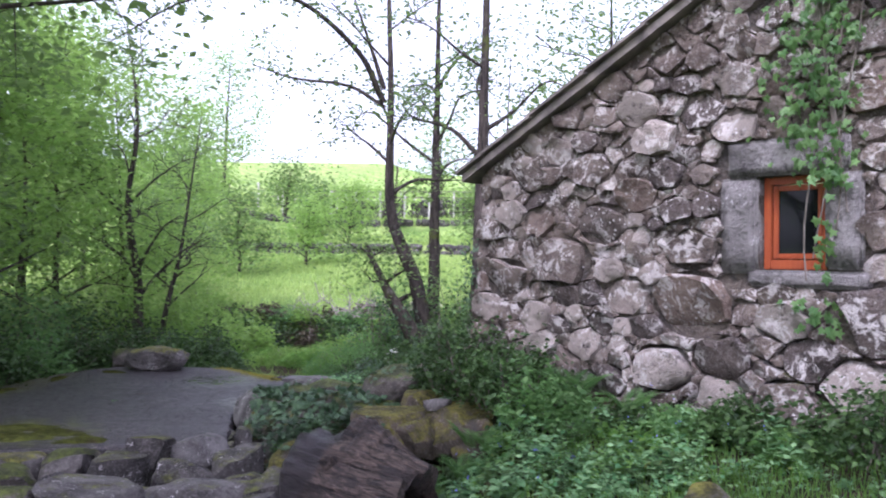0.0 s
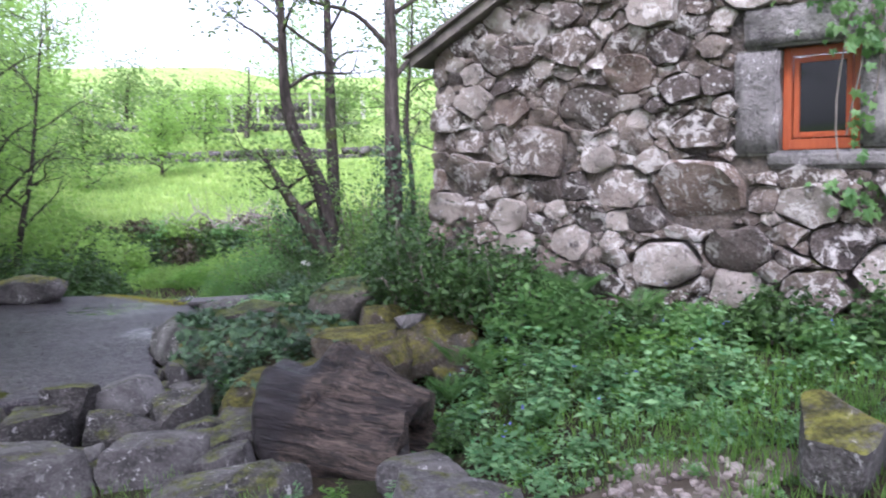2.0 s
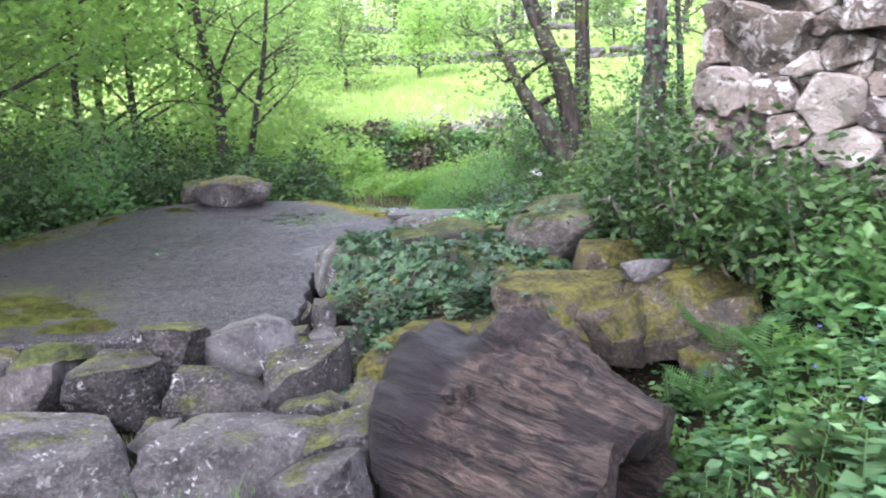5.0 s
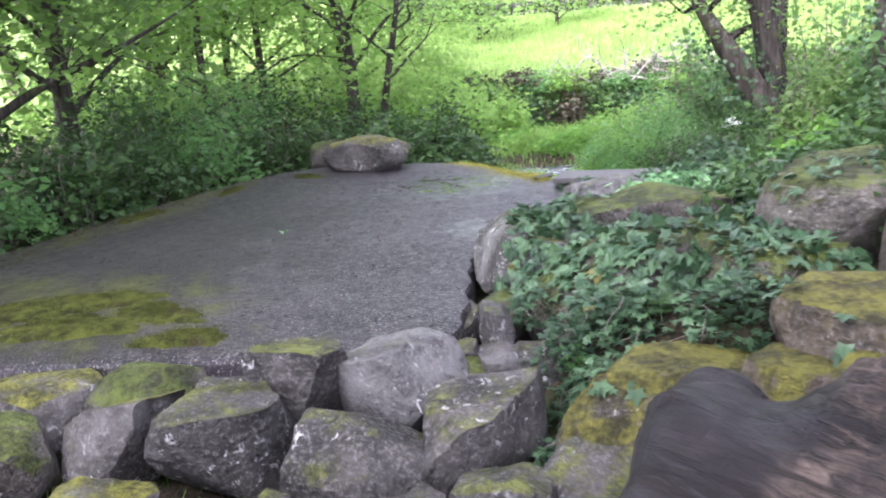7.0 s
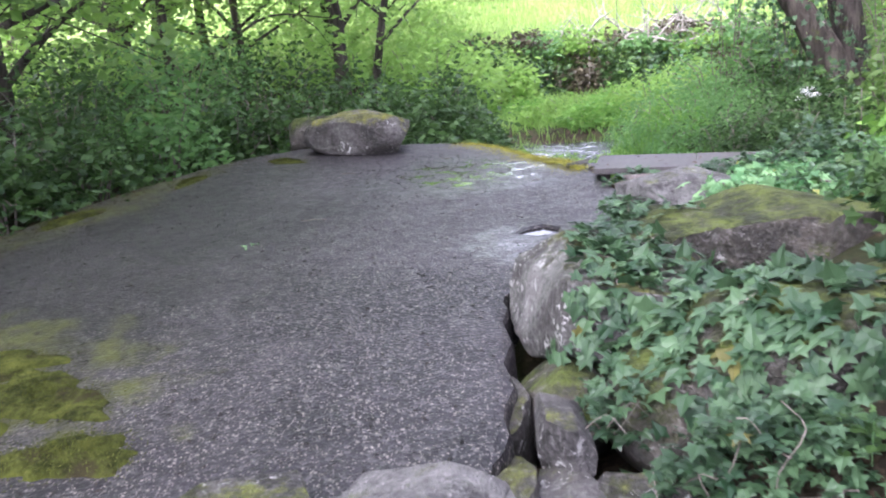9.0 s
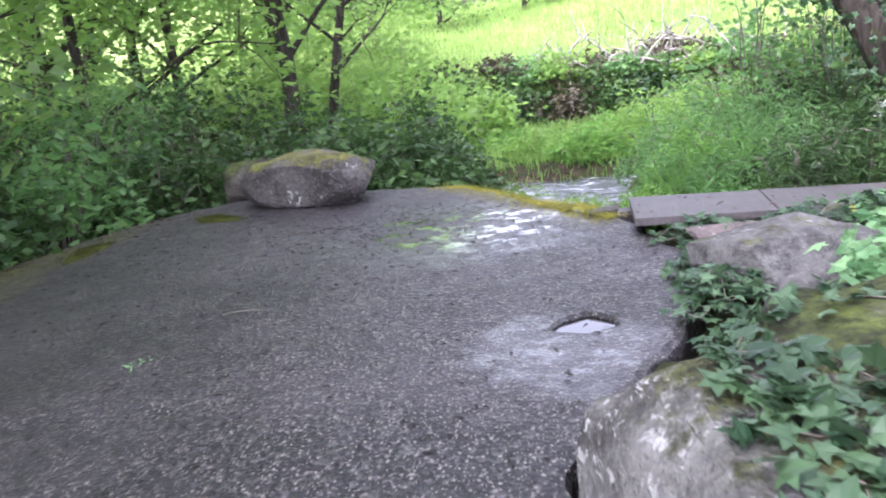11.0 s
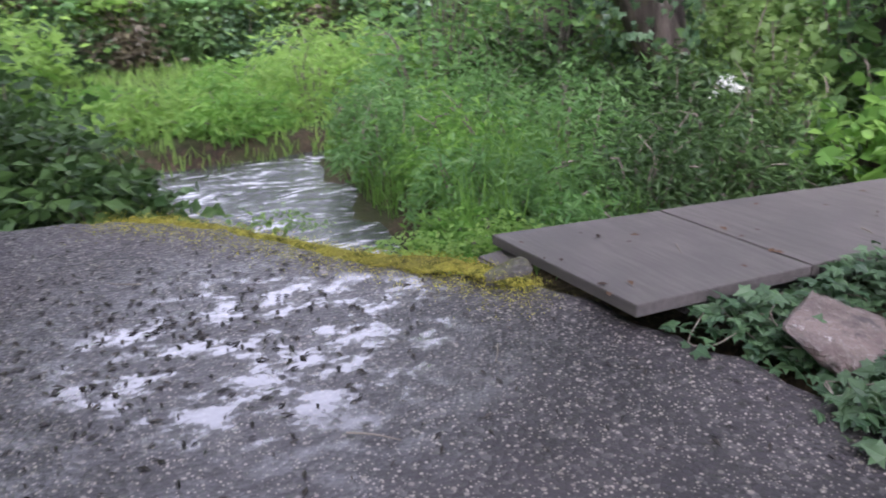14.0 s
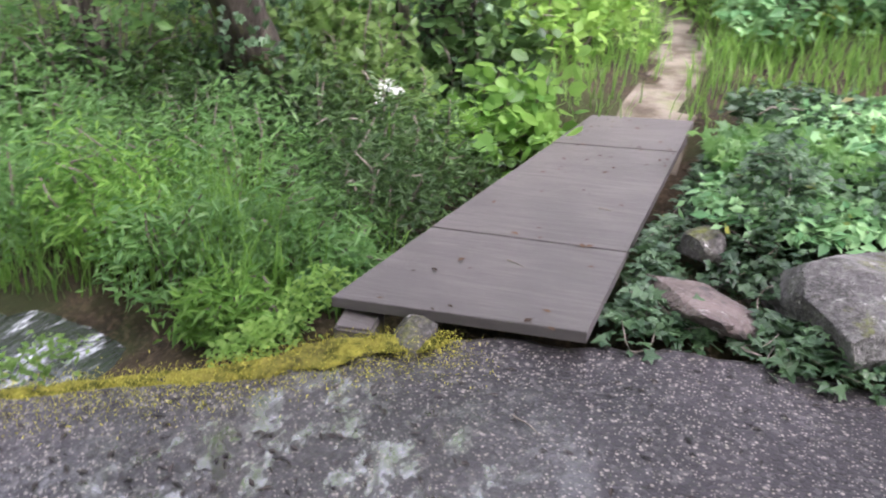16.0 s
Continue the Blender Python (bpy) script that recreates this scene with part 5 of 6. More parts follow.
    # far trees over the meadow
    for i, (x, y, h, n) in enumerate(((-10, 58, 3.6, 1600), (-4.6, 59, 5.5, 700), (-17, 50, 8, 3600), (-13, 62, 4, 1800), (-24, 48, 11, 4200), (6, 55, 9, 3000), (13, 50, 10, 3600), (-1.5, 75, 9, 2400), (-30, 60, 14, 4200), (-16.5, 46, 5, 2400), (-14, 43, 5, 2600), (-20, 70, 13, 3600))):
        tree(x, y, (x + 0.5, y, float(ground_z(x, y)) + h), 0.2, 80 + i, n, 0.9, 0.26, L_BRIGHT if i % 3 else L_ALDER, BARK, 14, h * 0.34, 0.2, "distant tree on the terraced hillside")


trees()


# ---- shrubs, brambles and herbs ----
def shrub(x, y, r, h, n, size, mat, seed, name="bush", label="dense dark green bramble bush", kind="oval", z=None, stems=14):
    rr = np.random.default_rng(seed)
    z = float(ground_z(x, y)) if z is None else z
    th = tagged(new(name), label, "bush")
    th.location = (x, y, z)
    wood = []
    tips = []
    for i in range(stems):
        a = rr.uniform(0, 2 * math.pi)
        q = r * math.sqrt(rr.random())
        tip = np.array([math.cos(a) * q, math.sin(a) * q, h * rr.uniform(0.45, 1.05) * (1 - 0.55 * (q / r) ** 2)])
        root = np.array([tip[0] * 0.35, tip[1] * 0.35, -0.08])
        wood.append(tube(bezier_path([root, (root + tip) / 2 + np.array([0, 0, 0.15 * h]) + rr.normal(0, 0.06, 3), tip], 3), np.linspace(0.014, 0.004, 7), 4))
        tips += [tip, root * 0.3 + tip * 0.7 + np.array([0, 0, 0.08 * h])]
    v, f = merge(*wood)
    ob_of("stem", mesh_of("stem", v, f, TWIG), th)["kind"] = "stuff"
    k = rng.integers(0, len(tips), n)
    p = np.array(tips)[k] + rng.normal(0, 1, (n, 3)) * np.array([0.24 * r, 0.24 * r, 0.14 * h])
    a = rng.uniform(0, 2 * math.pi, n // 2)
    q = r * np.sqrt(rng.random(n // 2))
    p[:n // 2] = np.stack([np.cos(a) * q, np.sin(a) * q, h * (1 - 0.6 * (q / r) ** 2) * rng.uniform(0.1, 1.0, n // 2) ** 0.6 * (0.8 + 0.25 * np.sin(3 * a + seed))], 1)
    p[:, 2] = np.maximum(p[:, 2], 0.02)
    lv, lf = scatter(p[:int(n * 0.82)] if size < 0.12 else p, size * (1.3 if size < 0.12 else 1.0), kind, 0.3, 0.5, 0.5)
    ob_of("foliage", mesh_of("foliage", lv, lf, mat), th)
    return th


def shrubs():
    s = 100
    # brambles along the slab's west and north edge
    for x, y, r, h in ((-8.2, 9.4, .9, 1.0), (-8.4, 10.9, .9, 1.1), (-8.3, 12.2, .8, 1.0), (-8.1, 13.4, .8, 1.0), (-8.0, 14.5, .8, 1.1), (-7.9, 15.6, .8, 1.1), (-7.6, 16.7, .8, 1.1), (-7.0, 17.5, .9, 1.2),
                       (-9.4, 11.5, 1.0, 1.5), (-9.4, 13.5, 1.0, 1.5), (-9.2, 15.6, 1.1, 1.6), (-8.9, 17.4, 1.1, 1.6), (-8.4, 19.0, 1.2, 1.7), (-10.4, 17.6, 1.2, 1.8), (-10.8, 20.6, 1.3, 1.7)):
        shrub(x, y, r, h, 2100, 0.075, L_DARK if s % 3 else L_FERN, s)
        s += 1
    # ivy mound behind the boulder
    for x, y, r, h in ((-5.0, 17.55, .75, 1.05), (-4.6, 17.15, .5, .65), (-5.9, 17.6, .8, 1.0), (-5.5, 18.6, .9, 1.2), (-6.6, 18.4, .9, 1.3)):
        shrub(x, y, r, h, 2600, 0.075, L_DARK, s, "bush", "low dark bramble and ivy mound beside the stream")
        s += 1
    for x, y, r, h in ((-6.5, 21.5, 1.2, 1.7), (-8.5, 23.0, 1.3, 2.0), (-10.5, 25, 1.5, 2.2), (-13, 21, 1.4, 1.8), (-12.5, 18.2, 1.3, 1.8), (-7.6, 25.2, 1.2, 1.5), (-14.5, 24, 1.5, 2.2), (-6.0, 23.6, 1.0, 1.0)):
        shrub(x, y, r, h, 2200, 0.10, L_BRIGHT, s, "bush", "light green hedge bush on the far bank")
        s += 1
    # far bank of the stream: tall herbs, and the ivy-hung earth bank
    for x, y, r, h in ((-4.2, 20.2, .6, .35), (-3.5, 19.7, .5, .4), (-2.6, 20.4, .8, .75), (-1.5, 20.2, .9, .95), (-0.4, 20.8, .9, 1.0), (-3.3, 21.6, .7, .45), (-1.9, 22.6, 1.0, .9), (.6, 21.6, 1, 1.2), (1.8, 20.6, 1, 1.2), (-4.8, 21.4, .6, .35)):
        shrub(x, y, r, h, 1700, 0.085, L_GRASS if s % 2 else L_BRIGHT, s, "herb_clump", "tall fresh green nettles and mint on the stream bank", "lance")
        s += 1
    for i in range(26):
        x = -7.6 + i * 0.55
        shrub(x, 24.85 + 0.12 * math.sin(i * 2), 0.62, 1.2, 1800, 0.085, (L_DARK, L_DRY, L_DARK, L_DARK, L_IVY)[i % 5], s, "bush", "ivy and dry bracken hanging over the earth bank", z=-0.86 + 0.1 * math.sin(i))
        s += 1
    for i in range(26):
        x = -7.2 + i * 0.5 + 0.2 * math.sin(i * 5)
        shrub(x, 25.6 + 0.3 * math.sin(i * 3), 0.65, 0.5 + 0.15 * math.sin(i * 2.3), 900, 0.09, (L_FERN, L_DRY, L_BRIGHT, L_DRY)[i % 4], s, "bush", "scrubby brambles and dry bracken on top of the earth bank")
        s += 1
    # at the foot of the house and between rocks
    for u, d, r, h in ((0.0, .45, .5, 1.05), (0.5, .5, .5, 1.05), (1.0, .6, .5, .85), (1.5, .7, .5, .85), (1.9, .9, .45, .7), (-0.5, .3, .5, .6), (2.3, .8, .4, .4), (2.8, .6, .35, .2), (3.3, .55, .35, .2), (3.9, .5, .4, .42), (4.4, .6, .35, .2), (5.0, .6, .5, .6), (-0.3, -0.5, .8, 1.1), (-1.2, -0.6, .8, 1.2), (-1.3, .1, .5, .6)):
        p = WALL_A + WALL_D * u + WALL_N * d
        shrub(float(p[0]), float(p[1]), r, h, 2000, 0.052, L_DARK if u < 1.2 or s % 2 else L_FERN, s, "bush", "leafy undergrowth at the foot of the stone wall")
        s += 1
    # shrubs between the house and the footbridge
    for x, y, r, h in ((-0.4, 12.5, .7, .35), (-0.9, 13.1, .6, .15), (0.1, 13.1, .7, .2), (-1.3, 13.8, .45, .10), (-0.6, 13.8, .5, .12), (0.3, 13.8, .5, .14), (-1.4, 12.9, .5, .16), (-0.2, 11.9, .6, .55)):
        shrub(x, y, r, h, 2200, 0.055, L_DARK if y < 12.7 else (L_HERB, L_FERN, L_IVY, L_HERB)[s % 4], s, "bush", "tangle of ivy and bramble beside the footbridge", "ivy" if s % 2 else "oval")
        s += 1
    for x, y, r, h in ((-1.7, 15.95, .45, .6), (-1.2, 16.1, .5, .75), (-0.7, 16.0, .45, .6), (-2.2, 16.1, .4, .5), (-0.9, 16.8, .6, .9), (-1.7, 16.8, .55, .8), (-2.3, 15.75, .25, .3), (0.0, 16.9, .6, .9), (-2.5, 16.5, .45, .5), (-2.3, 17.1, .5, .65), (-2.6, 17.8, .5, .6), (-1.9, 17.6, .55, .75), (-1.2, 17.5, .55, .8), (-1.7, 18.4, .6, .8), (-0.6, 18.2, .6, .9), (-2.75, 16.0, .3, .3), (-2.4, 18.6, .5, .6)):
        # close to the alders the tree shade is put into darker leaf colour
        shrub(x, y, r, h, 2600, 0.05, (L_DARK if x > -1.3 else (L_GRASS, L_FERN)[s % 2] if x < -2.2 else (L_FERN, L_DARK)[s % 2]), s, "herb_clump", "feathery green cow parsley beside the footbridge", "lance")
        s += 1
    # leafy undergrowth round the alders' feet
    for x, y, r, h in ((-0.1, 18.5, .7, 1.2), (-1.1, 18.8, .7, .85), (0.35, 17.5, .55, 1.6), (-0.75, 17.2, .45, .8), (1.1, 18.2, .8, 1.7), (-0.3, 20.0, .7, 1.0)):
        shrub(x, y, r, h, 1900, 0.075, L_DARK if s % 2 else L_ALDER, s, "bush", "leafy undergrowth round the feet of alders")
        s += 1
    # airy leafy saplings between the alders and the house
    for x, y, r, h in ((0.55, 18.9, .9, 2.4), (-1.0, 19.5, .7, 1.5), (0.9, 16.9, .6, 2.2), (-0.3, 16.6, .4, 1.2), (-0.9, 18.7, .8, 2.5), (0.2, 18.3, .8, 2.7), (-1.7, 19.3, .7, 1.9)):
        shrub(x, y, r, h, 1000, 0.07, L_ALDER if s % 2 else L_FERN, s, "bush", "airy leafy hazel saplings beside the house corner", stems=22)
        s += 1
    # the big-leaved shrub at the bridge's edge
    shrub(-0.15, 15.72, 0.45, 0.9, 700, 0.085, L_GRASS, s, "bush", "large-leaved yellow-green hazel shoot beside the footbridge", "round")
    # dark leaf colour here too, in place of shade under the tree
    shrub(0.5, 16.2, 0.5, 1.5, 900, 0.08, L_DARK, s + 1, "bush", "broad-leaved shrub round a tree foot", "round")
    for x, y, r, h in ((2.2, 16.2, .9, 1.3), (3.4, 17.0, 1.0, 1.5), (5.0, 17.5, 1.2, 1.6), (3.2, 14.0, .8, 1.2), (4.8, 14.6, 1.0, 1.4), (6.5, 15.2, 1.2, 1.9), (8.0, 16.0, 1.3, 2.2), (7, 19.5, 1.3, 2.0), (10, 18, 1.5, 2.6), (5, 21, 1.3, 1.8), (2, 18.5, .9, 1.1)):
        shrub(x, y, r, h, 1700, 0.10, L_BRIGHT if s % 2 else L_HERB, s + 2, "bush", "fresh green bushes along the far path")
        s += 1


shrubs()


def herbs():
    """Nettle-like plants, each with a stem and pairs of leaves, built in a few kinds and repeated."""
    kinds = []
    for k in range(6):
        r = np.random.default_rng(300 + k)
        pts, ds, sz = [], [], []
        wood = []
        for st in range(5):
            b = np.array([r.normal(0, 0.07), r.normal(0, 0.07), -0.02])
            h = r.uniform(0.10, 0.27)
            tip = b + np.array([r.normal(0, 0.06), r.normal(0, 0.06), h])
            wood.append(tube([b, (b + tip) / 2, tip], [0.0035, 0.003, 0.0015], 4))
            for j in range(6):
                t = 0.25 + 0.75 * j / 5
                for s in (0, math.pi):
                    a = j * 1.57 + s + r.normal(0, 0.25)
                    pts.append(b + (tip - b) * t)
                    ds.append((math.cos(a), math.sin(a), r.uniform(-0.25, 0.35)))
                    sz.append(r.uniform(0.07, 0.14) * (1.15 - 0.55 * t))
        pts, ds = np.array(pts), np.array(ds)
        v, f = leaves(pts, ds, np.tile([0, 0, 1.0], (len(pts), 1)) + r.normal(0, 0.3, pts.shape), np.array(sz), "oval")
        th = new("herb")
        ob_of("stem", mesh_of("stem", *merge(*wood), L_HERB), th)["kind"] = "stuff"
        ob_of("foliage", mesh_of("foliage", v, f, (L_HERB, L_HERB, L_DARK, L_FERN, L_HERB, L_GRASS)[k]), th)
        tagged(th, "leafy green wild herb growing in the undergrowth", "herb", "undergrowth herbs")
        kinds.append(th)
    spots = []
    r = np.random.default_rng(8)
    tries = 0
    while len(spots) < 236 and tries < 9000:
        tries += 1
        x, y = r.uniform(-0.5, 4.6), r.uniform(4.2, 10.2)
        d = (np.array([x, y]) - WALL_A) @ WALL_N
        if d < 0.55 or d > 4.0 or (x < 0.05 and y < 8.9) or math.hypot((x - 0.75) / 1.1, (y - 5.6) / 0.55) < 0.9 or x + 0.35 * y < 2.2 or math.hypot(x - 1.8, y - 5.4) < 0.4 or y < 5.0 and x < 2.2:
            continue
        if y < 6.7 and r.random() < 0.6:
            continue
        spots.append((x, y, r.uniform(0.5, 1.3) * (0.65 if y < 6.9 else 1.0)))
    for k in range(46):
        a, q = r.uniform(0, 6.28), r.uniform(0.45, 1.25)
        spots.append((0.75 + math.cos(a) * q, 5.7 + math.sin(a) * q * 0.5, r.uniform(0.22, 0.5)))
    for x, y, sc in ((-2.3, 9.95, .6), (-2.1, 10.2, .6), (-1.5, 10.2, .7), (-1.9, 10.05, .6), (-1.2, 7.0, .5), (-0.9, 7.1, .6), (-0.5, 6.7, .6), (0.2, 7.4, .9), (0.15, 8.0, 1.1), (0.2, 8.5, 1.1), (0.1, 6.9, .8), (-1.95, 8.75, .45)):
        spots.append((x, y, sc))
    for i, (x, y, sc) in enumerate(spots):
        m = pose(x, y, float(ground_z(x, y)), 0, 0, r.uniform(0, 360)) @ Matrix.Scale(sc, 4)
        if i < len(kinds):
            kinds[i].matrix_world = m
        else:
            o = copy_thing(kinds[i % len(kinds)], m)
            o.scale = (sc, sc, sc)


herbs()


def undergrowth():
    """The low leaf cover between the single herbs, in loose clumps."""
    n = 15000
    x, y = rng.uniform(-0.4, 4.8, n), rng.uniform(4.4, 10.2, n)
    d = (x - WALL_A[0]) * WALL_N[0] + (y - WALL_A[1]) * WALL_N[1]
    patch = lump(np.stack([x, y, 0 * x], 1), 2.1, 4)
    ok = (d > 0.3) & (d < 3.9) & (patch > -0.15) & (x + 0.35 * y > 2.5) & (np.hypot((x - 0.75) / 1.1, (y - 5.6) / 0.55) > 1.0) & (np.hypot(x - 1.8, y - 5.45) > 0.36)
    x, y, patch = x[ok], y[ok], patch[ok]
    p = on_ground(x, y)
    p[:, 2] += rng.uniform(0.01, 1, len(x)) * np.clip(0.10 + 0.20 * patch, 0.04, 0.30) * np.where(y < 6.6, 0.5, 1.0)
    v, f = scatter(p, 0.055, "oval", 0.1, 0.55, 0.5)
    tagged(ob_of("undergrowth", mesh_of("undergrowth", v, f, L_HERB)), "low fresh green leaf cover of nettles and mint", "herbs", kind="stuff")


undergrowth()


def ferns():
    """Ferns: arching fronds with leaflets in two rows."""
    def fern(x, y, h, n, seed, z=None):
        r = np.random.default_rng(seed)
        th = tagged(new("fern"), "bright green fern with arching fronds", "fern", "ferns at the wall")
        th.location = (x, y, float(ground_z(x, y)) if z is None else z)
        for k in range(n):
            a = k * 2.4 + r.uniform(0, 0.5)
            out = np.array([math.cos(a), math.sin(a), 0])
            t = np.linspace(0, 1, 16)
            path = out * (h * 0.75 * t ** 1.3)[:, None] + np.array([0, 0, 1.0]) * (h * (1.25 * t - 0.55 * t * t))[:, None]
            rach = tube(path, np.linspace(0.005, 0.0015, 16), 4)
            tang = unit(np.gradient(path, axis=0))
            side = unit(np.cross(tang, np.array([0, 0, 1.0])))
            up = np.cross(side, tang)
            p, d, s, m = [], [], [], []
            for q in np.linspace(0.16, 0.99, 20):
                i = q * 15
                c = path[int(i)] + (path[min(15, int(i) + 1)] - path[int(i)]) * (i % 1)
                w = h * 0.30 * math.sin(math.pi * min(1, q * 0.92 + 0.12)) ** 0.8
                for sg in (-1, 1):
                    p.append(c)
                    d.append(side[int(i)] * sg + tang[int(i)] * 0.35 + up[int(i)] * 0.1)
                    s.append(w)
                    m.append(up[int(i)])
            v, f = leaves(np.array(p), np.array(d), np.array(m), np.array(s), "pinna")
            fr = ob_of("frond", mesh_of("frond", v, f, L_FERN), th)
            fr["kind"] = "stuff"
            ob_of("stalk", mesh_of("stalk", *rach, L_FERN), fr)

    for x, y, h, n, sd in ((0.85, 9.55, .75, 8, 1), (1.45, 9.0, .6, 8, 2), (1.15, 8.55, .55, 7, 3), (3.9, 6.8, .6, 7, 4), (4.2, 6.4, .6, 7, 5), (0.4, 9.2, .5, 7, 6), (0.55, 8.75, .45, 6, 8), (0.25, 8.9, .4, 6, 9), (1.9, 8.4, .45, 6, 7)):
        fern(x, y, h, n, sd)


ferns()


def wall_ivy():
    """Ivy hanging over the gable beside and above the window."""
    n = 520
    z = rng.uniform(2.85, 5.2, n)
    mid = 4.42 + 0.12 * np.sin(z * 3)
    u = mid + rng.normal(0, 0.24, n) * np.interp(z, [2.8, 3.3, 5.2], [0.35, 0.8, 1.25])
    n2 = 34
    z2 = rng.uniform(1.5, 2.9, n2)
    u2 = 4.47 + rng.normal(0, 0.06, n2) + 0.04 * np.sin(z2 * 8)
    n3 = 26
    a = np.concatenate([u, u2, rng.normal(4.35, 0.14, n3)])
    b = np.concatenate([z, z2, rng.normal(1.72, 0.08, n3)])
    out = rng.uniform(0.03, 0.20, len(a))
    p = np.stack([WALL_A[0] + WALL_D[0] * a + WALL_N[0] * out, WALL_A[1] + WALL_D[1] * a + WALL_N[1] * out, b], 1)
    nor = np.tile([WALL_N[0], WALL_N[1], 0.35], (len(p), 1)) + rng.normal(0, 0.3, p.shape)
    d = np.tile([0, 0, -1.0], (len(p), 1)) + rng.normal(0, 0.45, p.shape)
    v, f = leaves(p, d, nor, rng.uniform(0.05, 0.105, len(p)), "ivy")
    th = tagged(new("ivy"), "ivy trailing down the gable over the window lintel", "ivy")
    ob_of("foliage", mesh_of("foliage", v, f, L_FERN), th)
    runs = []
    for k in range(6):
        zz = np.linspace(5.2, 2.0 + 0.2 * k, 14)
        uu = 4.35 + 0.06 * k + 0.1 * np.sin(zz * 2 + k)
        runs.append(tube(np.stack([WALL_A[0] + WALL_D[0] * uu + WALL_N[0] * 0.07, WALL_A[1] + WALL_D[1] * uu + WALL_N[1] * 0.07, zz], 1), np.full(14, 0.008), 5))
    ob_of("runner", mesh_of("runner", *merge(*runs), TWIG), th, "woody ivy runners")


wall_ivy()


def trunk_ivy(x, y, z0, z1, r, n, lean=(0, 0)):
    """Ivy climbing round a tree's foot."""
    a, z = rng.uniform(0, 2 * math.pi, n), z0 + (z1 - z0) * rng.random(n) ** 1.5
    t = z - z0
    q = r * rng.uniform(0.95, 1.6, n)
    p = np.stack([x + lean[0] * t + np.cos(a) * q, y + lean[1] * t + np.sin(a) * q, z], 1)
    m = np.stack([np.cos(a), np.sin(a), 0.4 + 0 * a], 1) + rng.normal(0, 0.3, p.shape)
    v, f = leaves(p, np.array([0, 0, -1.0]) + rng.normal(0, 0.5, p.shape), m, rng.uniform(0.04, 0.075, n), "ivy")
    ivy_thing("ivy", "dark ivy climbing round an alder's foot", v, f, p, L_IVY)


trunk_ivy(0.62, 16.5, 0.0, 2.6, 0.26, 1100, (0.02, 0))
trunk_ivy(-0.25, 17.45, -0.3, 1.3, 0.32, 900, (-0.6, 0))


# ---- grass ----
def grass(name, n, xs, ys, height, width, mat, label, keep=None, bend=0.5):
    x, y = rng.uniform(*xs, n), rng.uniform(*ys, n)
    if keep is not None:
        ok = keep(x, y)
        x, y = x[ok], y[ok]
    clump = 0.6 + 0.55 * (lump(np.stack([x, y, 0 * x], 1), 1.7) + 0.6)
    v, f = blades(on_ground(x, y, -0.02), height * np.clip(clump, 0.35, 1.5), width, bend)
    return tagged(ob_of(name, mesh_of(name, v, f, mat)), label, "grass", kind="stuff")


def inside_pad(x, y):
    c = np.zeros(len(x), bool)
    n = len(PAD)
    for i in range(n):
        (xa, ya), (xb, yb) = PAD[i], PAD[(i + 1) % n]
        hit = ((ya > y) != (yb > y)) & (x < (xb - xa) * (y - ya) / (yb - ya + 1e-12) + xa)
        c ^= hit
    return c


def all_grass():
    grass("tall_grass", 9000, (-2.9, 1.0), (15.6, 19.2), 0.40, 0.009, L_GRASS, "lush tall grass beside the footbridge and stream", lambda x, y: (y > 15.45 - 0.03 * (x + 3)) & ((y > 15.9) | (x > -2.6)) & (x > -2.95 + 0.25 * np.sin(y * 2)) & ((x < -1.8) | (y > 17.0)))
    grass("bank_grass", 12000, (-6, 4), (18.9, 25.6), 0.24, 0.016, L_BRIGHT, "bright grass on the far bank of the stream")
    grass("meadow_tufts", 42000, (-20, 14), (25.4, 46), 0.30, 0.035, L_MEADOW, "sunlit long meadow grass")
    grass("meadow_tufts", 22000, (-34, 26), (45, 80), 0.40, 0.08, L_MEADOW, "sunlit meadow grass on the terraces")
    grass("grass", 15000, (0.2, 4.6), (4.3, 8.6), 0.15, 0.008, L_GRASS, "short grass on the slope before the house", lambda x, y: ((x - WALL_A[0]) * WALL_N[0] + (y - WALL_A[1]) * WALL_N[1] > 0.3) & (np.hypot((x - .75) / 1.1, (y - 5.7) / .5) > 0.35 + 0.35 * rng.random(len(x))))
    grass("grass", 2600, (-5, -1.2), (6.2, 9.6), 0.14, 0.007, L_GRASS, "thin grass between the rocks", lambda x, y: ~inside_pad(x, y))
    grass("path_grass", 9000, (0.5, 9), (12.2, 19), 0.36, 0.012, L_GRASS, "grass along the far path", lambda x, y: np.abs(y - np.interp(x, [0.3, 1.5, 3, 5, 8, 14], [14.85, 14.9, 15.0, 15.6, 17.2, 21])) > 0.05 + 0.25 * rng.random(len(x)))


all_grass()


# ---- creeping ivy and moss ----
def ground_ivy(x, y, rx, ry, n, size, lift=0.12, mat=None, kind="ivy", name="ivy", label="creeping ivy over the ground beside rocks", z=None):
    if name == "ivy":
        n, size = int(n * 1.7), size * 0.75
    a, q = rng.uniform(0, 2 * math.pi, n), np.sqrt(rng.random(n)) * (0.8 + 0.25 * np.sin(rng.uniform(0, 6.28, n)))
    px, py = x + np.cos(a) * q * rx, y + np.sin(a) * q * ry
    p = on_ground(px, py) if z is None else np.stack([px, py, np.full(n, z)], 1)
    p[:, 2] += rng.uniform(0.01, lift, n) * (1.15 - q)
    v, f = scatter(p, size, kind, 0.1, 0.75)
    if name != "ivy":
        return tagged(ob_of(name, mesh_of(name, v, f, mat or L_IVY)), label, "herbs", kind="stuff")
    return ivy_thing(name, label, v, f, p, mat or L_IVY)


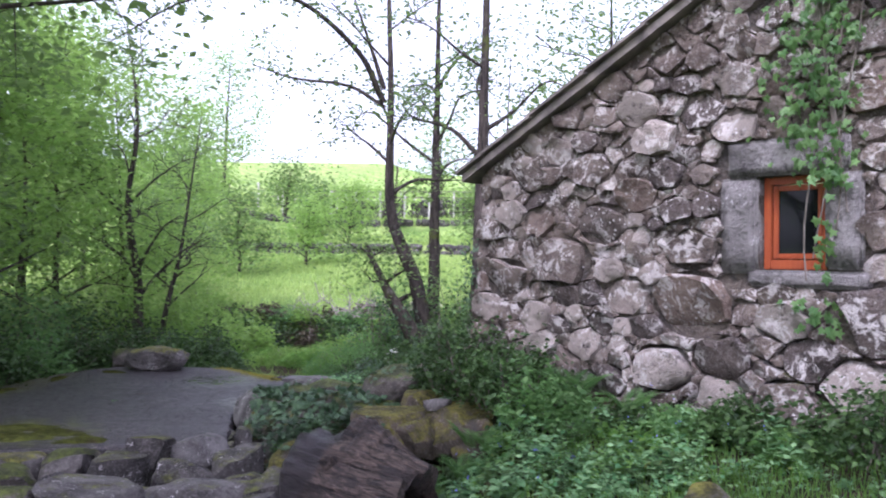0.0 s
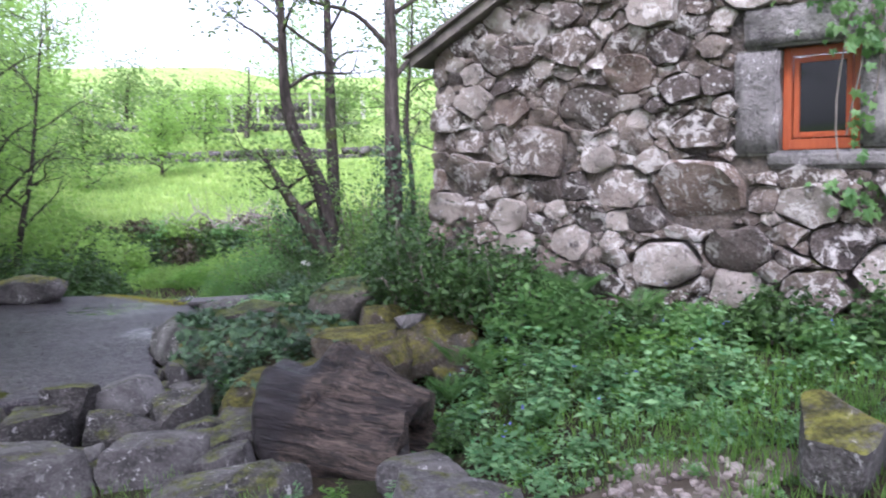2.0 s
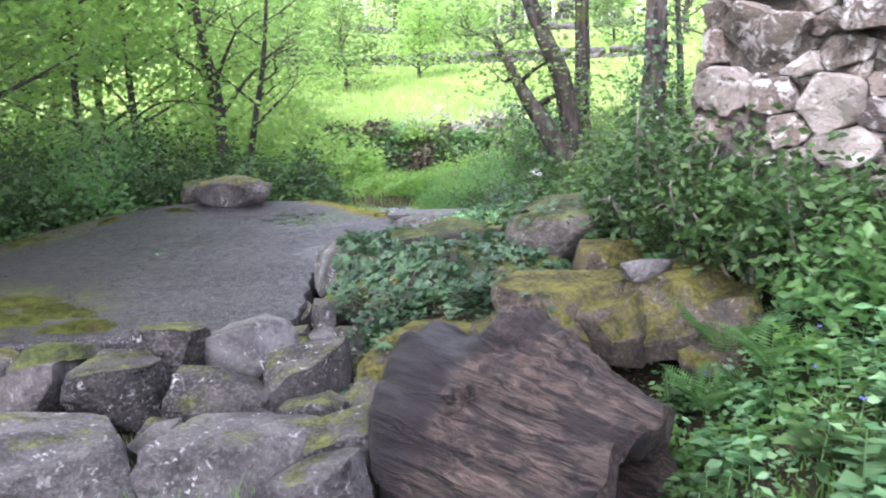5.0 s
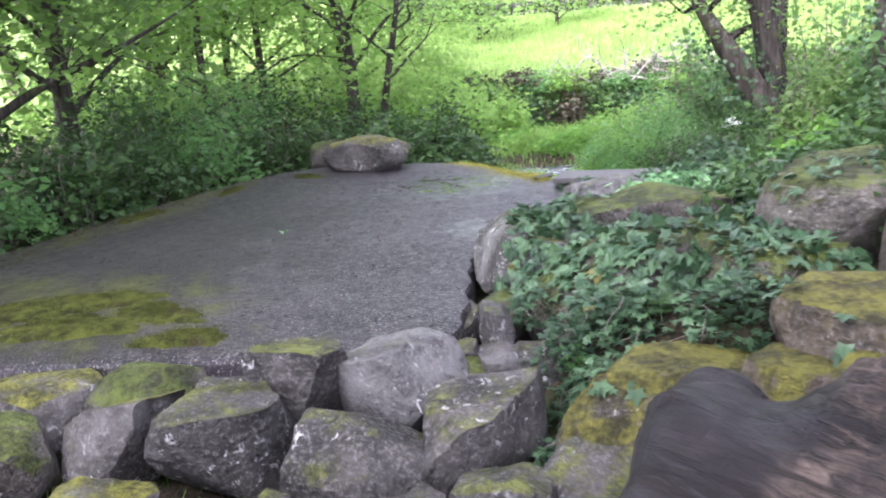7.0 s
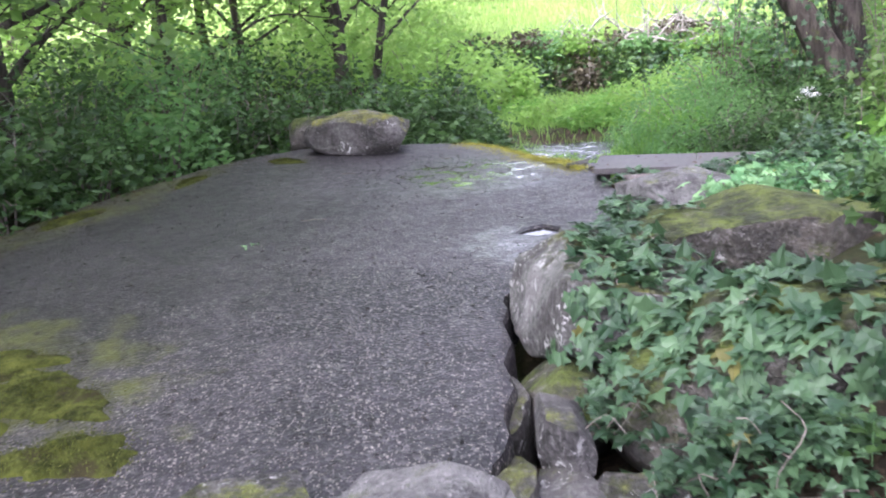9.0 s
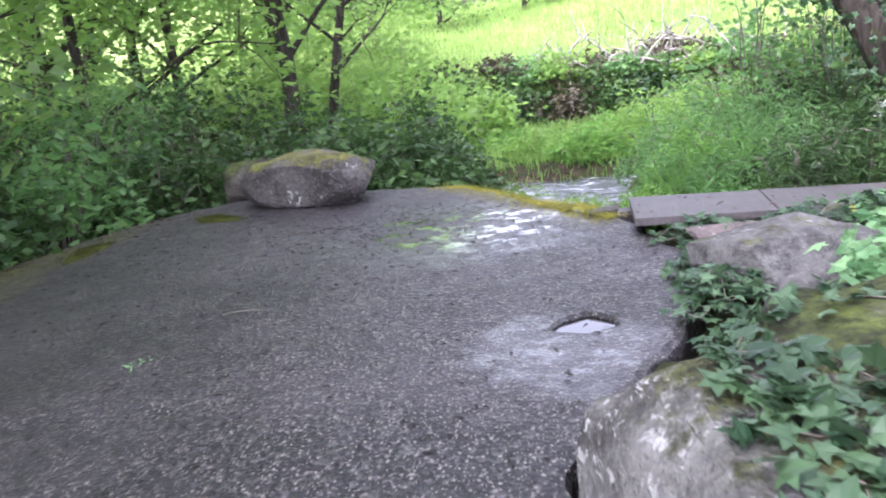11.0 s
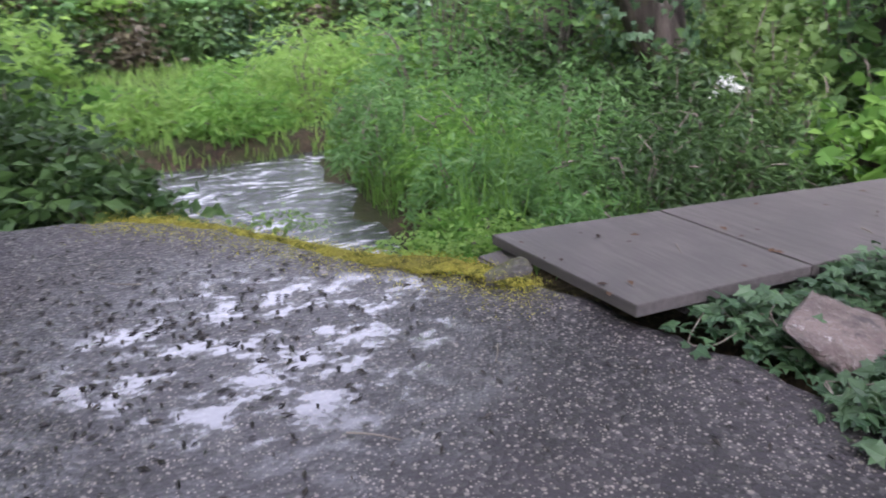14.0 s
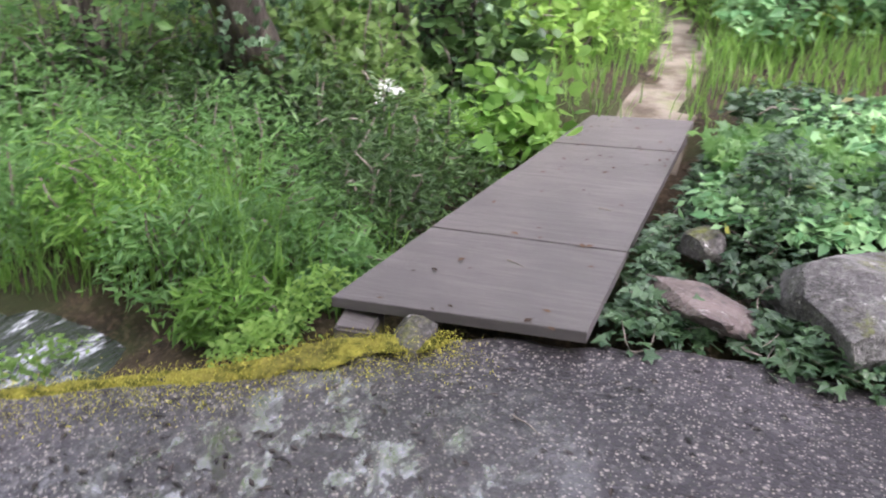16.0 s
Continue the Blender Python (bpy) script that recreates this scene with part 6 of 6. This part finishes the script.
for gx_, gy_, ra, rb, n, sz, lf, zz in ((-2.45, 14.28, .30, .16, 110, .075, .12, -0.04), (-1.75, 13.85, .5, .35, 330, .07, .3, None), (-1.3, 13.9, .6, .35, 420, .07, .35, None), (-2.45, 13.6, .22, .35, 150, .075, .14, -0.04), (-2.42, 13.1, .25, .3, 120, .08, .2, -0.02), (-1.7, 13.0, .6, .4, 360, .07, .25, None),
                                     (-1.9, 10.2, .5, .35, 300, .08, .35, None), (-1.75, 9.75, .35, .3, 260, .075, .25, None), (-1.95, 9.45, .22, .2, 90, .07, .2, None), (-2.38, 14.1, .2, .22, 130, .07, .12, -0.07), (-2.35, 13.75, .2, .25, 120, .07, .12, -0.06), (-2.1, 14.28, .3, .12, 130, .07, .12, -0.06), (-1.1, 10.0, .5, .35, 260, .08, .3, None), (-2.25, 10.6, .2, .3, 90, .08, .3, -0.1), (-1.9, 12.2, .6, .5, 380, .075, .3, None), (-2.5, 12.25, .26, .3, 170, .07, .16, -0.07), (-2.35, 12.7, .2, .25, 120, .07, .14, -0.07), (-0.6, 14.25, .9, .16, 300, .07, .25, -0.05), (-1.8, 14.34, .5, .10, 160, .07, .18, -0.04)):
    ground_ivy(gx_, gy_, ra, rb, n, sz, lf, z=zz)
for gx_, gy_, ra, rb, n in ((-3.25, 15.55, .35, .16, 420), (-3.75, 16.15, .3, .15, 260), (-2.75, 15.6, .3, .12, 320)):
    ground_ivy(gx_, gy_, ra, rb, n, 0.035, 0.16, L_BRIGHT, "oval", "chickweed", "small pale green chickweed along the slab's edge", -0.16)


def moss_kerb():
    """A cushion of yellow moss along the slab's stream edge."""
    m = Nodes("yellow_moss")
    c = m.mix(m.ramp(m.noise(14, 6, 0.7), 0.35, 0.65), (0.06, 0.066, 0.012), (0.37, 0.34, 0.06))
    c = m.mix(m.ramp(m.noise(3.5, 4), 0.5, 0.62, 0, 0.45), c, (0.07, 0.06, 0.03))
    m.bump(m.noise(60, 5, 0.8), 1.0, 0.03)
    mat = m.done(c, 1.0, 0.1)
    m = Nodes("yellow_moss_shoot")
    mat2 = m.done(m.mix(m.island(), (0.12, 0.125, 0.02), (0.48, 0.44, 0.085)), 1.0, 0.1)
    path = bezier_path([(-2.98, 14.86, -0.03), (-3.2, 15.15, -0.03), (-3.55, 15.47, -0.05), (-3.85, 15.85, -0.06), (-4.2, 16.22, -0.06), (-4.5, 16.4, -0.07)], 9)
    t = np.linspace(0, 1, len(path))
    r = (0.044 + 0.006 * np.sin(t * 31) + 0.007 * np.sin(t * 53 + 1) + 0.005 * np.sin(t * 97)) * (1 - 0.45 * t) * np.clip(np.minimum(t, 1 - t) * 14, 0.05, 1)
    v, f = tube(path, r, 12, 0.15)
    mid = np.repeat(path, 12, 0)
    v = mid + (v - mid) * np.array([1.6, 1.6, 0.16])
    v = v + 0.012 * np.stack([lump(v, 20, 1), lump(v, 22, 2), lump(v, 18, 3)], 1)
    th = tagged(new("moss"), "cushion of yellow-green moss along the slab's edge", "moss")
    ob_of("cushion", mesh_of("cushion", v, f, mat, True), th)
    k = rng.integers(0, len(v), 9000)
    p = v[k] + rng.normal(0, 0.026, (len(k), 3)) * np.array([1, 1, 0.3])
    far = rng.integers(0, len(path), 5000)
    q = path[far] + rng.normal(0, 0.085, (5000, 3)) * np.array([1, 1, 0]) + np.array([-0.05, -0.06, 0])
    q[:, 2] = -0.046
    p = np.concatenate([p, q])
    lv, lf = leaves(p, rng.normal(0, 1, p.shape) + np.array([0, 0, 0.6]), rng.normal(0, 1, p.shape), rng.uniform(0.006, 0.015, len(p)), "lance")
    ob_of("tuft", mesh_of("tuft", lv, lf, mat2), th, "tiny moss shoots")["kind"] = "stuff"


moss_kerb()


def moss_patch(x, y, rx, ry, h, turn, seed):
    """A low cushion of moss lying on the slab, with a ragged edge and fine shoots."""
    r = np.random.default_rng(seed)
    n, rings = 40, 9
    a = np.arange(n) / n * 2 * math.pi
    edge = 1 + 0.16 * np.sin(3 * a + seed) + 0.10 * np.sin(7 * a + 2 * seed) + 0.07 * np.sin(13 * a)
    rows = []
    for k in range(1, rings + 1):
        q = k / rings
        px, py = np.cos(a) * edge * q * rx, np.sin(a) * edge * q * ry
        pz = h * (1 - q ** 2.2) * (0.75 + 0.35 * lump(np.stack([px, py, 0 * px], 1), 9, seed)) - 0.008 * (k == rings)
        rows.append(np.stack([px, py, pz], 1))
    v = np.concatenate([[(0, 0, h * 0.8)], *rows])
    t = [(0, 1 + j, 1 + (j + 1) % n) for j in range(n)]
    f = [(1 + k * n + j, 1 + (k + 1) * n + j, 1 + (k + 1) * n + (j + 1) % n, 1 + k * n + (j + 1) % n) for k in range(rings - 1) for j in range(n)]
    th = tagged(new("moss"), "low cushion of olive-green moss growing on the slab", "moss", "moss cushions on the slab")
    th.matrix_world = pose(x, y, -0.05, 0, 0, turn)
    ob_of("cushion", mesh_of("cushion", v, [np.array(t), np.array(f)], GREENMOSS, True), th)
    p = v[r.integers(0, len(v), 1800)] + r.normal(0, 0.016, (1800, 3)) * np.array([1.6, 1.6, 0.3])
    p[:, 2] = np.maximum(p[:, 2], 0.002)
    lv, lf = leaves(p, r.normal(0, 1, p.shape) + np.array([0, 0, 0.8]), r.normal(0, 1, p.shape), r.uniform(0.008, 0.020, len(p)), "lance")
    ob_of("tuft", mesh_of("tuft", lv, lf, L_MOSS), th, "fine moss shoots")["kind"] = "stuff"


for i, spec in enumerate(((-5.45, 10.55, .55, .22, .05, 12), (-4.75, 10.38, .42, .20, .035, -20), (-5.2, 10.05, .50, .26, .06, 5), (-5.9, 10.2, .45, .3, .06, 30), (-4.25, 9.95, .30, .16, .05, 15), (-7.15, 13.3, .14, .34, .04, -8), (-6.9, 14.7, .10, .30, .03, 6), (-6.3, 15.6, .25, .10, .03, -15))):
    moss_patch(*spec, 50 + i)


# ---- small things ----
def litter():
    """Fallen leaves and bits on the slab and the boards."""
    n = 2200
    x, y = rng.uniform(-7.4, -2.5, n), rng.uniform(9.6, 16.3, n)
    k = 520
    x[:k], y[:k] = rng.normal(-4.35, 0.5, k), rng.normal(15.0, 0.42, k)
    # a drift of brown leaves along the slab's west edge
    ey = rng.uniform(10.5, 16.0, 900)
    ex = np.interp(ey, [9.3, 10.6, 12.6, 14.2, 15.6, 16.4], [-7.6, -7.7, -7.5, -7.4, -7.1, -6.5]) + np.abs(rng.normal(0, 0.28, 900))
    x, y = np.concatenate([x, ex]), np.concatenate([y, ey])
    big = np.where(np.arange(len(x)) < k, 1.45, 1.25)
    wet = np.arange(len(x)) < n
    ok = inside_pad(x, y)
    x, y = x[ok], y[ok]
    p = np.stack([x, y, np.full(len(x), -0.046)], 1)
    a = rng.uniform(0, 2 * math.pi, len(x))
    d = np.stack([np.cos(a), np.sin(a), rng.uniform(-0.02, 0.05, len(x))], 1)
    v, f = leaves(p, d, np.tile([0, 0, 1.0], (len(x), 1)) + rng.normal(0, 0.05, p.shape), big[ok] * rng.uniform(0.013, 0.040, len(x)), "lance")
    near = wet[ok]
    v, f = v.reshape(len(x), -1, 3), np.array(LEAF["lance"][1])
    for keep, mat, lab in ((near, L_WET, "black wet leaf bits scattered on the slab"), (~near, L_LITTER, "drift of brown fallen leaves along the slab's edge")):
        w = v[keep]
        tris = f[None] + (np.arange(len(w)) * w.shape[1])[:, None, None]
        tagged(ob_of("leaf_litter", mesh_of("leaf_litter", w.reshape(-1, 3), tris.reshape(-1, 3), mat)), lab, "leaves", kind="stuff")
    n = 60
    p = np.stack([rng.uniform(-2.9, 0.5, n), rng.uniform(14.5, 15.3, n), np.full(n, 0.062)], 1)
    p[:, 2] -= (p[:, 1] - 14.4) * math.tan(radians(5.2))
    a = rng.uniform(0, 2 * math.pi, n)
    v, f = leaves(p, np.stack([np.cos(a), np.sin(a), 0.05 * np.ones(n)], 1), np.tile([0, 0, 1.0], (n, 1)), rng.uniform(0.02, 0.05, n), "oval")
    tagged(ob_of("leaf_litter", mesh_of("leaf_litter", v, f, L_LITTER)), "few fallen leaves on the footbridge boards", "leaves", kind="stuff")


litter()


def slab_bits():
    """Thin twigs lying on the slab and the boards, and a green sprig on the slab."""
    r = np.random.default_rng(31)
    for x, y, z, le in [(-3.9, 14.2, -0.046, .16), (-3.3, 14.5, -0.046, .12), (-2.3, 14.9, 0.012, .14), (-4.9, 13.2, -0.046, .2), (-5.3, 14.9, -0.046, .14), (-3.6, 13.5, -0.046, .1), (-1.5, 14.7, 0.030, .12), (-4.4, 15.5, -0.046, .15)]:
        a = r.uniform(0, 6.28)
        p = np.array([(0, 0, 0.003), (math.cos(a) * le * .5, math.sin(a) * le * .5 + r.normal(0, .01), 0.008), (math.cos(a) * le, math.sin(a) * le, 0.003)])
        o = ob_of("twig", mesh_of("twig", *tube(bezier_path(p, 4), np.linspace(0.0035, 0.0018, 9), 5), TWIG, True))
        o.location = (x, y, z)
        tagged(o, "thin dry twig lying on the wet ground", "twig", "fallen twigs")
    q = np.stack([r.normal(-4.95, 0.04, 12), r.normal(12.55, 0.04, 12), np.full(12, -0.035)], 1)
    v, f = scatter(q, 0.04, "lance", 0.1, 0.7)
    tagged(ob_of("leaf_sprig", mesh_of("leaf_sprig", v, f, L_HERB)), "small green sprig of leaves fallen on the slab", "leaves", kind="stuff")


slab_bits()


def dead_branches():
    r = np.random.default_rng(5)
    for i in range(34):
        x, y = r.normal(-2.9, 1.4), 25.15 + r.uniform(-0.2, 0.7)
        z = float(ground_z(x, 25.6)) + 0.1
        a = r.uniform(0, 6.28)
        le = r.uniform(0.5, 1.4)
        end = np.array([math.cos(a) * le, math.sin(a) * 0.4 * le, r.uniform(0.1, 0.8)])
        p = bezier_path([(0, 0, 0), end * 0.4 + r.normal(0, 0.1, 3), end * 0.75 + r.normal(0, 0.1, 3), end], 4)
        v, f = tube(p, np.linspace(0.028, 0.009, len(p)), 6)
        w, g = tube(bezier_path([p[5], p[5] + r.normal(0, 0.25, 3) + np.array([0, 0, 0.2]), p[5] + r.normal(0, 0.4, 3) + np.array([0, 0, 0.3])], 3), np.linspace(0.016, 0.006, 7), 5)
        o = ob_of("dead_branch", mesh_of("dead_branch", *merge((v, f), (w, g)), DEADWOOD, True))
        o.location = (x, y, z)
        tagged(o, "bleached dead branch thrown on the earth bank", "branch", "dead branches on the bank")


dead_branches()


def terraces():
    """Low dry-stone terrace walls across the hillside, and vineyard posts above."""
    r = np.random.default_rng(9)
    for y0, xa, xb, h, lab in ((45.2, -16, 4, 0.75, "low dry-stone terrace wall in the meadow"), (60.2, -16, 3, 1.2, "dark stone terrace wall on the hillside"), (67.0, -12, 3, 1.6, "pale stone terrace wall below the vineyard")):
        th = tagged(new("terrace_wall"), lab, "stone wall")
        th.location = ((xa + xb) / 2, y0, float(ground_z((xa + xb) / 2, y0 - 0.6)))
        x = xa
        while x < xb:
            w = r.uniform(0.35, 0.9)
            z = float(ground_z(x, y0 - 0.6))
            for lv in range(2):
                v, f = rock_shape(w * 0.55, 0.3, h * 0.3, int(r.integers(1, 9999)), 2)
                o = ob_of("stone", mesh_of("stone", v, f, ROCK, True), th)
                o.location = (x - (xa + xb) / 2 + 0.2 * lv, r.normal(0, 0.05), z - th.location.z + h * (0.25 + 0.5 * lv))
            x += w
    for row in range(3):
        for i in range(12):
            x, y = -16 + i * 2.0 + row * 0.5, 66 + row * 5
            z = float(ground_z(x, y))
            b = bmesh.new()
            box_bm(b, 0, 0, 1.15, 0.16, 0.16, 2.5, 0, 0.02)
            o = part("post", b, TWINE, None)
            o.location = (x, y, z - 0.05)
            tagged(o, "pale granite vineyard post", "post", "vineyard posts")
        for w in range(2):
            b = bmesh.new()
            box_bm(b, -5 + row * 0.5, 66 + row * 5, float(ground_z(-5, 66 + row * 5)) + 2.3 - 0.5 * w, 23, 0.05, 0.05)
            o = part("vineyard_wire", b, TWIG, None)
            tagged(o, "taut wire strung between vineyard posts", "wire", "vineyard wires")
        n = 1500
        p = np.stack([rng.uniform(-16, 7, n), 66 + row * 5 + rng.normal(0, 0.4, n), np.zeros(n)], 1)
        p[:, 2] = ground_z(p[:, 0], p[:, 1]) + rng.uniform(1.2, 2.8, n)
        v, f = scatter(p, 0.28)
        tagged(ob_of("vines", mesh_of("vines", v, f, L_BRIGHT)), "leafy vines trained along the terrace", "vines", kind="stuff")


terraces()


def flowers():
    th = tagged(new("hogweed"), "white umbel flower on a tall stem beside the bridge", "flower")
    x, y, z = -1.03, 16.18, float(ground_z(-1.03, 16.18))
    th.location = (x, y, z)
    top = 0.30 - z
    ob_of("stem", mesh_of("stem", *tube([(0, 0, 0), (0.02, 0, top * 0.5), (0, 0, top)], [0.008, 0.007, 0.005], 6), L_GRASS), th)
    pts = []
    for i in range(18):
        a, q = i * 2.4, 0.015 + 0.075 * math.sqrt(i / 18)
        c = np.array([math.cos(a) * q, math.sin(a) * q, top + 0.02 + 0.075 * math.sqrt(max(0.0, 1 - (q / 0.115) ** 2))])
        pts.append(c + rng.normal(0, 0.011, (14, 3)) - np.array([0, 0, 0.03 * (i % 3)]))
    v, f = scatter(np.concatenate(pts), 0.013, "round", 0, 0.8)
    ob_of("umbel", mesh_of("umbel", v, f, L_WHITE), th, "cluster of tiny white petals")["kind"] = "stuff"
    n = 26
    fx, fy = rng.uniform(0.1, 2.6, n), rng.uniform(6.4, 8.8, n)
    p = np.repeat(on_ground(fx, fy, 0.0) + np.stack([0 * fx, 0 * fx, rng.uniform(0.3, 0.5, n)], 1), 4, 0) + rng.normal(0, 0.008, (n * 4, 3))
    v, f = scatter(p, 0.014, "round")
    tagged(ob_of("blue_flowers", mesh_of("blue_flowers", v, f, L_BLUE)), "tiny blue flowers among the herbs", "flowers", kind="stuff")


flowers()


def scree():
    r = np.random.default_rng(12)
    vs, fs, o = [], [], 0
    for i in range(240):
        a, q = r.uniform(0, 6.28), math.sqrt(r.random())
        x, y = 0.75 + math.cos(a) * q * 0.85, 5.7 + math.sin(a) * q * 0.40
        v, f = rock_shape(*(r.uniform(0.010, 0.034) * r.uniform(0.6, 1.2, 3)), int(r.integers(1, 9999)), 2)
        vs.append(v + np.array([x, y, float(ground_z(x, y)) + 0.01]))
        fs.append(f + o)
        o += len(v)
    tagged(ob_of("rubble", mesh_of("rubble", np.concatenate(vs), np.concatenate(fs), PEBBLE)), "pale broken stones on bare earth", "rubble", kind="stuff")


scree()


def post():
    b = bmesh.new()
    bmesh.ops.create_cone(b, cap_ends=True, segments=14, radius1=0.06, radius2=0.055, depth=1.6)
    bmesh.ops.bevel(b, geom=[e for e in b.edges if abs(e.verts[0].co.z - e.verts[1].co.z) < 0.01], offset=0.012, segments=2, affect='EDGES')
    o = part("post", b, RUST, None, "", True)
    o.location = (1.25, 21.0, float(ground_z(1.25, 21.0)) + 0.75)
    tagged(o, "weathered red-painted wooden post in tall grass", "post")


post()
